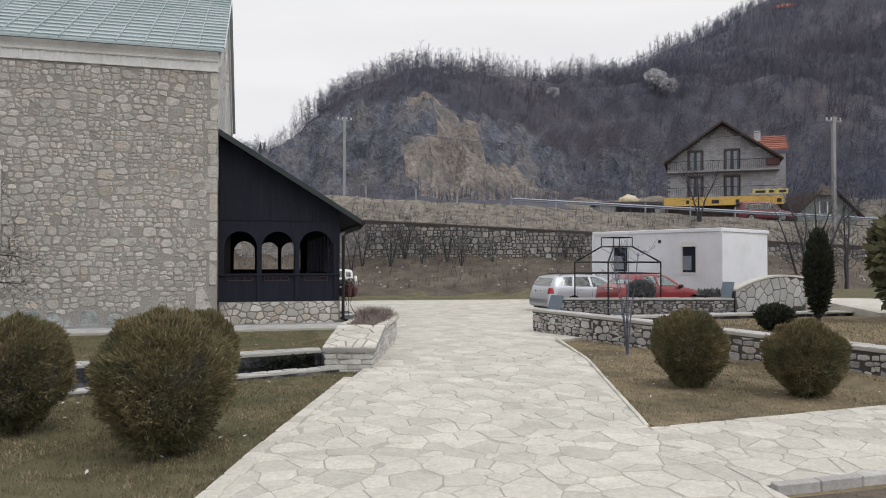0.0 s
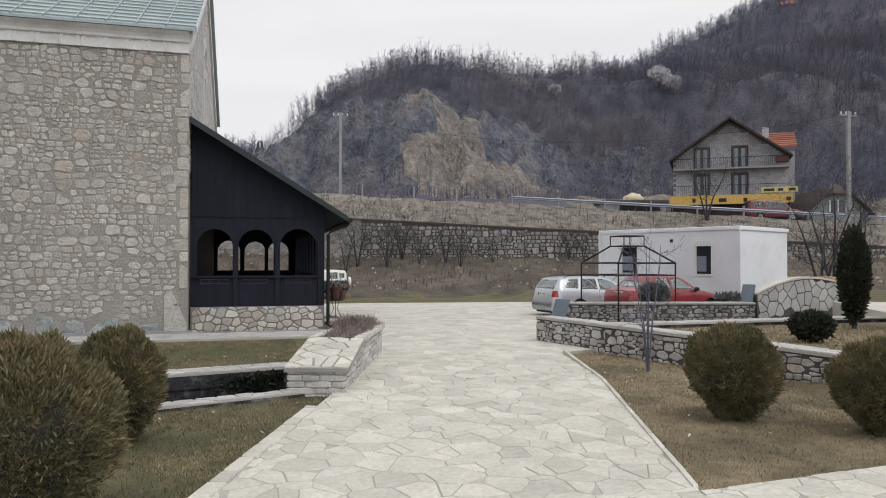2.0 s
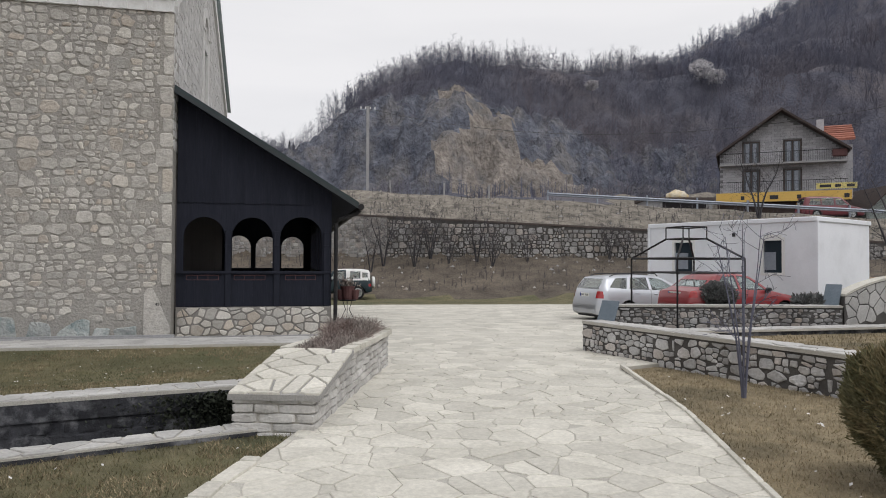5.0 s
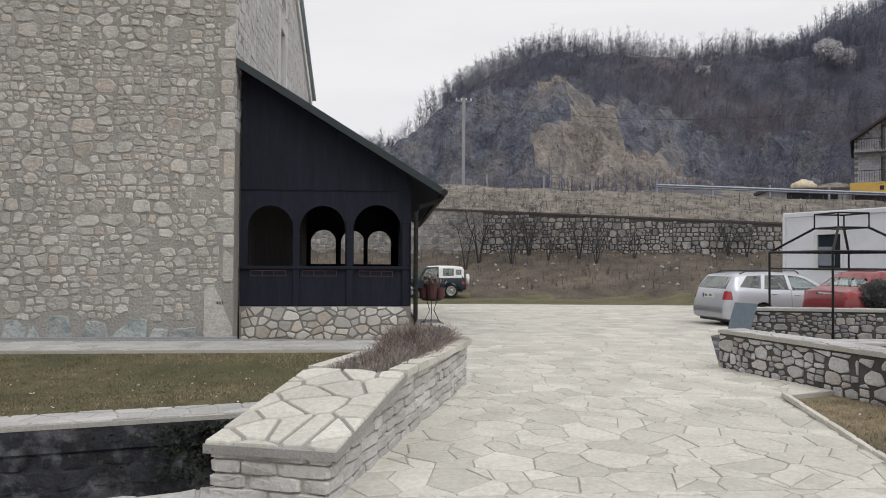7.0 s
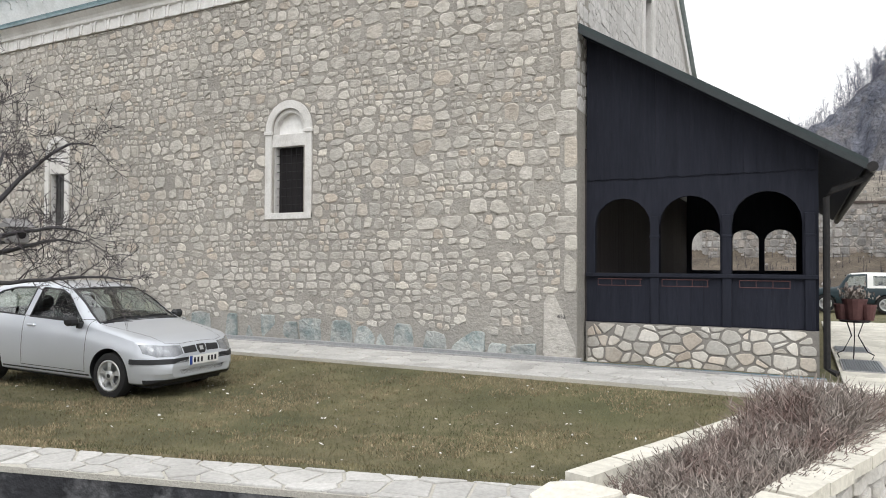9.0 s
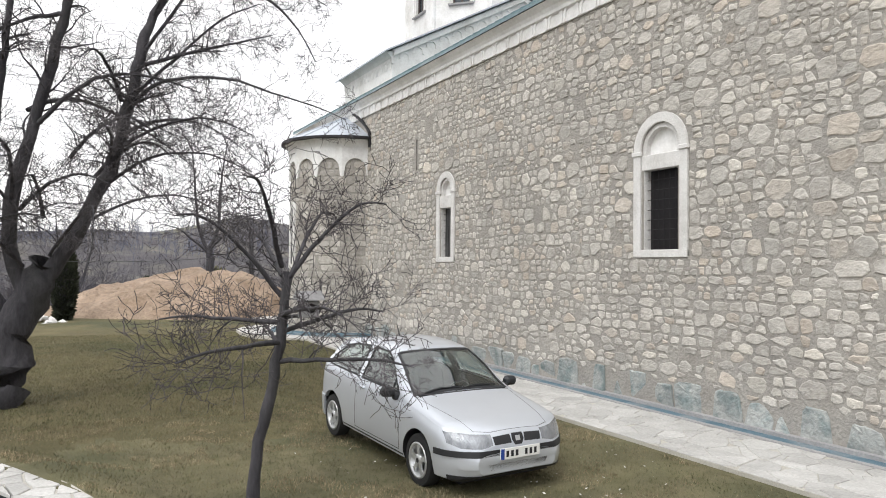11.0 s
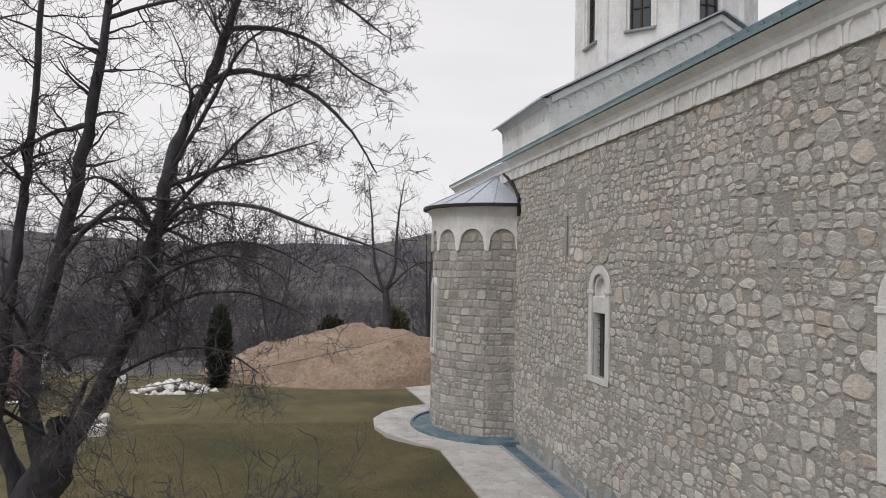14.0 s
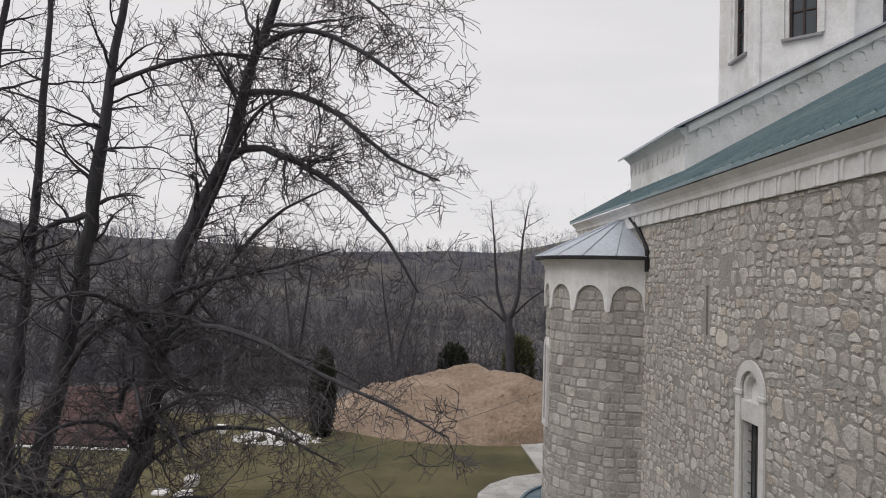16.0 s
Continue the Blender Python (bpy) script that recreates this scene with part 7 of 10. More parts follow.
    decal("air_intake", end_prism([(-hw * 0.44, z0 + 0.125), (hw * 0.44, z0 + 0.125), (hw * 0.48, z0 + 0.185), (-hw * 0.48, z0 + 0.185)], 1, 0.3), M_BLACKPLASTIC, "", -0.004, 0.02)
    for k in range(3):
        zz = z0 + 0.138 + 0.016 * k
        decal("intake_bar", end_prism([(-hw * 0.44, zz), (hw * 0.44, zz), (hw * 0.44, zz + 0.006), (-hw * 0.44, zz + 0.006)], 1, 0.3), paint, "", -0.007, 0.0)
    decal("front_lip", end_prism([(-hw * 0.99, z0 - 0.02), (hw * 0.99, z0 - 0.02), (hw * 0.97, z0 + 0.075), (-hw * 0.97, z0 + 0.075)], 1, 0.26), M_BLACKPLASTIC, "", -0.006, 0.02)
    decal("rear_bumper", end_prism([(-hw * 1.01, z0 + 0.04), (hw * 1.01, z0 + 0.04), (hw * 1.01, z0 + 0.33), (-hw * 1.01, z0 + 0.33)], -1, 0.36), bumper or paint, "", -0.014, 0.02)
    put("underbody", box(xr + 0.2, xf - 0.25, -hw + 0.22, hw - 0.22, z0 - 0.05, z0 + 0.02), M_BLACKPLASTIC)
    for which in plates:
        sg = 1 if which == "front" else -1
        x0 = sg * (L / 2 + (0.022 if sg > 0 else 0.016))
        zq_ = zp - 0.115 if sg > 0 else (tail[2] + tail[3]) / 2 - 0.07
        if sg < 0:
            x0 = min(x for x in xs if float(np.interp(x, tx, tz)) > zq_ + 0.1) - 0.025
        pl_ = put("number_plate", box(x0 - 0.008, x0 + 0.008, -0.26, 0.26, zq_, zq_ + 0.113), M_PLATE, "white number plate with illegible characters", False)
        link_mesh("blue_strip", box(x0 + sg * 0.008 - 0.002, x0 + sg * 0.008 + 0.002, (-0.26 if sg > 0 else 0.215), (-0.215 if sg > 0 else 0.26), zq_, zq_ + 0.113), M_BLUE, pl_)
        for k in range(7):
            y = -0.19 + k * 0.062
            if k != 3:
                link_mesh("character_bar", box(x0 + sg * 0.008 - 0.002, x0 + sg * 0.008 + 0.002, y, y + 0.034, zq_ + 0.024, zq_ + 0.088), M_INK, pl_)
    c.matrix_world = pose(*at, 0, dip, heading) @ Matrix.Scale(size, 4)
    return c


hatch = car("hatchback_car", "silver three-door hatchback parked on the lawn", (-7.147, 17.295, -0.30), 2.64, M_SILVER, 3.86, 1.64, 2.44, 1.14,
    [(1.93, 0.50), (1.915, 0.585), (1.885, 0.655), (1.84, 0.705), (1.78, 0.735), (1.55, 0.795), (1.20, 0.865), (0.86, 0.925), (0.80, 0.945), (0.45, 1.175), (0.14, 1.345), (0.02, 1.385), (-0.25, 1.415), (-0.65, 1.424), (-1.05, 1.405), (-1.34, 1.36), (-1.45, 1.32), (-1.62, 1.17), (-1.78, 0.99), (-1.84, 0.90), (-1.90, 0.70), (-1.93, 0.55)],
    [(1.93, 0.46), (1.6, 0.735), (1.2, 0.805), (0.8, 0.868), (0.4, 0.90), (-0.5, 0.945), (-1.3, 0.985), (-1.7, 0.97), (-1.93, 0.6)], 0.225,
    [[(0.60, 0.935), (0.12, 1.265), (-0.06, 1.325), (-0.44, 1.345), (-0.44, 0.962)], [(-0.56, 0.968), (-0.56, 1.345), (-0.98, 1.325), (-1.24, 1.265), (-1.46, 1.10), (-1.54, 1.015), (-1.45, 0.995)]],
    [(0.80, 0.665), (0.10, 0.535)], [(0.99, 0.58), (1.29, 0.50)], plates=("front", "rear"), dip=1.2, size=1.06, doors=((0.70, -0.53),))
link_mesh("aerial", tube([(-0.85, 0.0, 1.41), (-0.95, 0.0, 1.58)], [0.012, 0.004], 5), M_BLACKPLASTIC, hatch)
for y_a, y_b in ((-0.10, 0.50), (-0.58, 0.02)):
    link_mesh("wiper", tube([(0.80, y_a, 0.945), (0.755, (y_a + y_b) / 2, 0.985), (0.76, y_b, 0.975)], 0.011, 5), M_BLACKPLASTIC, hatch)
link_mesh("wiper_trough", box(0.775, 0.83, -0.62, 0.62, 0.90, 0.942, None, 0.006), M_BLACKPLASTIC, hatch)

wagon = car("estate_car", "pale silver estate car with roof bars parked on the forecourt", (13.0, 25.9, -0.22), 8, M_WHITECAR, 4.57, 1.77, 2.58, 1.38,
    [(2.285, 0.55), (2.26, 0.66), (2.20, 0.74), (2.1, 0.785), (1.8, 0.85), (1.2, 0.95), (1.05, 0.975), (0.6, 1.22), (0.22, 1.40), (0.0, 1.445), (-0.6, 1.475), (-1.3, 1.46), (-1.7, 1.43), (-1.88, 1.39), (-2.10, 1.12), (-2.20, 0.98), (-2.26, 0.75), (-2.285, 0.6)],
    [(2.285, 0.5), (1.8, 0.80), (1.0, 0.905), (0, 0.955), (-1.4, 1.0), (-2.0, 1.0), (-2.285, 0.62)], 0.24,
    [[(0.72, 0.975), (0.20, 1.29), (-0.02, 1.355), (-0.30, 1.375), (-0.30, 0.99)], [(-0.40, 0.995), (-0.40, 1.38), (-1.0, 1.38), (-1.14, 1.02)], [(-1.24, 1.03), (-1.12, 1.375), (-1.55, 1.36), (-1.86, 1.07)]],
    [(1.03, 0.69), (0.20, 0.57)], [(1.02, 0.62), (1.34, 0.54)], wheel_r=0.31, tail=(0.70, 0.99, 0.74, 0.96), doors=((0.86, -0.35), (-0.36, -1.05)), fine_=False)
for sg in (1, -1):
    link_mesh("roof_bar", tube([(0.1, sg * 0.56, 1.42), (0.0, sg * 0.56, 1.50), (-1.5, sg * 0.56, 1.49), (-1.7, sg * 0.56, 1.41)], 0.016, 6), M_BLACKPLASTIC, wagon)
car("saloon_car", "red hatchback saloon parked beside the white cabin", (14.1, 22.9, -0.06), 9, M_REDCAR, 4.1, 1.68, 2.47, 1.25,
    [(2.05, 0.52), (2.03, 0.62), (1.96, 0.69), (1.85, 0.73), (1.5, 0.80), (0.95, 0.90), (0.87, 0.92), (0.5, 1.15), (0.18, 1.33), (0.0, 1.375), (-0.4, 1.405), (-0.85, 1.39), (-1.12, 1.34), (-1.5, 1.08), (-1.68, 0.98), (-1.95, 0.92), (-2.02, 0.75), (-2.05, 0.6)],
    [(2.05, 0.47), (1.6, 0.73), (0.9, 0.86), (0.0, 0.91), (-1.2, 0.955), (-1.9, 0.88), (-2.05, 0.62)], 0.24,
    [[(0.60, 0.925), (0.14, 1.25), (-0.06, 1.305), (-0.32, 1.32), (-0.32, 0.945)], [(-0.40, 0.95), (-0.40, 1.32), (-0.86, 1.30), (-1.22, 0.985)]],
    [(0.86, 0.66), (0.16, 0.54)], [(1.02, 0.60), (1.30, 0.50)], wheel_r=0.29, doors=((0.72, -0.36), (-0.37, -1.0)), fine_=False)
suv = car("offroad_car", "dark petrol off-road car with a white hard top", (4.3, 44.6, -0.42), 178, M_PETROL, 3.7, 1.64, 2.18, 1.12,
    [(1.85, 0.70), (1.84, 0.85), (1.78, 0.95), (1.6, 0.985), (0.75, 1.05), (0.64, 1.08), (0.30, 1.58), (0.15, 1.64), (-0.4, 1.68), (-1.2, 1.67), (-1.66, 1.62), (-1.74, 1.50), (-1.80, 1.06), (-1.83, 0.9), (-1.85, 0.7)],
    [(1.85, 0.65), (1.6, 0.93), (0.7, 1.00), (-1.6, 1.05), (-1.85, 0.75)], 0.13,
    [[(0.44, 1.10), (0.20, 1.50), (-0.36, 1.55), (-0.36, 1.10)], [(-0.62, 1.14), (-0.62, 1.54), (-1.2, 1.53), (-1.2, 1.14)], [(-1.3, 1.2), (-1.3, 1.48), (-1.6, 1.46), (-1.6, 1.2)]],
    [(0.64, 0.62), (0.30, 0.56)], [(1.12, 0.52), (1.50, 0.48)], wheel_r=0.36, z0=0.36, tail=(0.80, 0.96, 0.70, 0.86), doors=((0.60, -0.50),), fine_=False, roof_paint=M_WHITEPAINT, nose_w=0.82)
link_mesh("spare_wheel", rev([(0.0, -0.09), (0.3, -0.09), (0.33, -0.05), (0.33, 0.05), (0.28, 0.09), (0.0, 0.1)], Matrix.Translation((-1.96, 0.1, 0.92)) @ Matrix.Rotation(radians(-90), 4, "Y"), 20), M_WHITEPAINT, suv, "spare wheel under a white cover")
S_VAN = AY * 45.4 - AX * 54.0
vx, vy = sd(S_VAN, 65.2)
car("minivan", "maroon minivan on the hillside road", (vx, vy, road_z(S_VAN) + 0.05), -15.2, M_MAROON, 5.1, 1.8, 2.9, 1.45,
    [(2.55, 0.6), (2.52, 0.75), (2.4, 0.85), (1.9, 0.95), (1.42, 1.03), (0.65, 1.72), (0.3, 1.79), (-0.6, 1.83), (-1.8, 1.82), (-2.25, 1.76), (-2.42, 1.3), (-2.5, 1.0), (-2.55, 0.7)],
    [(2.55, 0.55), (2.0, 0.86), (1.4, 0.96), (-2.2, 1.02), (-2.55, 0.8)], 0.16,
    [[(1.12, 1.05), (0.60, 1.58), (0.1, 1.66), (0.1, 1.05)], [(0.0, 1.05), (0.0, 1.67), (-1.0, 1.67), (-1.0, 1.05)], [(-1.1, 1.05), (-1.1, 1.66), (-1.9, 1.62), (-2.05, 1.08)]],
    [(1.40, 0.70), (0.66, 0.62)], [(1.1, 0.66), (1.62, 0.6)], wheel_r=0.32, doors=((1.0, 0.05), (-0.05, -1.05)), fine_=False)

# ---- white site cabin ----
cab = empty("site_cabin", "white prefabricated cabin with two dark windows", "cabin", (17.3, 23.2, 0.3))
CA = math.atan2(28.6 - 23.2, 14.7 - 17.3)
MC = Matrix.Translation((17.3, 23.2, 0.32)) @ Matrix.Rotation(CA, 4, "Z")
CL, CW, CH = 6.0, 3.9, 2.62


def cb(name, u0, u1, v0, v1, z0, z1, mt, bev=0.0, lab=""):
    return own(link_mesh(name, box(u0, u1, v0, v1, z0, z1, MC, bev), mt, None, lab), cab)


cwall = cb("body", 0, CL, -CW, 0, 0.05, CH, M_PANEL, 0.02)
for sgn in (1,):
    pass
CWINS = [(1.0, 1.72, 0.95, 2.1), (4.15, 5.0, 0.95, 2.1)]
cut(cwall, [box(a, b, -0.12, 0.2, z0_, z1_, MC) for a, b, z0_, z1_ in CWINS])
cb("roof_rim", -0.05, CL + 0.05, -CW - 0.05, 0.05, CH - 0.02, CH + 0.13, M_PANEL, 0.02)
cb("base_frame", -0.02, CL + 0.02, -CW - 0.02, 0.02, -0.1, 0.08, M_GALV)
for a, b, z0_, z1_ in CWINS:
    wv = own(link_mesh("window", box(a + 0.05, b - 0.05, -0.08, -0.05, z0_ + 0.05, z1_ - 0.05, MC), M_PANE), cab)
    for (p, q, r_, s_) in ((a - 0.03, a + 0.06, z0_ - 0.03, z1_ + 0.03), (b - 0.06, b + 0.03, z0_ - 0.03, z1_ + 0.03)):
        under(link_mesh("window_frame", box(p, q, -0.06, 0.03, r_, s_, MC), M_WHITEFRAME), wv)
    for (r_, s_) in ((z0_ - 0.03, z0_ + 0.06), (z1_ - 0.06, z1_ + 0.12)):
        under(link_mesh("window_frame", box(a + 0.06, b - 0.06, -0.06, 0.03, r_, s_, MC), M_WHITEFRAME), wv)
    under(link_mesh("blind", box(a + 0.28, b - 0.06, -0.05, -0.04, z0_ + 0.15, z0_ + 0.72, MC), M_GALV), wv)
cb("vent", 2.62, 2.72, 0.0, 0.05, 2.2, 2.32, M_BLACKPLASTIC)
for u in (-0.06, CL - 0.02):
    cb("corner_post", u, u + 0.08, -0.03, 0.05, 0.05, CH, M_PANEL)

# ---- black metal canopy frame ----
fr = empty("canopy_frame", "bare black steel frame of a small garden canopy", "frame", (12.25, 22.3, 0.4))
fc = Vector((12.25, 22.15, 0))
ex, ey = Vector((0.966, -0.26, 0)), Vector((0.26, 0.966, 0))
FC = [fc + ex * a + ey * b for a, b in ((-1.35, 0.62), (-0.62, -1.35), (1.35, -0.62), (0.62, 1.35))]


def fb_(name, a, b, r=0.028):
    return own(link_mesh(name, tube([a, b], r, 4), M_BLACKIRON), fr)


Z1, Z2, ZA, ZT = 1.36, 1.74, 2.28, 2.60
small = [fc + (p - fc) * 0.36 for p in FC]
for i in range(4):
    p, q, a, b = FC[i], FC[(i + 1) % 4], small[i], small[(i + 1) % 4]
    up = lambda v_, z: Vector((v_.x, v_.y, z))
    fb_("post", up(p, -0.25), up(p, Z2))
    fb_("ring_bar", up(p, Z1), up(q, Z1), 0.02)
    fb_("ring_bar", up(p, Z2), up(q, Z2))
    fb_("rafter", up(p, Z2), up(a, ZA))
    fb_("cap_bar", up(a, ZT), up(b, ZT), 0.02)
    fb_("cap_bar", up(a, ZA), up(b, ZA), 0.02)
    fb_("cap_post", up(a, ZA), up(a, ZT), 0.02)

tb = link_mesh("tablet", box(-0.26, 0.26, -0.03, 0.03, 0, 0.85, pose(9.45, 21.45, -0.15, -24, 0, -62), 0.01), M_TABLET)
tagged(tb, "blue grey board leaning against the end of the wall", "board")

tb = link_mesh("tablet", box(-0.2, 0.2, -0.03, 0.03, 0, 0.62, pose(15.5, 20.6, 0.5, -24, 0, -62), 0.01), M_TABLET)
tagged(tb, "blue grey board leaning by the start of the footbridge", "board")

# ---- flower pot on an iron stand, steel grating by the porch ----
pot = empty("flower_stand", "faded red flower pots on a curled iron stand", "flower stand", (3.22, 24.9, -0.2))
PB = Vector((3.22, 24.9, -0.2))
for k in range(3):
    a = 2 * math.pi * k / 3 + 0.4
    d_ = Vector((math.cos(a), math.sin(a), 0))
    own(link_mesh("leg", tube([PB + d_ * 0.30 + Vector((0, 0, 0.02)), PB + d_ * 0.34 + Vector((0, 0, 0.1)), PB + d_ * 0.22 + Vector((0, 0, 0.16)), PB + d_ * 0.06 + Vector((0, 0, 0.45)), PB + d_ * 0.16 + Vector((0, 0, 0.72))], 0.012, 5), M_BLACKIRON), pot)
own(link_mesh("dish", rev([(0.0, 0.70), (0.24, 0.70), (0.26, 0.73), (0.24, 0.74), (0.0, 0.74)], Matrix.Translation(PB), 14), M_BLACKIRON), pot)
for (dx, dy, r_, h_) in ((0.0, 0.0, 0.2, 0.34), (-0.2, 0.05, 0.13, 0.24), (0.21, -0.03, 0.13, 0.24)):
    own(link_mesh("pot", rev([(0.0, 0), (r_ * 0.7, 0), (r_, h_), (r_ * 1.06, h_), (r_ * 1.06, h_ + 0.04), (r_ * 0.9, h_ + 0.04), (r_ * 0.85, h_ - 0.03), (0.0, h_ - 0.03)], Matrix.Translation(PB + Vector((dx, dy, 0.74))), 14), M_POT, None, "faded red pot"), pot)
rp = random.Random(8)
vs, fs = tufts(260, lambda: (PB + Vector((rp.gauss(0, 0.12), rp.gauss(0, 0.1), 1.1 + abs(rp.gauss(0, 0.1)))), Vector((rp.gauss(0, 0.5), rp.gauss(0, 0.5), 1)).normalized()), 0.075, rp)
own(raw("dry_plant", vs, fs, M_HEATHER, None, "dry reddish plant"), pot)
for (x0, y0, lx, ly) in ((2.95, 22.9, 0.62, 1.5), (2.95, 26.2, 0.62, 1.0)):
    mt_ = empty("door_grating", "grey steel grating laid on the paving", "grating", group="door gratings")
    link_mesh("frame", box(x0, x0 + lx, y0, y0 + ly, gz(y0) + 0.01, gz(y0) + 0.035), M_CONCRETE, mt_)
    for i in range(14):
        link_mesh("bar", box(x0 + 0.03 + i * (lx - 0.06) / 14, x0 + 0.05 + i * (lx - 0.06) / 14, y0 + 0.03, y0 + ly - 0.03, gz(y0) + 0.035, gz(y0) + 0.05), M_GRATE, mt_)

# ---- unfinished block house above the road ----
def house_at(px, py, z, rot):
    return Matrix.Translation((px, py, z)) @ Matrix.Rotation(radians(rot), 4, "Z")


HS = AY * 46.2 - AX * 61.6 - 0.45
hx, hy = sd(HS, 70.6)
hz = 7.82
house = empty("block_house", "unfinished grey block house with balconies over a yellow shop front", "house", (hx, hy, hz))
MH = house_at(hx, hy, hz, -35)
HWD, HD = 10.4, 10.0


def hb(name, u0, u1, v0, v1, z0, z1, mt, bev=0.0, lab=""):
    return own(link_mesh(name, box(u0, u1, v0, v1, z0, z1, MH, bev), mt, None, lab), house)


hw_ = HWD / 2
own(link_mesh("wall", prism([(-hw_, 0, -1.2), (hw_, 0, -1.2), (hw_, 0, 4.3), (0.0, 0, 7.75), (-hw_, 0, 4.3)], (0, HD, 0), MH), M_BLOCKJOINT), house)
rb = random.Random(9)
polys = []
for r in range(31):
    z = 0.5 + r * 0.24
    u = -hw_ + (0.0 if r % 2 else 0.26)
    while u < hw_ - 0.05:
        u1 = min(u + 0.52, hw_)
        lim = 4.3 + 3.4 * (1 - max(abs(u), abs(u1)) / hw_)
        spans = [(u, u1)]
        for a, b, z0_, z1_ in ((-3.27, -1.73, 0.4, 2.5), (0.18, 1.72, 0.4, 2.5), (-3.27, -1.73, 3.05, 5.16), (0.18, 1.72, 3.05, 5.16)):
            if z0_ < z + 0.2 and z + 0.04 < z1_:
                spans = [q for p0, p1 in spans for q in ((p0, min(p1, a)), (max(p0, b), p1)) if q[1] - q[0] > 0.05]
        if z + 0.24 < lim:
            for p0, p1 in spans:
                polys.append([(p0 + 0.008, z + 0.008), (p1 - 0.008, z + 0.008), (p1 - 0.008, z + 0.234), (p0 + 0.008, z + 0.234)])
        u += 0.52
hwall = hb("facing", -hw_, hw_, -0.012, 0.0, 0.4, 0.8, M_CONCRETE)
bpy.context.view_layer.update()
lay_stones(polys, lambda u, v_, o: MH @ Vector((u, -o, v_)), 0.02, 0.01, rb, M_BLOCK, hwall, "block", limit=150, near=lambda u, v_: abs(u) + v_)
for zf in (0.35, 3.0):
    hb("floor_slab", -hw_ - 0.05, hw_ + 0.05, -0.06, 0.2, zf - 0.12, zf + 0.12, M_CONCRETE)
for zf in (0.35, 3.0):
    hb("balcony_slab", -hw_, hw_, -1.1, -0.06, zf - 0.1, zf + 0.06, M_CONCRETE)
    rl = own(link_mesh("balcony_rail", tube([MH @ Vector((-hw_, -1.05, zf + 1.0)), MH @ Vector((hw_, -1.05, zf + 1.0))], 0.03, 5), M_BLACKIRON), house)
    bpy.context.view_layer.update()
    for i in range(59):
        u = -hw_ + i * HWD / 58
        under(link_mesh("baluster", tube([MH @ Vector((u, -1.05, zf + 0.05)), MH @ Vector((u, -1.05, zf + 1.0))], 0.014, 4), M_BLACKIRON), rl)
    for (a, b) in ((-3.2, -1.8), (0.25, 1.65)):
        ww = hb("window", a, b, -0.04, -0.02, zf + 0.15, zf + 2.1, M_PANE)
        bpy.context.view_layer.update()
        for (p, q, r_, s_) in ((a - 0.06, a + 0.06, zf + 0.12, zf + 2.15), (b - 0.06, b + 0.06, zf + 0.12, zf + 2.15), ((a + b) / 2 - 0.06, (a + b) / 2 + 0.06, zf + 0.12, zf + 2.15), (a, b, zf + 0.1, zf + 0.2), (a, b, zf + 2.05, zf + 2.17)):
            under(link_mesh("window_frame", box(p, q, -0.08, 0.0, r_, s_, MH), M_BROWNTILE), ww)
        for k_ in (0.28, 0.72):
            xx = a + (b - a) * k_
            under(link_mesh("curtain", box(xx - 0.16, xx + 0.16, -0.05, -0.042, zf + 0.2, zf + 2.0, MH), M_GALV), ww)
for sg in (-1, 1):
    own(link_mesh("roof", prism([(0, -1.3, 7.75), (sg * (hw_ + 0.3), -1.3, 3.85), (sg * (hw_ + 0.3), -1.3, 4.02), (0, -1.3, 7.95)], (0, HD + 1.8, 0), MH), M_BROWNTILE, None, "dark brown overhanging roof"), house)
    own(link_mesh("barge_board", prism([(0, -1.36, 7.72), (sg * (hw_ + 0.3), -1.36, 3.8), (sg * (hw_ + 0.3), -1.36, 4.0), (0, -1.36, 7.92)], (0, 0.06, 0), MH), M_BROWNTILE), house)
hb("side_wing", hw_, hw_ + 1.0, 3.5, 9.0, 0.0, 5.0, M_BLOCK)
own(link_mesh("wing_roof", prism([(2.2, 2.6, 5.3), (hw_ + 1.1, 2.6, 5.3), (hw_ + 1.1, 5.0, 7.0), (2.2, 5.0, 7.0)], (0, 0, 0.12), MH), M_ORANGE, None, "orange clay tile wing roof"), house)
for i in range(7):
    t0 = i / 7
    own(link_mesh("tile_course", prism([(2.2, 2.58 + 2.4 * t0, 5.44 + 1.7 * t0), (hw_ + 1.12, 2.58 + 2.4 * t0, 5.44 + 1.7 * t0), (hw_ + 1.12, 2.9 + 2.4 * t0, 5.58 + 1.7 * t0), (2.2, 2.9 + 2.4 * t0, 5.58 + 1.7 * t0)], (0, 0, 0.07), MH), M_ORANGE), house)
hb("chimney", 3.3, 3.9, 4, 4.6, 5.5, 7.6, M_BLOCK)
own(link_mesh("hanging_basket", box(4.0, 5.2, -1.15, -0.95, 3.3, 4.0, MH, 0.1), M_POT), house)
hb("shop_band", -hw_ - 0.3, hw_ + 0.3, -1.25, -1.12, -0.5, 0.35, M_YELLOW, lab="yellow shop fascia")
for u in (-hw_ - 0.2, -2, 2, hw_ + 0.1):
    hb("shop_post", u, u + 0.15, -1.2, -1.05, -2.2, -0.5, M_BROWNTILE)
hb("shop_front", -hw_, hw_, -0.6, -0.5, -2.2, -0.5, M_BROWNTILE)
ban = hb("banner", 2.75, 5.9, -1.22, -1.16, 0.5, 1.0, M_LEMON, lab="lemon yellow banner")
for (u, wd) in ((-1.0, 0.7), (1.2, 0.35), (4.9, 0.4), (-3.4, 0.3)):
    hb("sign_bar", u, u + wd, -1.27, -1.25, -0.3, 0.05, M_INK)
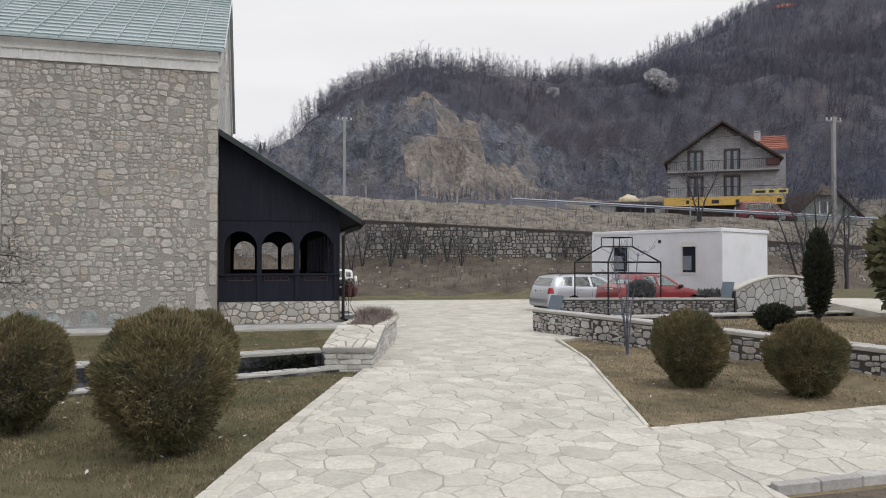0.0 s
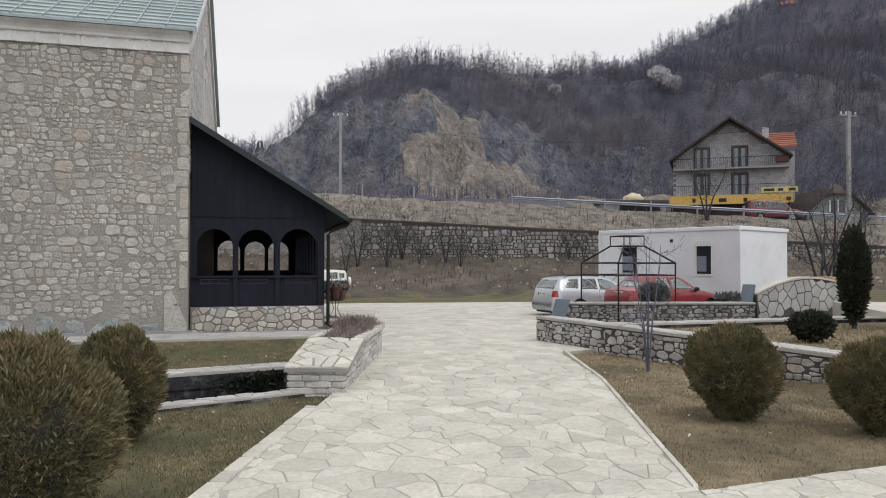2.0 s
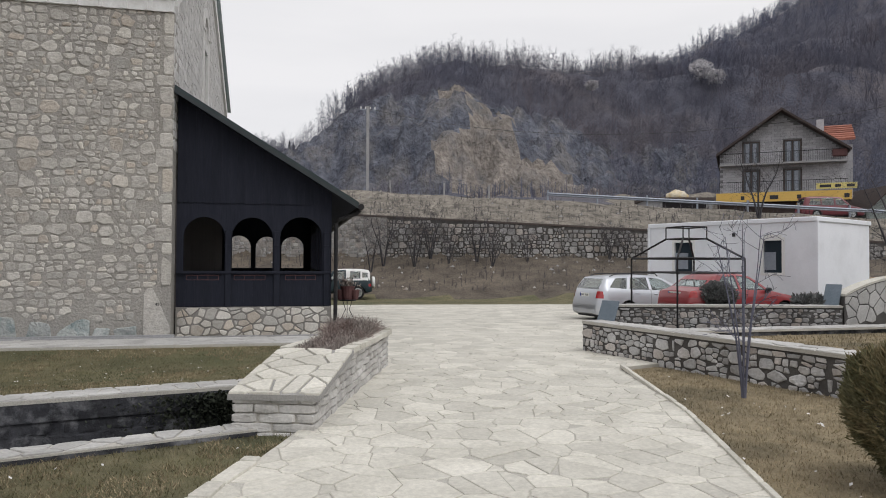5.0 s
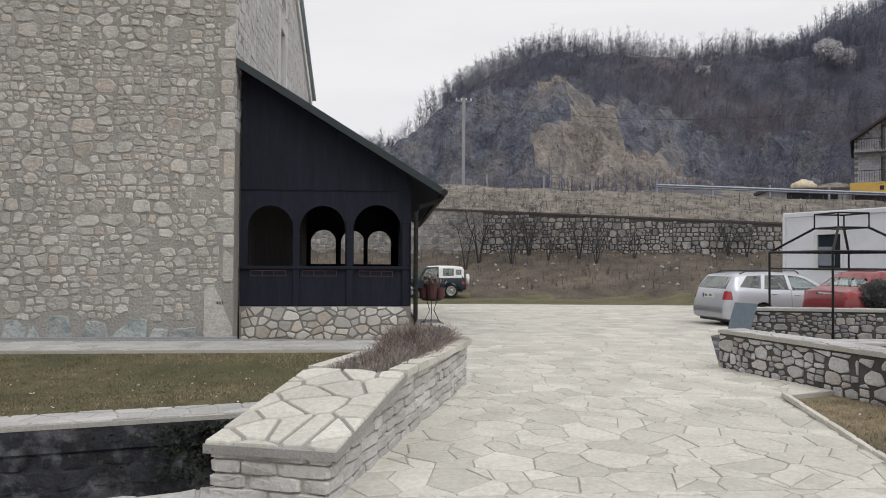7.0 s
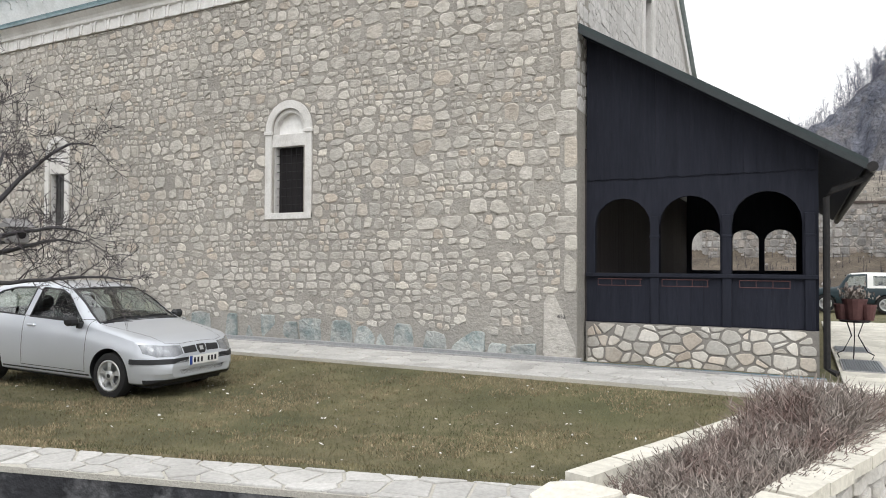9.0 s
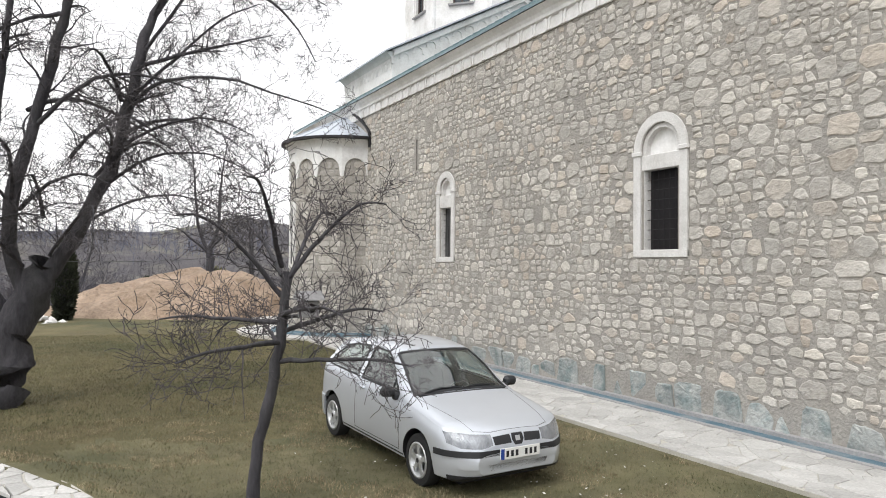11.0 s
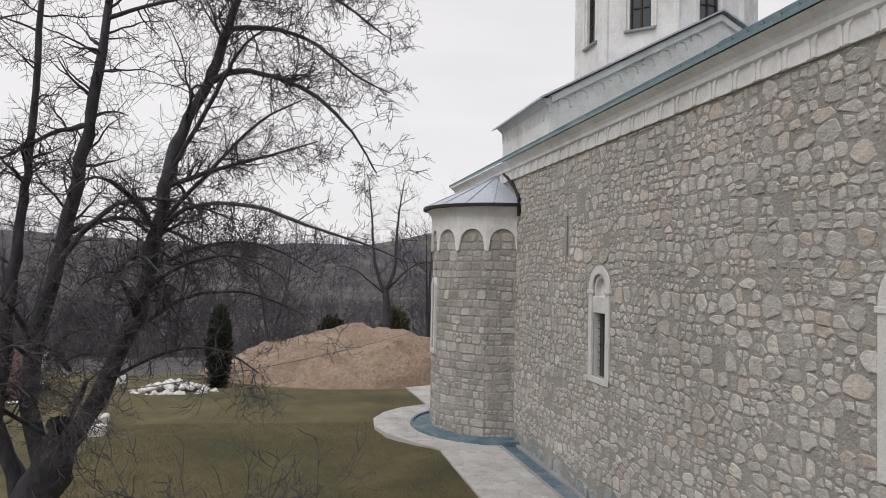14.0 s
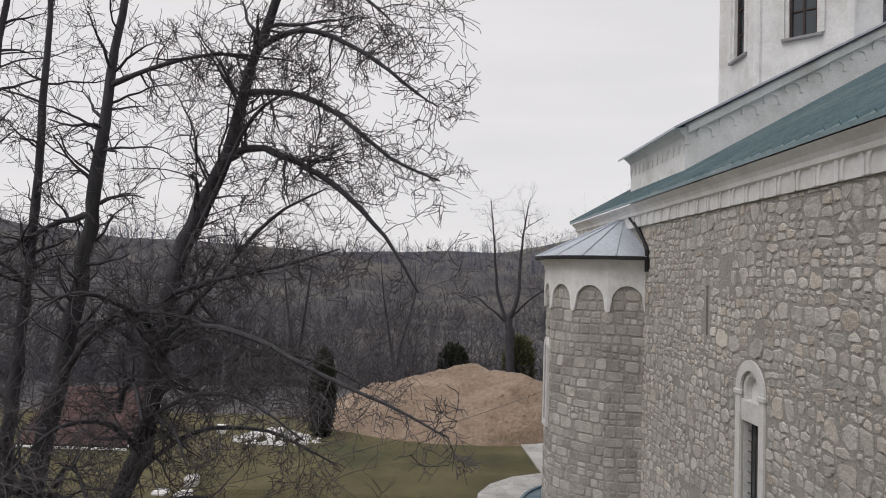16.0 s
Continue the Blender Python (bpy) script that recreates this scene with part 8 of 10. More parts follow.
for (u, wd) in ((3.0, 0.9), (4.2, 0.45), (5.1, 0.6)):
    hb("sign_bar", u, u + wd, -1.24, -1.22, 0.62, 0.86, M_INK)

gx, gy = sd(AY * 36.2 - AX * 62.0, 69.9)
gar = empty("garage", "low dark concrete garage beside the house", "garage", (gx, gy, 5.9))
MG = house_at(gx, gy, 5.9, -15.2)
own(link_mesh("wall", box(-3.0, 3.0, 0.3, 4, 0, 1.55, MG), M_CONCRETE), gar)
own(link_mesh("roof_slab", box(-3.2, 3.2, 0, 4.2, 1.55, 1.8, MG), M_RUST), gar)
own(link_mesh("door", box(-1.5, 2.4, 0.22, 0.3, 0, 1.4, MG), M_DARKIN), gar)
rt = random.Random(4)
bm = bmesh.new()
bmesh.ops.create_icosphere(bm, subdivisions=3, radius=1)
for v_ in bm.verts:
    k = 1 + 0.25 * noise.noise(v_.co * 2.2)
    v_.co = MG @ Vector((v_.co.x * 1.0 * k + 0.2, v_.co.y * 0.8 + 1.6, 1.8 + max(0.0, v_.co.z * 0.6 * k + 0.22)))
tagged(link_mesh("tarpaulin_cover", bm, M_TARP, None, "", True), "yellow and white tarpaulin over a stack on the garage roof", "tarpaulin")

sx, sy = sd(AY * 53.6 - AX * 55.7 + 1.1, 70.0)
sh = empty("small_house", "small mint green house with a brown clipped gable roof", "house", (sx, sy, 4.6))
MS = house_at(sx, sy, 4.6, -15.2)
own(link_mesh("wall", prism([(-3.0, 0, 0), (3.0, 0, 0), (3.0, 0, 1.9), (0.8, 0, 4.0), (-0.8, 0, 4.0), (-3.0, 0, 1.9)], (0, 6, 0), MS), M_MINT), sh)
for sg in (-1, 1):
    own(link_mesh("roof", prism([(sg * 0.7, -0.5, 4.15), (sg * 3.5, -0.5, 1.5), (sg * 3.5, -0.5, 1.65), (sg * 0.7, -0.5, 4.3)], (0, 7, 0), MS), M_BROWNTILE), sh)
own(link_mesh("hip_roof", prism([(-1.25, -0.5, 3.75), (1.25, -0.5, 3.75), (0.0, 0.9, 5.0)], (0, 0.12, 0.08), MS), M_RUST, None, "brown tiled hip"), sh)
sw = own(link_mesh("window", box(-0.8, 0.8, -0.06, -0.02, 2.0, 3.1, MS), M_PANE), sh)
bpy.context.view_layer.update()
for (p, q) in ((-0.85, -0.72), (-0.06, 0.06), (0.72, 0.85)):
    under(link_mesh("window_frame", box(p, q, -0.1, -0.02, 1.95, 3.15, MS), M_WHITEFRAME), sw)

th = empty("hilltop_house", "small hilltop house with an orange roof among trees", "house", (134.0, 149.5, 64))
MT = house_at(134, 149.5, 64, -40)
own(link_mesh("wall", box(-4.5, 4.5, 0, 6, -6, 3.4, MT), M_BLOCK), th)
own(link_mesh("roof", prism([(-5.2, -0.6, 3.2), (5.2, -0.6, 3.2), (5.2, 3.0, 5.4), (-5.2, 3.0, 5.4)], (0, 0.1, 0.3), MT), M_ORANGE), th)
own(link_mesh("window", box(-1, 1, -0.05, 0.0, 0.8, 2.2, MT), M_PANE), th)

# ---- poles and wires ----
def pole(px, py, z0, z1, label):
    p = empty("utility_pole", label, "utility pole", (px, py, z0), group="utility poles")
    own(link_mesh("shaft", prism([(px - 0.12, py - 0.1, z0 - 0.8), (px + 0.12, py - 0.1, z0 - 0.8), (px + 0.12, py + 0.1, z0 - 0.8), (px - 0.12, py + 0.1, z0 - 0.8)], (0, 0, z1 - z0 + 0.8)), M_CONCRETE), p)
    own(link_mesh("cross_arm", box(px - 0.7, px + 0.7, py - 0.05, py + 0.05, z1 - 0.35, z1 - 0.25), M_GALV), p)
    for k in (-0.6, -0.2, 0.2, 0.6):
        own(link_mesh("insulator", tube([(px + k, py, z1 - 0.25), (px + k, py, z1 - 0.05)], 0.05, 6), M_WHITEFRAME), p)
    return p


P1, P2 = sd(-9.2, 64.9), sd(27.8, 50.0)
pole(P1[0], P1[1], 7.4, 15.1, "grey concrete utility pole by the road")
pole(P2[0], P2[1], 4.2, 12.1, "grey concrete utility pole with insulators")


def wire(name, a, b, sag, r=0.014, label="thin sagging overhead wire"):
    pts = [Vector(a).lerp(Vector(b), t) - Vector((0, 0, sag * 4 * t * (1 - t))) for t in np.linspace(0, 1, 13)]
    return tagged(link_mesh(name, tube(pts, r, 4), M_WIRE), label, "wire", "overhead wires")


W3 = sd(75, 46)
wire("overhead_wire", (*P1, 14.9), (*P2, 11.9), 2.2, 0.02)
wire("overhead_wire", (*P2, 11.9), (*W3, 11.8), 0.4, 0.02)
wire("overhead_wire", (*P2, 11.9), tuple(MH @ Vector((5.0, -1.2, 6.1))), 0.4, 0.014)
wire("clothes_line", (-14.2, 11.2, 2.35), (-26.0, 21.9, 3.2), 0.35, 0.008, "pale washing line strung between tree and church")
# plain posts on the verge
for s_ in (-16, -13.2, -2.5, -7, 1.2):
    q = sd(s_, 63.0)
    tagged(link_mesh("verge_post", box(q[0] - 0.06, q[0] + 0.06, q[1] - 0.06, q[1] + 0.06, road_z(s_) - 0.4, road_z(s_) + 1.1), M_CONCRETE), "weathered grey concrete post on the road verge", "post", "verge posts")

# ---- garden to the west: soil mound, rubble, tiled hut, pale stones ----
bm = bmesh.new()
bmesh.ops.create_grid(bm, x_segments=60, y_segments=40, size=1)
for v_ in bm.verts:
    u, w_ = v_.co.x, v_.co.y
    x_, y_ = -35.0 + 5.2 * u, 18.1 + 7.1 * w_
    e = max(0.0, 1 - (u * u + w_ * w_)) ** 0.75
    n_ = noise.noise(Vector((x_ * 0.5, y_ * 0.5, 0.4)))
    n2 = noise.noise(Vector((x_ * 2.1, y_ * 2.1, 2.4)))
    v_.co = Vector((x_, y_, -0.42 + e * (2.0 + 0.7 * n_) * (1 + 0.32 * w_) + 0.2 * n2 * min(1, e * 3)))
tagged(link_mesh("soil_mound", bm, M_SOIL, None, "", True), "heap of freshly dug ochre soil beside the lawn", "soil heap")
rr = random.Random(14)
vs, fs = [], []
for _ in range(420):
    a, q_ = rr.uniform(0, 6.283), rr.random() ** 0.5
    u, w_ = q_ * math.cos(a), q_ * math.sin(a)
    x_, y_ = -35.0 + 5.2 * u, 18.1 + 7.1 * w_
    e = max(0.0, 1 - q_ * q_) ** 0.75
    n_ = noise.noise(Vector((x_ * 0.5, y_ * 0.5, 0.4)))
    z_ = -0.42 + e * (2.0 + 0.7 * n_) * (1 + 0.32 * w_) + 0.2 * noise.noise(Vector((x_ * 2.1, y_ * 2.1, 2.4))) * min(1, e * 3)
    k, sz = len(vs), rr.uniform(0.02, 0.09)
    vs += [Vector((x_ + sz * rr.uniform(0.6, 1.2) * math.cos(t * 1.257), y_ + sz * rr.uniform(0.6, 1.2) * math.sin(t * 1.257), z_ - 0.03)) for t in range(5)] + [Vector((x_, y_, z_ + sz * 0.7))]
    fs += [(k + t, k + (t + 1) % 5, k + 5) for t in range(5)]
tagged(raw("clod", vs, fs, M_SOIL), "pale clods and stones on the soil mound", "clods", kind="stuff")
rub = empty("rubble_pile", "pile of broken white stones on the grass", "rubble", (-29.8, 11.4, -0.3))
for i in range(170):
    a, d_ = rr.uniform(0, 6.28), rr.random() ** 0.7
    x_, y_ = -29.8 + 1.1 * d_ * math.cos(a), 11.5 + 2.1 * d_ * math.sin(a)
    s_ = rr.uniform(0.07, 0.2)
    bm = bmesh.new()
    bmesh.ops.create_icosphere(bm, subdivisions=1, radius=s_)
    for v_ in bm.verts:
        v_.co = Vector((v_.co.x * rr.uniform(0.7, 1.3), v_.co.y * rr.uniform(0.7, 1.3), v_.co.z * rr.uniform(0.5, 0.9))) + Vector((x_, y_, -0.3 + 0.62 * (1 - d_) + 0.03))
    own(link_mesh("stone", bm, M_CHALK), rub)
hut = empty("tiled_hut", "low garden hut with a red tiled roof and white gutter pipes", "hut", (-29.5, 4.6, -0.3))
own(link_mesh("wall", box(-31.2, -28.2, 3.6, 6.6, -0.5, 0.2), M_CONCRETE), hut)
own(link_mesh("roof", prism([(-27.8, 3.3, 0.0), (-27.8, 7.0, 0.0), (-30.2, 7.0, 1.5), (-30.2, 3.3, 1.5)], (0, 0, 0.08)), M_BROWNTILE, None, "red brown tiles"), hut)
M_REDTILE = mat("old red tiles", (0.085, 0.042, 0.038), (0.12, 0.06, 0.052), 4, 0.85, bump=0.3, rand=0.25)
for r in range(7):
    for c_ in range(12):
        t = r / 7
        x_, z_ = -27.78 - 2.4 * t, 0.09 + 1.5 * t
        y_ = 3.35 + c_ * 0.305
        own(link_mesh("tile", prism([(x_, y_, z_), (x_, y_ + 0.29, z_), (x_ - 0.37, y_ + 0.29, z_ + 0.22), (x_ - 0.37, y_, z_ + 0.22)], (0.0, 0, 0.03)), M_REDTILE), hut)
own(link_mesh("gutter", tube([(-27.75, 3.3, 0.02), (-27.75, 7.0, -0.02)], 0.05, 6), M_WHITEFRAME), hut)
own(link_mesh("verge_pipe", tube([(-27.8, 7.02, 0.05), (-30.2, 7.02, 1.6)], 0.04, 6), M_WHITEFRAME), hut)
for (x_, y_, w_, h_, ln) in ((-23.0, 10.5, 0.26, 0.5, 0.2), (-24.3, 10.3, 0.2, 0.55, 0.18), (-23.6, 9.7, 0.22, 0.35, 0.2)):
    bm = bmesh.new()
    bm_box(bm, -w_, w_, -ln, ln, 0, h_, None, 0.05)
    bmesh.ops.subdivide_edges(bm, edges=list(bm.edges), cuts=2, use_grid_fill=True)
    for v_ in bm.verts:
        v_.co = v_.co * (1 + 0.12 * noise.noise(v_.co * 3 + Vector((x_, y_, 0)))) + Vector((x_, y_, -0.35))
    tagged(link_mesh("pale_stone", bm, M_CHALK), "rough white stone block standing on the lawn", "stone", "white garden stones")
fl = empty("flood_light", "small white flood light on a stake", "lamp", (-28.4, 9.9, -0.3))
own(link_mesh("stake", tube([(-28.4, 9.9, -0.4), (-28.4, 9.9, 0.55)], 0.025, 5), M_GALV), fl)
own(link_mesh("housing", box(-28.5, -28.35, 9.75, 10.05, 0.45, 0.75, None, 0.02), M_WHITEPAINT), fl)

# firewood by the retaining wall
fw = empty("firewood_stack", "stack of split firewood under the bare tree", "firewood", (24.5, 28.0, 0.2))
rl_ = random.Random(6)
for r in range(5):
    for k in range(16):
        x_, z_ = 22.6 + k * 0.19 + 0.09 * (r % 2), 0.42 + r * 0.16
        own(link_mesh("log", rev([(0.085 * rl_.uniform(0.8, 1.1), 0), (0.085 * rl_.uniform(0.8, 1.1), 0.6)], Matrix.Translation((x_, 27.2, z_)) @ Matrix.Rotation(radians(-90), 4, "X"), 6), M_WOODLOG), fw)

# ---- trees and shrubs ----
def tube_into(vs, fs, pts, radii, sides):
    n0 = len(vs)
    m = len(pts)
    for i, p in enumerate(pts):
        d = pts[min(i + 1, m - 1)] - pts[max(i - 1, 0)]
        u = d.cross(Vector((0.31, 0.17, 0.93)))
        if u.length < 1e-6:
            u = d.cross(Vector((1, 0, 0)))
        u.normalize()
        w = d.cross(u).normalized()
        for k in range(sides):
            a = 2 * math.pi * k / sides
            vs.append(p + radii[i] * (math.cos(a) * u + math.sin(a) * w))
    for i in range(m - 1):
        for k in range(sides):
            fs.append((n0 + i * sides + k, n0 + i * sides + (k + 1) % sides, n0 + (i + 1) * sides + (k + 1) % sides, n0 + (i + 1) * sides + k))


def rand_dir(r):
    while True:
        v = Vector((r.uniform(-1, 1), r.uniform(-1, 1), r.uniform(-1, 1)))
        if 0.05 < v.length < 1:
            return v.normalized()


def sprout(store, r, p, d, length, radius, level, wander, lift, kids, shrink_=0.55, buds=0.0):
    """A wandering branch with its side branches; store holds thick wood and thin twigs apart."""
    steps = max(3, int(length / (0.16 if level < 2 else 0.13)))
    steps = min(steps, 9 if level >= 2 else (5 if level == 1 else 4))
    pts, rad = [p.copy()], [radius]
    dirn = d.normalized()
    for i in range(steps):
        dirn = (dirn + rand_dir(r) * wander + Vector((0, 0, lift))).normalized()
        pts.append(pts[-1] + dirn * length / steps)
        rad.append(max(0.0031, radius * (1 - 0.75 * (i + 1) / steps)))
    thick = radius > 0.012
    tube_into(store["wood_v" if thick else "twig_v"], store["wood_f" if thick else "twig_f"], pts, rad, 6 if radius > 0.03 else (4 if thick else 3))
    if level <= 0:
        return
    n = kids[0] if isinstance(kids, (list, tuple)) else kids
    rest = kids[1:] if isinstance(kids, (list, tuple)) and len(kids) > 1 else kids
    for j in range(n):
        t = r.uniform(0.22, 1.0)
        i = min(int(t * steps), steps - 1)
        q = pts[i].lerp(pts[i + 1], t * steps - i)
        ax = (pts[i + 1] - pts[i]).normalized()
        side = (rand_dir(r) - ax * 0.0)
        side = (side - ax * side.dot(ax)).normalized()
        nd = (ax * r.uniform(0.35, 0.9) + side).normalized()
        sprout(store, r, q, nd, length * shrink_ * r.uniform(0.6, 1.2), max(0.004, rad[i] * r.uniform(0.45, 0.65)), level - 1, wander, lift, rest, shrink_)


def smooth_line(pts, k=4):
    """A limb's bends rounded off."""
    pts = [Vector(p) for p in pts]
    res = []
    for i in range(len(pts) - 1):
        p0, p1, p2, p3 = pts[max(i - 1, 0)], pts[i], pts[i + 1], pts[min(i + 2, len(pts) - 1)]
        for j in range(k):
            t = j / k
            res.append(0.5 * ((2 * p1) + (p2 - p0) * t + (2 * p0 - 5 * p1 + 4 * p2 - p3) * t * t + (3 * p1 - p0 - 3 * p2 + p3) * t ** 3))
    return res + [pts[-1]]


def limb(store, r, pts, r0, r1, side_n, side_len, level, kids, wander=0.3, lift=0.02, start=0.15, bias=None):
    line = smooth_line(pts)
    m = len(line)
    rad = [r0 + (r1 - r0) * i / (m - 1) for i in range(m)]
    line = [p + rand_dir(r) * rad[i] * 0.35 for i, p in enumerate(line)]
    tube_into(store["wood_v"], store["wood_f"], line, [a * r.uniform(0.92, 1.1) for a in rad], 9 if r0 > 0.06 else 6)
    for _ in range(side_n):
        t = r.uniform(start, 1.0) * (m - 1.001)
        i = int(t)
        q = line[i].lerp(line[i + 1], t - i)
        ax = (line[i + 1] - line[i]).normalized()
        sd_ = rand_dir(r)
        if bias:
            sd_ = (sd_ + Vector(bias)).normalized()
        sd_ = (sd_ - ax * sd_.dot(ax)).normalized()
        nd = (ax * r.uniform(0.25, 0.9) + sd_).normalized()
        sprout(store, r, q, nd, side_len * r.uniform(0.5, 1.25), max(0.005, min(rad[i] * 0.5, 0.03) * r.uniform(0.5, 1)), level, wander, lift, kids)


def fresh():
    return {"wood_v": [], "wood_f": [], "twig_v": [], "twig_f": []}


def plant(name, label, store, at, wood=None, twig=None, group="", category="tree"):
    t = empty(name, label, category, at, group)
    if store["wood_f"]:
        own(raw("trunk", store["wood_v"], store["wood_f"], wood or M_BARK, None, "", True), t)
    if store["twig_f"]:
        own(raw("crown", store["twig_v"], store["twig_f"], twig or M_TWIG), t)
    return t


# the large bare tree over the lawn
r = random.Random(101)
st_ = fresh()
limb(st_, r, [(-12.95, 11.9, -0.5), (-12.9, 12.0, 0.3), (-12.8, 12.2, 1.3), (-12.75, 12.5, 2.2)], 0.36, 0.27, 0, 1, 1, 2)
STEMS = [
    ([(-12.78, 12.35, 1.7), (-12.65, 12.95, 2.7), (-12.45, 13.45, 3.7), (-12.2, 13.7, 4.6), (-12.01, 13.92, 5.72), (-12.08, 14.11, 6.56), (-12.04, 14.47, 7.4), (-11.75, 14.77, 8.24), (-11.57, 15.1, 9.06), (-11.4, 15.3, 10.3)], 0.20, 0.04, 34, 1.3),
    ([(-12.8, 12.25, 1.5), (-13.0, 11.95, 3.0), (-12.89, 12.26, 4.52), (-12.62, 12.66, 6.21), (-12.37, 12.92, 7.41), (-12.32, 13.05, 8.61), (-12.2, 13.3, 10.3)], 0.19, 0.04, 30, 1.3),
    ([(-12.85, 12.0, 1.0), (-13.02, 11.55, 2.34), (-13.01, 11.6, 3.35), (-12.96, 11.69, 4.5), (-12.92, 11.78, 5.43), (-12.88, 11.87, 6.2), (-12.82, 11.95, 7.59), (-12.8, 12.0, 9.5)], 0.16, 0.04, 22, 1.2),
    ([(-12.85, 12.1, 1.2), (-13.4, 11.1, 2.6), (-13.73, 10.62, 4.27), (-13.75, 10.64, 6.56), (-13.67, 10.81, 8.65), (-13.5, 11.1, 10.2)], 0.17, 0.04, 26, 1.3),
]
for pts, r0, r1, n_, ln in STEMS:
    limb(st_, r, pts, r0 * 0.74, r1 * 0.8, n_, ln * 0.8, 2, (5, 5), 0.34, 0.01, 0.3)
BOUGHS_A = [
    ([(-12.05, 14.44, 7.27), (-11.63, 14.89, 7.4), (-10.93, 15.52, 7.13), (-10.63, 15.95, 6.86), (-10.54, 16.4, 6.42), (-10.55, 16.73, 5.91)], 0.075, 0.012),
    ([(-11.81, 14.7, 8.03), (-11.2, 15.38, 7.9), (-10.71, 15.92, 7.57), (-10.51, 16.43, 7.15), (-10.51, 16.9, 6.95)], 0.06, 0.010),
    ([(-11.69, 14.87, 8.51), (-11.08, 15.5, 8.52), (-10.58, 16.13, 8.16), (-10.38, 16.62, 7.76), (-10.34, 16.85, 7.6)], 0.055, 0.008),
    ([(-12.01, 13.95, 5.78), (-11.39, 14.72, 6.0), (-10.87, 15.4, 6.13), (-10.65, 15.97, 6.3)], 0.06, 0.012),
    ([(-12.2, 13.7, 4.9), (-11.61, 14.25, 5.45), (-10.7, 15.2, 5.43), (-10.29, 15.86, 5.19), (-9.99, 16.48, 4.99), (-9.78, 17.02, 4.77)], 0.055, 0.010),
    ([(-12.34, 12.99, 8.21), (-11.82, 13.87, 8.35), (-11.5, 14.59, 8.37), (-10.99, 15.41, 8.16)], 0.05, 0.010),
]
BOUGHS_B = [
    ([(-12.5, 12.79, 6.68), (-12.72, 12.18, 6.54), (-12.94, 11.45, 6.18), (-12.9, 10.7, 6.0)], 0.06, 0.014),
    ([(-12.78, 12.38, 4.75), (-12.13, 13.24, 5.5), (-11.71, 14.16, 5.55), (-11.4, 14.9, 5.3)], 0.06, 0.012),
    ([(-11.56, 15.15, 9.12), (-11.15, 15.69, 9.21), (-10.85, 16.15, 8.75), (-10.75, 16.4, 8.5)], 0.045, 0.010),
    ([(-12.9, 12.0, 3.4), (-12.0, 12.0, 4.1), (-11.2, 11.7, 4.3), (-10.5, 11.6, 4.1)], 0.06, 0.012),
    ([(-13.7, 10.65, 5.2), (-13.1, 10.2, 5.9), (-12.3, 9.9, 6.3), (-11.6, 9.8, 6.2)], 0.06, 0.012),
    ([(-13.0, 12.2, 5.0), (-13.6, 12.9, 5.4), (-13.9, 13.8, 5.2), (-14.1, 14.6, 4.8), (-14.2, 15.3, 4.3)], 0.06, 0.012),
    ([(-12.5, 13.4, 3.6), (-12.2, 14.2, 4.2), (-11.9, 15.1, 4.3), (-11.7, 15.9, 4.0)], 0.05, 0.010),
    ([(-12.6, 13.0, 2.9), (-12.3, 13.9, 3.4), (-11.9, 14.7, 3.5), (-11.6, 15.3, 3.2)], 0.045, 0.010),
    ([(-12.9, 12.1, 3.2), (-12.3, 11.4, 3.9), (-11.6, 10.9, 4.0), (-10.9, 10.6, 3.8)], 0.05, 0.010),
    ([(-12.2, 13.7, 4.6), (-12.6, 14.5, 5.0), (-12.9, 15.3, 5.0), (-13.1, 16.1, 4.6)], 0.05, 0.010),
]
BOUGHS_C = [
    ([(-12.1, 13.8, 5.2), (-11.6, 14.5, 5.9), (-11.2, 15.2, 6.6), (-10.9, 15.8, 6.9)], 0.05, 0.010),
    ([(-12.0, 14.0, 6.0), (-11.5, 14.5, 6.8), (-11.1, 15.0, 7.6), (-10.9, 15.5, 7.9)], 0.05, 0.010),
    ([(-12.3, 13.6, 4.3), (-11.7, 14.3, 4.7), (-11.1, 15.0, 4.8), (-10.7, 15.7, 4.5)], 0.045, 0.010),
    ([(-12.8, 12.2, 2.2), (-12.0, 11.6, 2.9), (-11.1, 11.2, 3.1), (-10.3, 11.1, 2.9)], 0.05, 0.010),
    ([(-13.2, 11.5, 2.2), (-12.6, 10.6, 2.9), (-11.8, 9.9, 3.3), (-11.0, 9.5, 3.2)], 0.05, 0.010),
    ([(-13.5, 10.9, 3.4), (-12.9, 9.9, 4.2), (-12.2, 9.1, 4.6), (-11.6, 8.6, 4.5)], 0.05, 0.010),
    ([(-12.7, 12.6, 2.4), (-11.9, 13.0, 3.0), (-11.1, 13.2, 3.2), (-10.4, 13.2, 2.9)], 0.045, 0.010),
    ([(-12.4, 13.5, 3.9), (-11.6, 13.5, 4.4), (-10.9, 13.3, 4.5), (-10.2, 13.2, 4.2)], 0.05, 0.010),
    ([(-13.75, 10.65, 6.4), (-13.0, 10.0, 7.2), (-12.2, 9.6, 7.6), (-11.5, 9.4, 7.5)], 0.05, 0.010),
]
for pts, r0, r1 in BOUGHS_A:
    limb(st_, r, pts, r0 * 0.68, r1 * 0.8, 32, 0.50, 2, (5, 4), 0.38, 0.0, 0.1)
for pts, r0, r1 in BOUGHS_B + BOUGHS_C:
    limb(st_, r, pts, r0 * 0.75, r1 * 0.8, 28, 0.74, 2, (5, 4), 0.36, 0.0, 0.1)
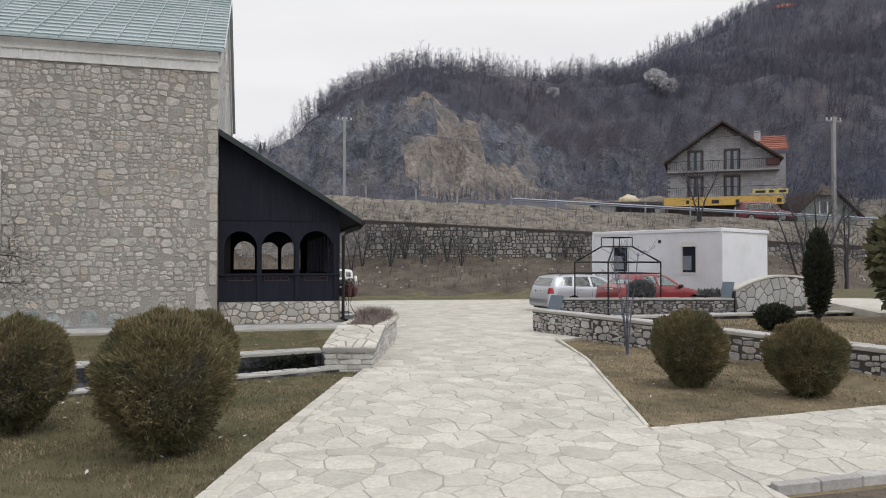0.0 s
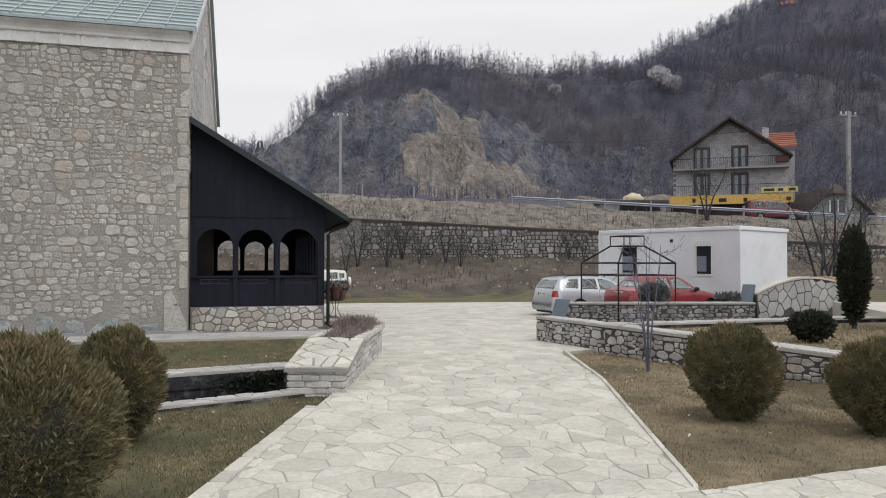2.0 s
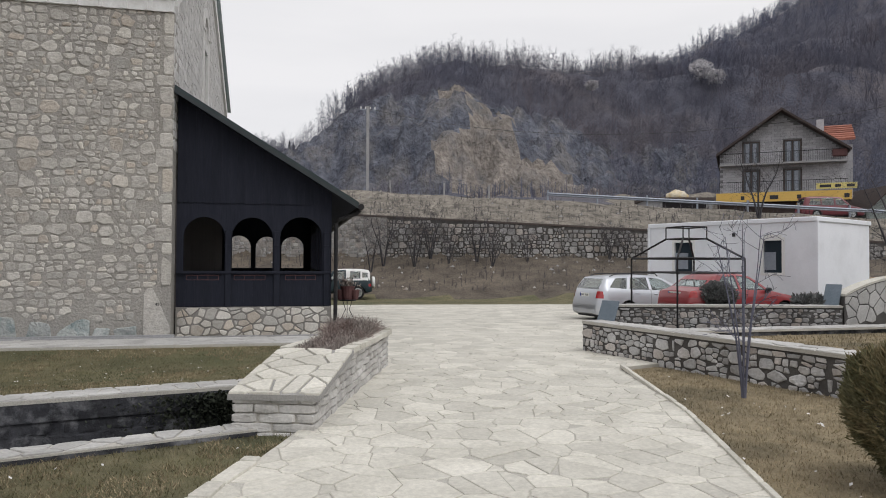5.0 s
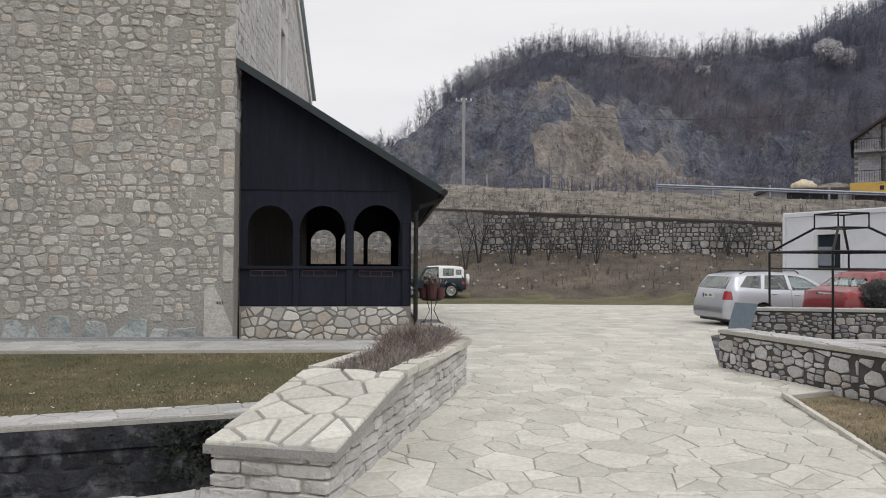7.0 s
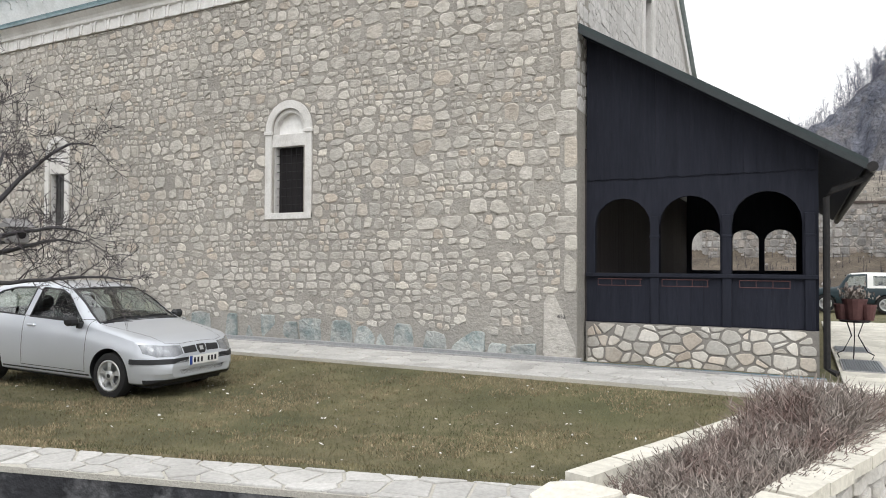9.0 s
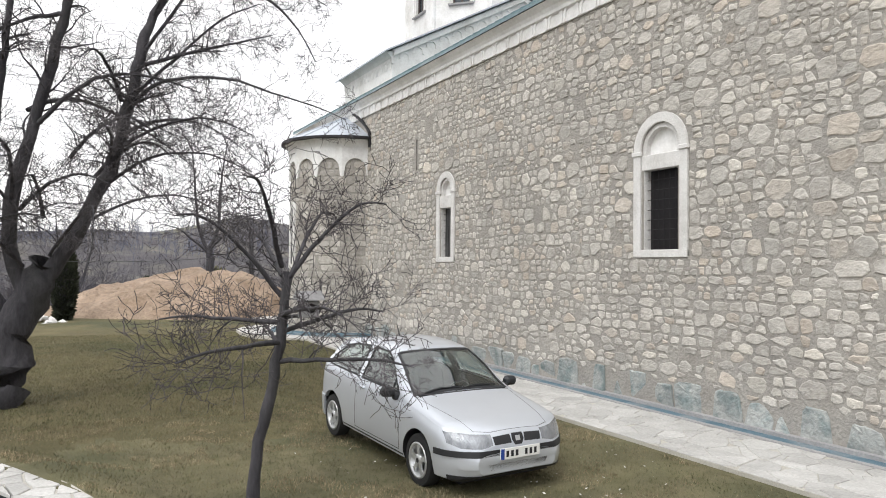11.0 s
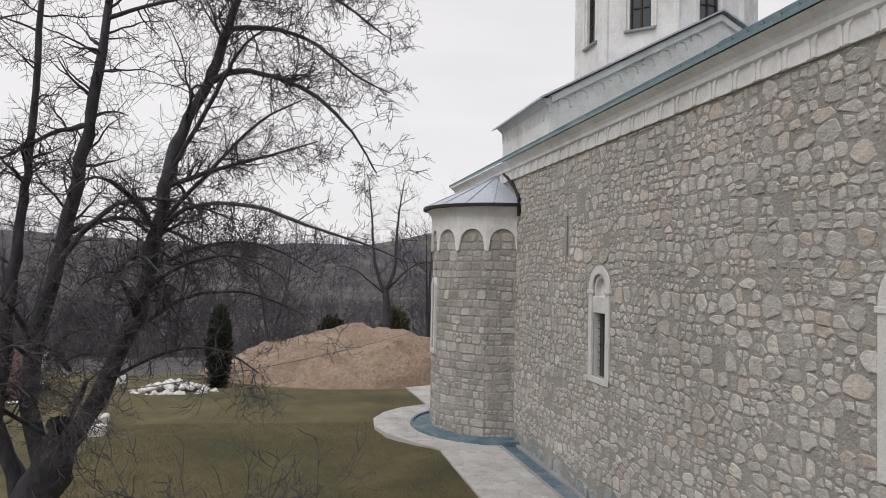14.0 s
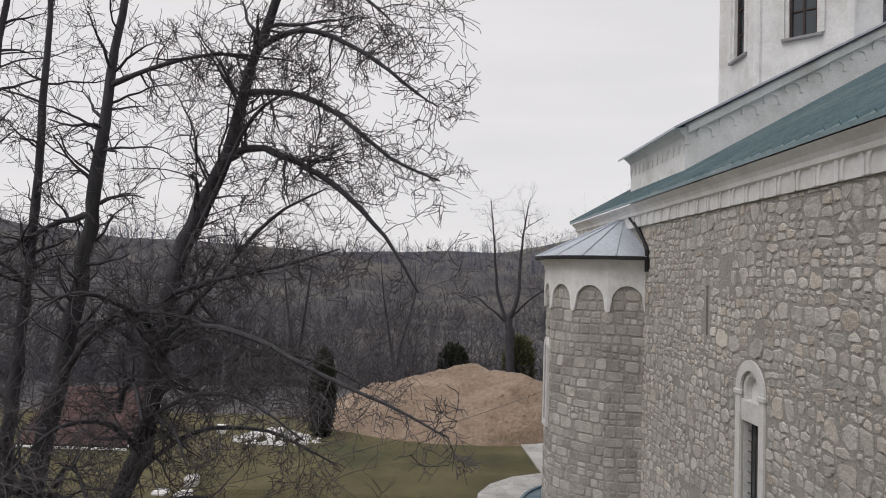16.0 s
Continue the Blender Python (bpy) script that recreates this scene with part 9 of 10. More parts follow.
# low boughs that hang out over the lawn, lightly upswept
for k in range(8):
    q = Vector((-12.8 + r.uniform(-0.5, 0.4), 10.9 + 0.4 * k, 2.1 + 0.45 * k * r.uniform(0.5, 1.0)))
    d_ = Vector((r.uniform(0.25, 1.0), r.uniform(-0.9, 0.7), 0)).normalized()
    ln = r.uniform(1.5, 2.5)
    limb(st_, r, [q, q + d_ * ln * 0.35 + Vector((0, 0, 0.42)), q + d_ * ln * 0.7 + Vector((0, 0, 0.55)), q + d_ * ln + Vector((0, 0, r.uniform(0.2, 0.5)))], 0.042, 0.008, 26, 0.62, 2, (5, 3), 0.38, 0.0, 0.1)
plant("walnut_tree", "large many-stemmed bare tree with dark bark", st_, (-12.9, 12.0, -0.4))

# the small fruit tree by the car
r = random.Random(77)
st_ = fresh()
limb(st_, r, [(-6.05, 14.6, -0.45), (-6.02, 14.63, 0.2), (-5.92, 14.74, 0.9), (-5.83, 14.85, 1.6), (-5.84, 14.88, 2.2)], 0.075, 0.045, 0, 1, 1, 2)
for k in range(11):
    a = 2 * math.pi * (k * 0.382 + 0.1)
    z = 1.25 + 0.1 * k
    ln = r.uniform(1.15, 1.75) * (1.0 if k < 7 else 0.8)
    el = r.uniform(0.0, 0.35) if k < 6 else r.uniform(0.5, 1.1)
    b = Vector((-5.85, 14.83, z))
    h = Vector((math.cos(a), math.sin(a), 0))
    limb(st_, r, [b, b + h * ln * 0.4 + Vector((0, 0, ln * el * 0.5)), b + h * ln * 0.75 + Vector((0, 0, ln * el * 0.8)), b + h * ln + Vector((0, 0, ln * el * 0.85 - 0.05))], 0.030, 0.008, 18, 0.58, 2, (4, 3), 0.42, 0.07, 0.12)
plant("fruit_tree", "small bare pruned fruit tree leaning beside the car", st_, (-6.05, 14.6, -0.4))
bh = empty("bird_house", "small grey bird house fixed in the fruit tree", "bird house", (-5.6, 15.05, 1.75))
own(link_mesh("box", box(-5.69, -5.51, 14.96, 15.14, 1.72, 1.90, None, 0.01), M_CONCRETE), bh)
own(link_mesh("lid", prism([(-5.73, 14.91, 1.905), (-5.47, 14.91, 1.905), (-5.6, 14.91, 2.0)], (0, 0.28, 0)), M_CONCRETE), bh)
own(link_mesh("entrance", rev([(0.0, 0), (0.05, 0), (0.05, 0.01), (0.0, 0.01)], Matrix.Translation((-5.51, 15.05, 1.82)) @ Matrix.Rotation(radians(90), 4, "Y"), 10), M_DARKIN), bh)
own(link_mesh("bracket", tube([(-5.82, 14.86, 1.72), (-5.6, 15.05, 1.74)], 0.02, 5), M_BARK), bh)


def sapling(at, h, seed):
    """Thin stems from one root, each by itself."""
    r = random.Random(seed)
    t = empty("sapling", "thin bare many-stemmed sapling on the dry grass", "sapling", at)
    for k in range(6):
        a = 2 * math.pi * k / 6 + seed
        off = Vector((math.cos(a), math.sin(a), 0)) * h * r.uniform(0.08, 0.22)
        s_ = fresh()
        p = Vector(at)
        limb(s_, r, [p - Vector((0, 0, 0.2)), p + off * 0.3 + Vector((0, 0, h * 0.35)), p + off * 0.7 + Vector((0, 0, h * 0.7)), p + off + Vector((0, 0, h * r.uniform(0.85, 1.05)))], 0.014, 0.004, 5, h * 0.22, 1, (3,), 0.25, 0.05, 0.3)
        stem = own(raw("stem", s_["wood_v"], s_["wood_f"], M_BRUSH, None, "", True), t)
        bpy.context.view_layer.update()
        under(raw("twig", s_["twig_v"], s_["twig_f"], M_BRUSH), stem)


def bare_tree(name, label, at, h, seed, spread=0.35, stems=1, group="", wood=None, category="tree", dens=1.0, girth=1.0):
    r = random.Random(seed)
    s_ = fresh()
    for k in range(stems):
        a = 2 * math.pi * k / max(stems, 1) + seed
        off = Vector((math.cos(a), math.sin(a), 0)) * (0.0 if stems == 1 else spread * h)
        p = Vector(at)
        limb(s_, r, [p - Vector((0, 0, 0.3)), p + off * 0.3 + Vector((0, 0, h * 0.35)), p + off * 0.7 + rand_dir(r) * h * 0.04 + Vector((0, 0, h * 0.7)), p + off + Vector((0, 0, h))], girth * 0.030 * h ** 0.9 / stems ** 0.4, 0.008 * min(1.0, girth), int(22 * dens), h * 0.34, 2, (4, 2), 0.25, 0.05, 0.25)
    return plant(name, label, s_, at, wood, group=group, category=category)


def ground_z(x, y):
    return height(x, y)


sapling((7.0, 12.3, 0.0), 2.0, 3)
for (x, y, h, sd_, st) in ((36.8, 52.2, 5.2, 4, 3), (25.8, 28.4, 4.6, 5, 3), (28.5, 30.5, 5.5, 6, 3), (37.5, 37.5, 6.0, 7, 2)):
    bare_tree("bare_tree", "bare spreading tree on the slope below the road", (x, y, ground_z(x, y)), h, sd_, 0.35, st, "bare trees on the slope")
for (x, y, h, sd_) in ((-66.0, 34.0, 11, 19), (-52, 8.0, 10, 29), (-60, -4, 11, 39), (-48, -12, 10, 49), (-70, 14, 12, 59), (-46, 30, 10, 69)):
    bare_tree("bare_tree", "tall slender bare tree beyond the lawn", (x, y, ground_z(x, y)), h, sd_, 0.2, 2, "bare trees beyond the lawn", dens=1.2)
# the forked tree and its neighbour beside the soil mound
r = random.Random(77)
zb = ground_z(-50.0, 22.2)
st_ = fresh()
limb(st_, r, [(-50, 22.3, zb - 0.3), (-50, 22.25, 1.2), (-50, 22.1, 3.3)], 0.30, 0.24, 3, 1.6, 1, 3)
for pts, r0, n_ in (([(-50, 22.1, 3.1), (-50.2, 21.5, 4.6), (-50.1, 21.2, 6.6), (-50, 21.0, 9.0), (-50, 20.75, 11.2)], 0.15, 20),
                    ([(-50, 22.1, 3.2), (-49.8, 22.7, 4.8), (-49.9, 22.8, 7.0), (-50, 23.0, 9.2), (-50, 23.3, 11.1)], 0.16, 22),
                    ([(-50, 22.1, 3.0), (-49.8, 21.0, 3.9), (-49.6, 19.9, 4.7), (-49.5, 18.8, 4.9)], 0.09, 12),
                    ([(-50, 22.2, 3.3), (-50.2, 23.4, 4.5), (-50.3, 24.6, 5.3), (-50.2, 25.6, 5.2)], 0.09, 12)):
    limb(st_, r, pts, r0, 0.022, n_, 1.5, 2, (4, 3), 0.3, 0.03, 0.22)
plant("bare_tree", "bare forked tree with two tall stems beside the soil mound", st_, (-50, 22.2, zb), group="bare trees beyond the lawn")
bare_tree("bare_tree", "slender bare tree with drooping twigs beside the soil mound", (-50.6, 25.3, ground_z(-50.6, 25.3)), 9.4, 9, 0.12, 2, "bare trees beyond the lawn", dens=1.2)
for k, (px_, dd_, h) in enumerate(((640, 51, 4.6), (690, 50.5, 3.8), (715, 52.5, 4.2), (790, 52, 3.6), (815, 51, 3.0), (1000, 52.6, 2.6), (745, 51.5, 2.4), (870, 52, 2.2), (620, 50, 3.4), (1025, 52.4, 2.4))):
    x, y = sd((px_ - 784) / 1245 * dd_, dd_)
    bare_tree("bare_shrub", "tangled bare shrub on the bank", (x, y, ground_z(x, y)), h * 0.8, 200 + k, 0.3, 4, "bare shrubs on the bank", category="shrub", dens=0.7)


def leafy(name, label, at, rx, rz, n, size, material, seed, base=0.0, spread=0.35, up=0.35, squash=1.0, group="", lumps=0.16, core=0.8, width=0.12, category="shrub", tips=None):
    """A clipped or natural shrub: a dark core wrapped in many small sprays with an uneven outline."""
    r = random.Random(seed)
    s = empty(name, label, category, at, group)
    c = Vector((0, 0, base + rz))
    off = Vector((seed * 1.7, seed * 0.3, 0))

    def place():
        d = rand_dir(r)
        k = 1 + lumps * noise.noise(d * 2.3 + off) + 0.5 * lumps * noise.noise(d * 6 + off)
        depth = r.random() ** 0.4
        taper = 1.0 - 0.24 * max(0.0, -d.z)
        p = c + Vector((d.x * rx * k * taper, d.y * rx * k * taper, d.z * rz * k)) * (0.72 + 0.28 * depth)
        return p, Vector((d.x, d.y, d.z + up))
    vs, fs = tufts(n, place, size, r, spread, width)
    raw("foliage", vs, fs, material, s)
    # Bronzed sprays gather on the upper outside, which paints top light in as well.
    if tips:
        def outer():
            while True:
                d = rand_dir(r)
                if d.z > -0.55 + r.random() and noise.noise(d * 3.1 + off) > -0.25:
                    break
            k = 1 + lumps * noise.noise(d * 2.3 + off) + 0.5 * lumps * noise.noise(d * 6 + off)
            return c + Vector((d.x * rx * k, d.y * rx * k, d.z * rz * k)) * r.uniform(0.92, 1.0), Vector((d.x, d.y, d.z + 0.7))
        vs, fs = tufts(int(n * 0.45), outer, size * 1.05, r, spread, width)
        raw("bronzed_tip_spray", vs, fs, tips, s, "bronzed golden tips with light from above painted in")
    bm = bmesh.new()
    bmesh.ops.create_icosphere(bm, subdivisions=3, radius=1)
    for v in bm.verts:
        d = v.co.normalized()
        k = core * (1 + lumps * noise.noise(d * 2.3 + off))
        v.co = c + Vector((d.x * rx * k, d.y * rx * k, d.z * rz * k))
    link_mesh("core", bm, M_BARK, s)
    link_mesh("stem", tube([(0, 0, -0.15), (0.02, 0, base + rz * 0.6)], [0.06, 0.04], 6), M_BARK, s)
    s.location = at
    return s


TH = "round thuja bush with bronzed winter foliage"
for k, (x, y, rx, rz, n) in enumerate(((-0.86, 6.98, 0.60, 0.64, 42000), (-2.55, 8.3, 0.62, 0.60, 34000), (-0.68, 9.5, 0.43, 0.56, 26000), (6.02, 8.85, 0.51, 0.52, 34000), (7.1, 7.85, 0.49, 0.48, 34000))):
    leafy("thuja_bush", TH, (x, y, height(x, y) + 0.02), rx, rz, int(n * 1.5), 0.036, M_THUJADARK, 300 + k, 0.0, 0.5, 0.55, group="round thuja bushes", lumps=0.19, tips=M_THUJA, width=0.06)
leafy("thuja_bush", "small low green thuja bush on the terrace lawn", (12.1, 14.25, 0.12), 0.42, 0.28, 5000, 0.07, M_CYPRESS, 330, 0.02, 0.4, 0.5, group="round thuja bushes")
leafy("cypress", "dark clipped columnar cypress beside the footbridge", (15.32, 16.32, 0.25), 0.33, 1.2, 9000, 0.09, M_CYPRESS, 331, 0.0, 0.25, 0.9, lumps=0.08, category="tree")
leafy("laurel", "olive green evergreen shrub with long leaves", (18.6, 15.6, 0.1), 1.5, 1.5, 9500, 0.22, M_LAUREL, 332, 0.2, 0.6, 0.1, lumps=0.25, core=0.55, width=0.14)
leafy("lavender", "grey twiggy lavender clump in the wall bed", (13.0, 21.9, 0.35), 0.50, 0.36, 16000, 0.055, M_LAVENDER, 333, 0.0, 0.4, 0.6, core=0.75)
leafy("lavender", "grey twiggy lavender clump in the wall bed", (15.4, 21.2, 0.4), 0.45, 0.16, 2500, 0.09, M_LAVENDER, 334, 0.0, 0.4, 0.6, core=0.4)
leafy("cypress", "dark slender cypress by the soil mound", (-30.6, 13.0, -0.4), 0.42, 1.78, 9000, 0.12, M_CYPRESS, 335, 0.0, 0.22, 0.9, lumps=0.07, category="tree")
for k, (x, y, h) in enumerate(((-54.2, 23.4, 2.3), (-54.3, 18.8, 1.9))):
    leafy("young_conifer", "young green conifer beyond the soil mound", (x, y, ground_z(x, y)), 1.0, h, 5000, 0.25, M_LAUREL if k == 0 else M_CYPRESS, 340 + k, 0.0, 0.3, 0.4, group="young conifers", category="tree")
# ivy over the stream wall beside the planter
r = random.Random(12)


def ivy_place():
    x = 1.15 - abs(r.gauss(0, 0.55))
    y = far_bank(x) - r.uniform(0.0, 0.14)
    return Vector((x, y, -0.12 - abs(r.gauss(0, 0.3)))), Vector((0, -1, 0.1))


vs, fs = tufts(3600, ivy_place, 0.034, r, 0.6, 0.3)
tagged(raw("ivy", vs, fs, M_CYPRESS), "dark ivy hanging over the stream wall", "ivy")


# woods that nobody could count
def woods(name, label, spots, seed, material, tall=(4.0, 7.0), thick=0.8, branches=20, trunk=1.0, low=0.18, lean_=0.06):
    r = random.Random(seed)
    vs, fs = [], []
    for (x, y, z) in spots:
        h = r.uniform(*tall)
        p = Vector((x, y, z - 0.3))
        lean = Vector((r.gauss(0, lean_), r.gauss(0, lean_), 1)).normalized()
        top = p + lean * h
        tube_into(vs, fs, [p, p.lerp(top, 0.6), top], [0.085 * thick * trunk, 0.055 * thick * trunk, 0.015 * thick], 3)
        for _ in range(branches):
            t = r.uniform(low, 0.95)
            q = p.lerp(top, t)
            a = r.uniform(0, 6.283)
            up = r.uniform(0.15, 1.3)
            d = Vector((math.cos(a), math.sin(a), up)).normalized()
            ln = h * (0.14 + 0.34 * (1 - t)) * r.uniform(0.7, 1.25)
            e = q + d * ln
            n0 = len(vs)
            w = 0.026 * thick
            u = d.cross(Vector((0.2, 0.3, 0.9))).normalized() * w
            v_ = d.cross(u).normalized() * w
            vs += [q + u, q - u * 0.5 + v_ * 0.87, q - u * 0.5 - v_ * 0.87, e]
            fs += [(n0, n0 + 1, n0 + 3), (n0 + 1, n0 + 2, n0 + 3)]
            if r.random() < 0.6:
                m_ = q.lerp(e, 0.5)
                e2 = m_ + (d + rand_dir(r) * 0.7).normalized() * ln * 0.5
                n0 = len(vs)
                vs += [m_ + u, m_ - u * 0.8 + v_ * 0.5, e2]
                fs.append((n0, n0 + 1, n0 + 2))
    me = raw(name, vs, fs, material)
    return tagged(me, label, "woodland", kind="stuff")


r = random.Random(55)
spots, spots2 = [], []
for _ in range(6200):
    s_, d_ = r.uniform(-55, 130), r.uniform(100, 142)
    x, y = sd(s_, d_)
    z = height(x, y)
    zc = float(np.interp(s_, S_K, Z_CLIFF))
    if d_ < 106 and z < zc + 1.0:
        continue
    spots.append((x, y, z))
for _ in range(900):
    s_, d_ = r.uniform(18, 110), r.uniform(76, 104)
    x, y = sd(s_, d_)
    if math.hypot(x - hx, y - hy) > 13 and not (s_ < 34 and d_ < 90):
        spots2.append((x, y, height(x, y)))
for _ in range(3600):
    s_, d_ = r.uniform(15, 150), r.uniform(135, 215)
    x, y = sd(s_, d_)
    spots2.append((x, y, height(x, y)))
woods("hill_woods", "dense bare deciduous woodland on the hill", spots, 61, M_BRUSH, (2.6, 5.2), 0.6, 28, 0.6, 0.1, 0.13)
woods("mountain_woods", "dense bare deciduous woodland on the mountain side", spots2, 62, M_HAZEBRUSH, (3.0, 5.8), 0.95, 20, 0.6, 0.1, 0.12)
spots = []
for _ in range(8000):
    a, d_ = r.uniform(radians(118), radians(242)), 34 + 290 * r.random() ** 1.15
    x, y = -20 + d_ * math.cos(a), 15 + d_ * math.sin(a)
    if x < -50 and AX * x + AY * y < 60:
        spots.append((x, y, height(x, y)))
woods("valley_woods", "bare brown woodland across the valley", spots, 63, M_VALLEY, (3.0, 6.5), 0.95, 16, 0.5, 0.05, 0.2)
spots = []
for _ in range(1900):
    a, d_ = r.uniform(radians(120), radians(240)), r.uniform(300, 450)
    x, y = -20 + d_ * math.cos(a), 15 + d_ * math.sin(a)
    if AX * x + AY * y < 70 and noise.noise(Vector((x * 0.02, y * 0.02, 2.0))) > -0.12:
        spots.append((x, y, height(x, y)))
woods("ridge_woods", "bare woodland on the far ridge", spots, 67, M_HAZEBRUSH, (5.0, 12.0), 2.6, 16, 0.6, 0.1, 0.15)
spots = []
for _ in range(1500):
    x, y = r.uniform(-62, -33), r.uniform(-25, 30)
    if (abs(x + 35) > 5.6 or abs(y - 18.6) > 7.2) and (x < -37 or y < 8) and not (x > -33.5 and 2 < y < 8):
        spots.append((x, y, height(x, y)))
woods("lawn_edge_scrub", "tangled bare scrub beyond the lawn", spots, 66, M_VALLEY, (0.8, 2.6), 0.5, 15, 0.6, 0.02, 0.3)
# scrub on the rock face and the bank
spots = []
for _ in range(520):
    s_, d_ = r.uniform(-34, 40), r.uniform(86, 93)
    x, y = sd(s_, d_)
    spots.append((x, y, height(x, y)))
woods("rock_scrub", "thin bare scrub at the foot of the rock face", spots, 64, M_BRUSH, (0.8, 2.6), 0.7, 10)
spots = []
for _ in range(1500):
    s_, d_ = r.uniform(-25, 45), r.uniform(46.5, 53)
    x, y = sd(s_, d_)
    spots.append((x, y, height(x, y)))
for _ in range(1800):
    s_, d_ = r.uniform(-25, 50), r.uniform(54.5, 62.3)
    x, y = sd(s_, d_)
    spots.append((x, y, height(x, y)))
woods("bank_scrub", "dry stalks and brambles on the bank", spots, 65, M_TWIG, (0.25, 0.8), 0.28, 7)
# blossom trees and conifers on the hill
for k, (px_, py_, dd_, w_) in enumerate(((1160, 130, 120.5, 1.9), (1185, 140, 118.5, 1.5), (978, 155, 117, 0.9))):
    x, y = sd((px_ - 784) / 1245 * dd_, dd_)
    z = height(x, y)
    leafy("blossom_tree", "white blossoming tree in the bare woods", (x, y, z), w_ * 0.8, w_ * 0.6, 1500, 0.3, M_BLOSSOM, 400 + k, 1.5, 0.8, 0.2, group="blossoming trees", lumps=0.6, core=0.2, category="tree")
for k in range(6):
    x, y = sd(-40 + k * 1.1, 148 + (k % 2))
    h = 4.2 + (k * 7 % 4) * 0.6
    z = height(x, y)
    cone = bmesh.new()
    bm_rev(cone, [(0.12, 0), (0.12, 0.6)] + [q for j in range(7) for q in ((1.5 * (1 - j / 7.4), 0.5 + h * j / 7.5), (0.9 * (1 - (j + 0.9) / 8), 0.5 + h * (j + 0.8) / 7.5))] + [(0.0, h + 0.6)], Matrix.Translation((x, y, z)), 9)
    tagged(link_mesh("spruce", cone, M_CONIFER), "dark spruce on the far ridge", "tree", "spruces on the ridge")


# ---- lawn blades ----
def blades(name, label, n, inside, box_, material, seed, size=(0.02, 0.045)):
    r = random.Random(seed)
    vs, fs = [], []
    k = 0
    while k < n:
        x, y = r.uniform(box_[0], box_[1]), r.uniform(box_[2], box_[3])
        k += 1
        if not inside(x, y):
            continue
        z = height(x, y)
        h = r.uniform(*size)
        a = r.uniform(0, 6.283)
        u = Vector((math.cos(a), math.sin(a), 0)) * h * 0.13
        t = Vector((r.gauss(0, 0.55), r.gauss(0, 0.55), 1)).normalized() * h
        p = Vector((x, y, z - 0.004))
        q = len(vs)
        vs += [p - u, p + u, p + t * 0.6 + u * 0.6, p + t]
        fs.append((q, q + 1, q + 2, q + 3))
    return tagged(raw(name, vs, fs, material), label, "grass", kind="stuff")


def left_edge(y):
    return float(np.interp(y, [-1.5, 6.6, 11.5], [-2.6, 0.0, 1.7]))


blades("lawn_grass", "short mixed winter grass beside the path", 62000, lambda x, y: x < left_edge(y) and y < near_bank(x) - 0.3, (-5, 1.7, 3.5, 11.8), M_GRASSBLADE, 1)
blades("dry_grass", "short straw coloured grass", 60000, lambda x, y: x > float(np.interp(y, [6.6, 11.5, 14.81, 14.9], [3.98, 5.72, 6.61, 7.6])) and x < float(np.interp(y, [5, 8.2, 12.2, 14.8, 17.2], [9.3, 8.75, 8.1, 7.55, 7.05])) and y > 6.65 + 0.09 * (x - 4), (3.9, 9.3, 6.6, 17.2), M_STRAW, 2)
blades("church_lawn_grass", "short olive grass on the lawn before the church", 95000, lambda x, y: y > far_bank(x) + 0.48, (-11, 1.6, 11.5, 19.7), M_GRASSBLADE, 3)
blades("terrace_grass", "short straw coloured grass on the terrace", 16000, lambda x, y: x > 9.2, (9.0, 17, 8, 18.2), M_STRAW, 4, (0.04, 0.09))
blades("path_edge_grass", "grass creeping over the edges of the path", 60000, lambda x, y: -0.2 < x - left_edge(y) < 0.05 + 0.05 * noise.noise(Vector((x * 3, y * 3, 0))) or (y > 6.9 and abs(x - float(np.interp(y, [6.6, 11.5, 14.81, 14.9], [3.98, 5.72, 6.61, 7.6]))) < 0.09), (-1.6, 6.6, 2.0, 16.5), M_GRASSBLADE, 6, (0.03, 0.07))
blades("straw_patch_grass", "patches of dry straw in the lawn before the church", 150000, lambda x, y: y > far_bank(x) + 0.48 and noise.noise(Vector((x * 0.9, y * 0.9, 4.0))) + 0.5 * noise.noise(Vector((x * 3.1, y * 3.1, 1.0))) > 0.08, (-11, 1.6, 11.5, 19.7), M_STRAW, 7, (0.02, 0.05))
blades("lawn_straw", "dry straw among the green of the path side lawn", 110000, lambda x, y: x < left_edge(y) and y < near_bank(x) - 0.3 and noise.noise(Vector((x * 1.1, y * 1.1, 8.0))) + 0.5 * noise.noise(Vector((x * 3.7, y * 3.7, 1.0))) > 0.0, (-5, 1.7, 3.5, 11.8), M_STRAW, 8, (0.02, 0.05))
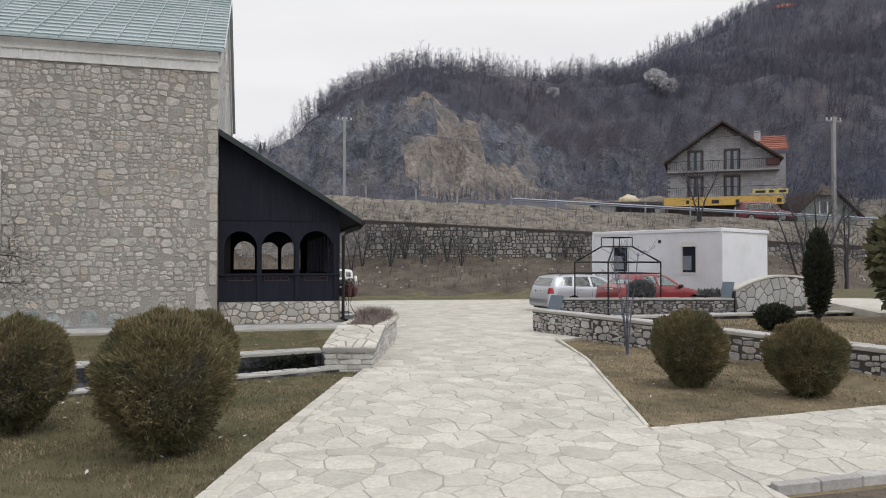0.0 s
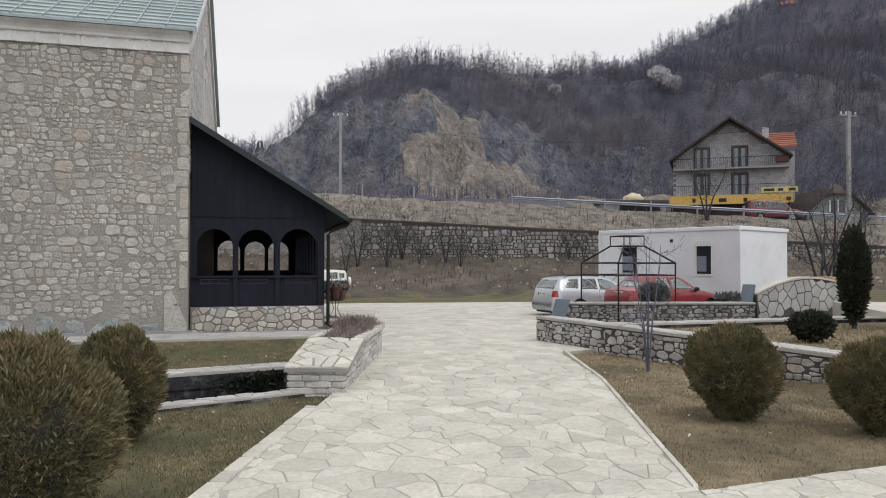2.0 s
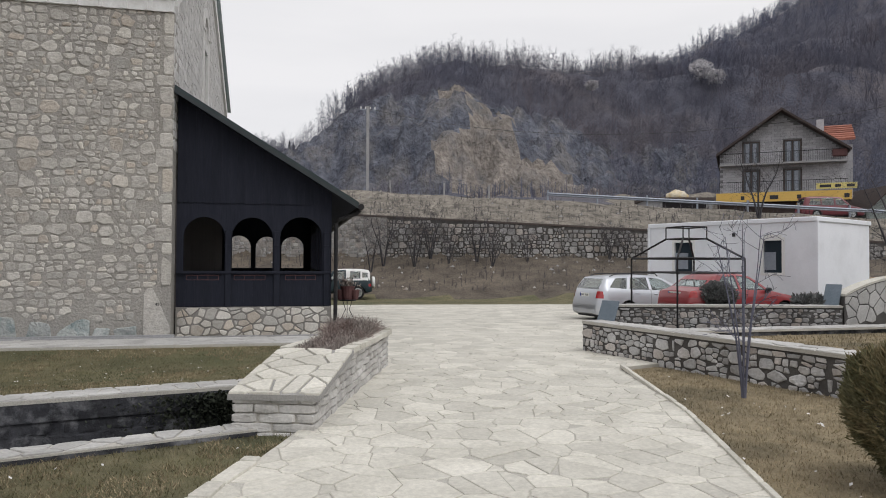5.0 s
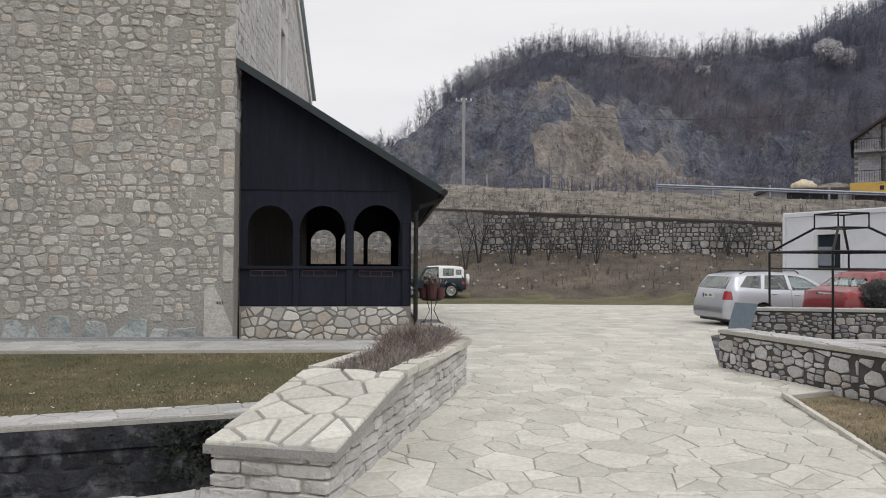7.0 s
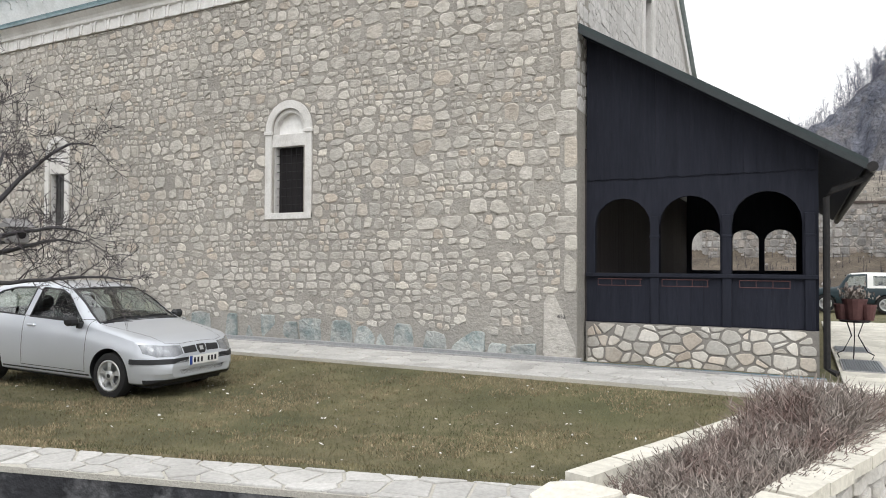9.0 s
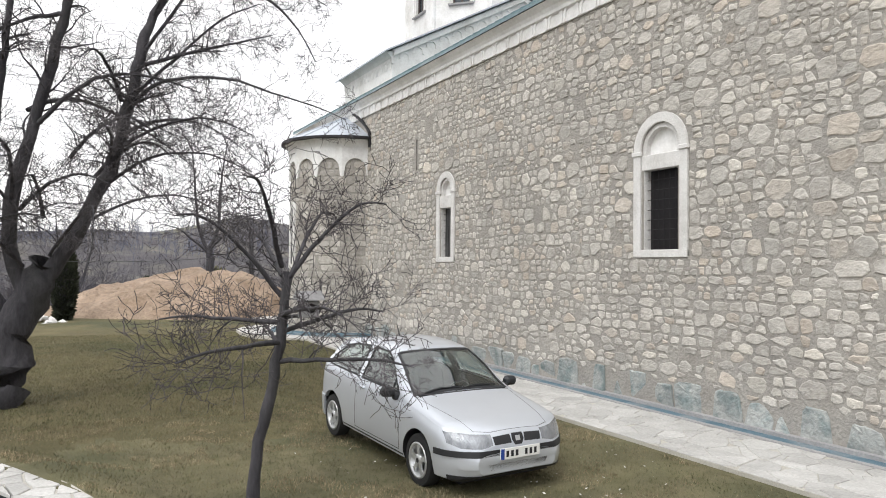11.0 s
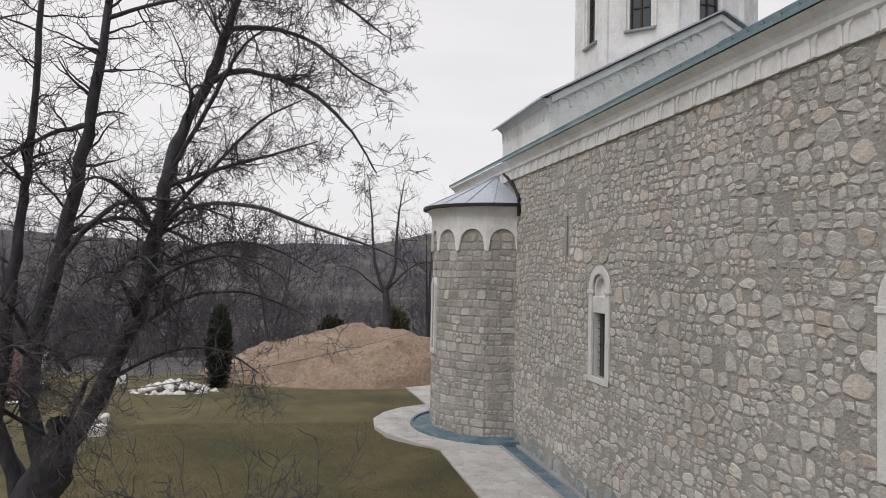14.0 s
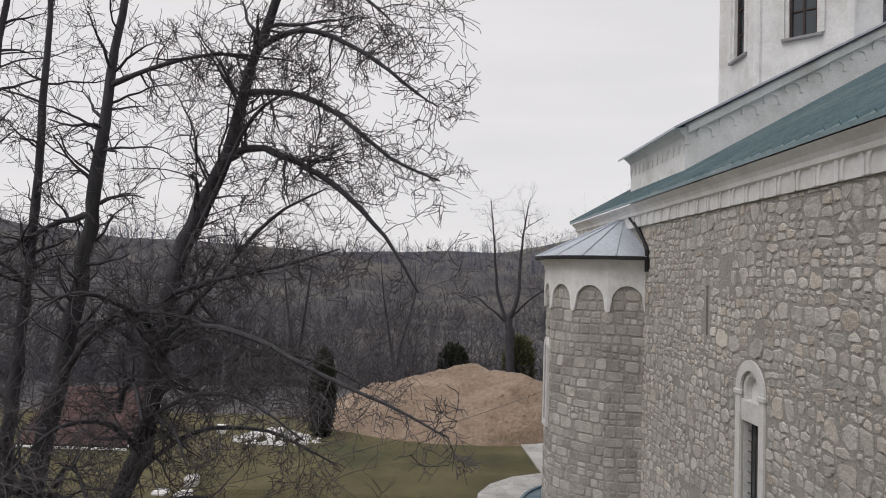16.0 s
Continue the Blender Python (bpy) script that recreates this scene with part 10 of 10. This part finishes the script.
blades("far_lawn_grass", "olive grass on the lawn towards the apse", 110000, lambda x, y: y > far_bank(x) + 0.6, (-24, -10.6, 10.5, 19.7), M_GRASSBLADE, 9, (0.025, 0.06))
r = random.Random(90)
vs, fs = [], []
for _ in range(430):
    x, y = (r.uniform(-8, 1.2), r.uniform(15.2, 19.5)) if r.random() < 0.5 else ((r.uniform(-4, 1.2), r.uniform(4, 11)) if r.random() < 0.6 else (r.uniform(4.5, 8.5), r.uniform(7.2, 14)))
    if x < 2 and y < 12 and x > left_edge(y) - 0.05:
        continue
    p = Vector((x, y, height(x, y) + 0.035))
    a, s_ = r.uniform(0, 6.28), r.uniform(0.008, 0.028)
    u, w_ = Vector((math.cos(a), math.sin(a), r.gauss(0, 0.3))) * s_, Vector((-math.sin(a), math.cos(a), r.gauss(0, 0.3))) * s_ * 0.6
    q = len(vs)
    vs += [p - u, p - w_, p + u, p + w_]
    fs.append((q, q + 1, q + 2, q + 3))
tagged(raw("leaf_litter", vs, fs, M_CHALK), "scattered pale leaves and petals on the grass", "litter", kind="stuff")

# ---- the stones of walls and pavements, nearest ones as pieces of their own ----
rng = random.Random(71)
plinth, body = NAVE_STONES
lay_stones(plinth, S_PLACE, 0.03, 0.04, rng, M_PLINTH, nave, "plinth_stone", rough=0.16, near=lambda u, v: abs(u + 5), limit=60)
lay_stones(body, S_PLACE, 0.014, 0.035, rng, M_RUBBLE, nave, "stone", edge=0.1, rough=0.09, near=lambda u, v: abs(u + 5.5) + 0.8 * abs(v - 2.5), limit=240)
by_wall = [q for q in PAVE_POLYS if q[0][0] < 2.9 and q[0][1] > 17.5 and math.hypot(q[0][0] - AXC, q[0][1] - AYC) > AR + 0.62]
lay_stones(by_wall, pave_place, 0.010, 0.014, rng, M_COPING, paving, "flagstone", near=lambda u, v: abs(u + 5), limit=100)
lay_stones([q for q in PAVE_POLYS if not (q[0][0] < 2.9 and q[0][1] > 17.5)], pave_place, 0.008, 0.014, rng, M_PAVE, paving, "flagstone", near=lambda u, v: math.hypot(u - 2.6, v - 9.5), limit=300)
bpy.data.scenes.remove(BENCH)
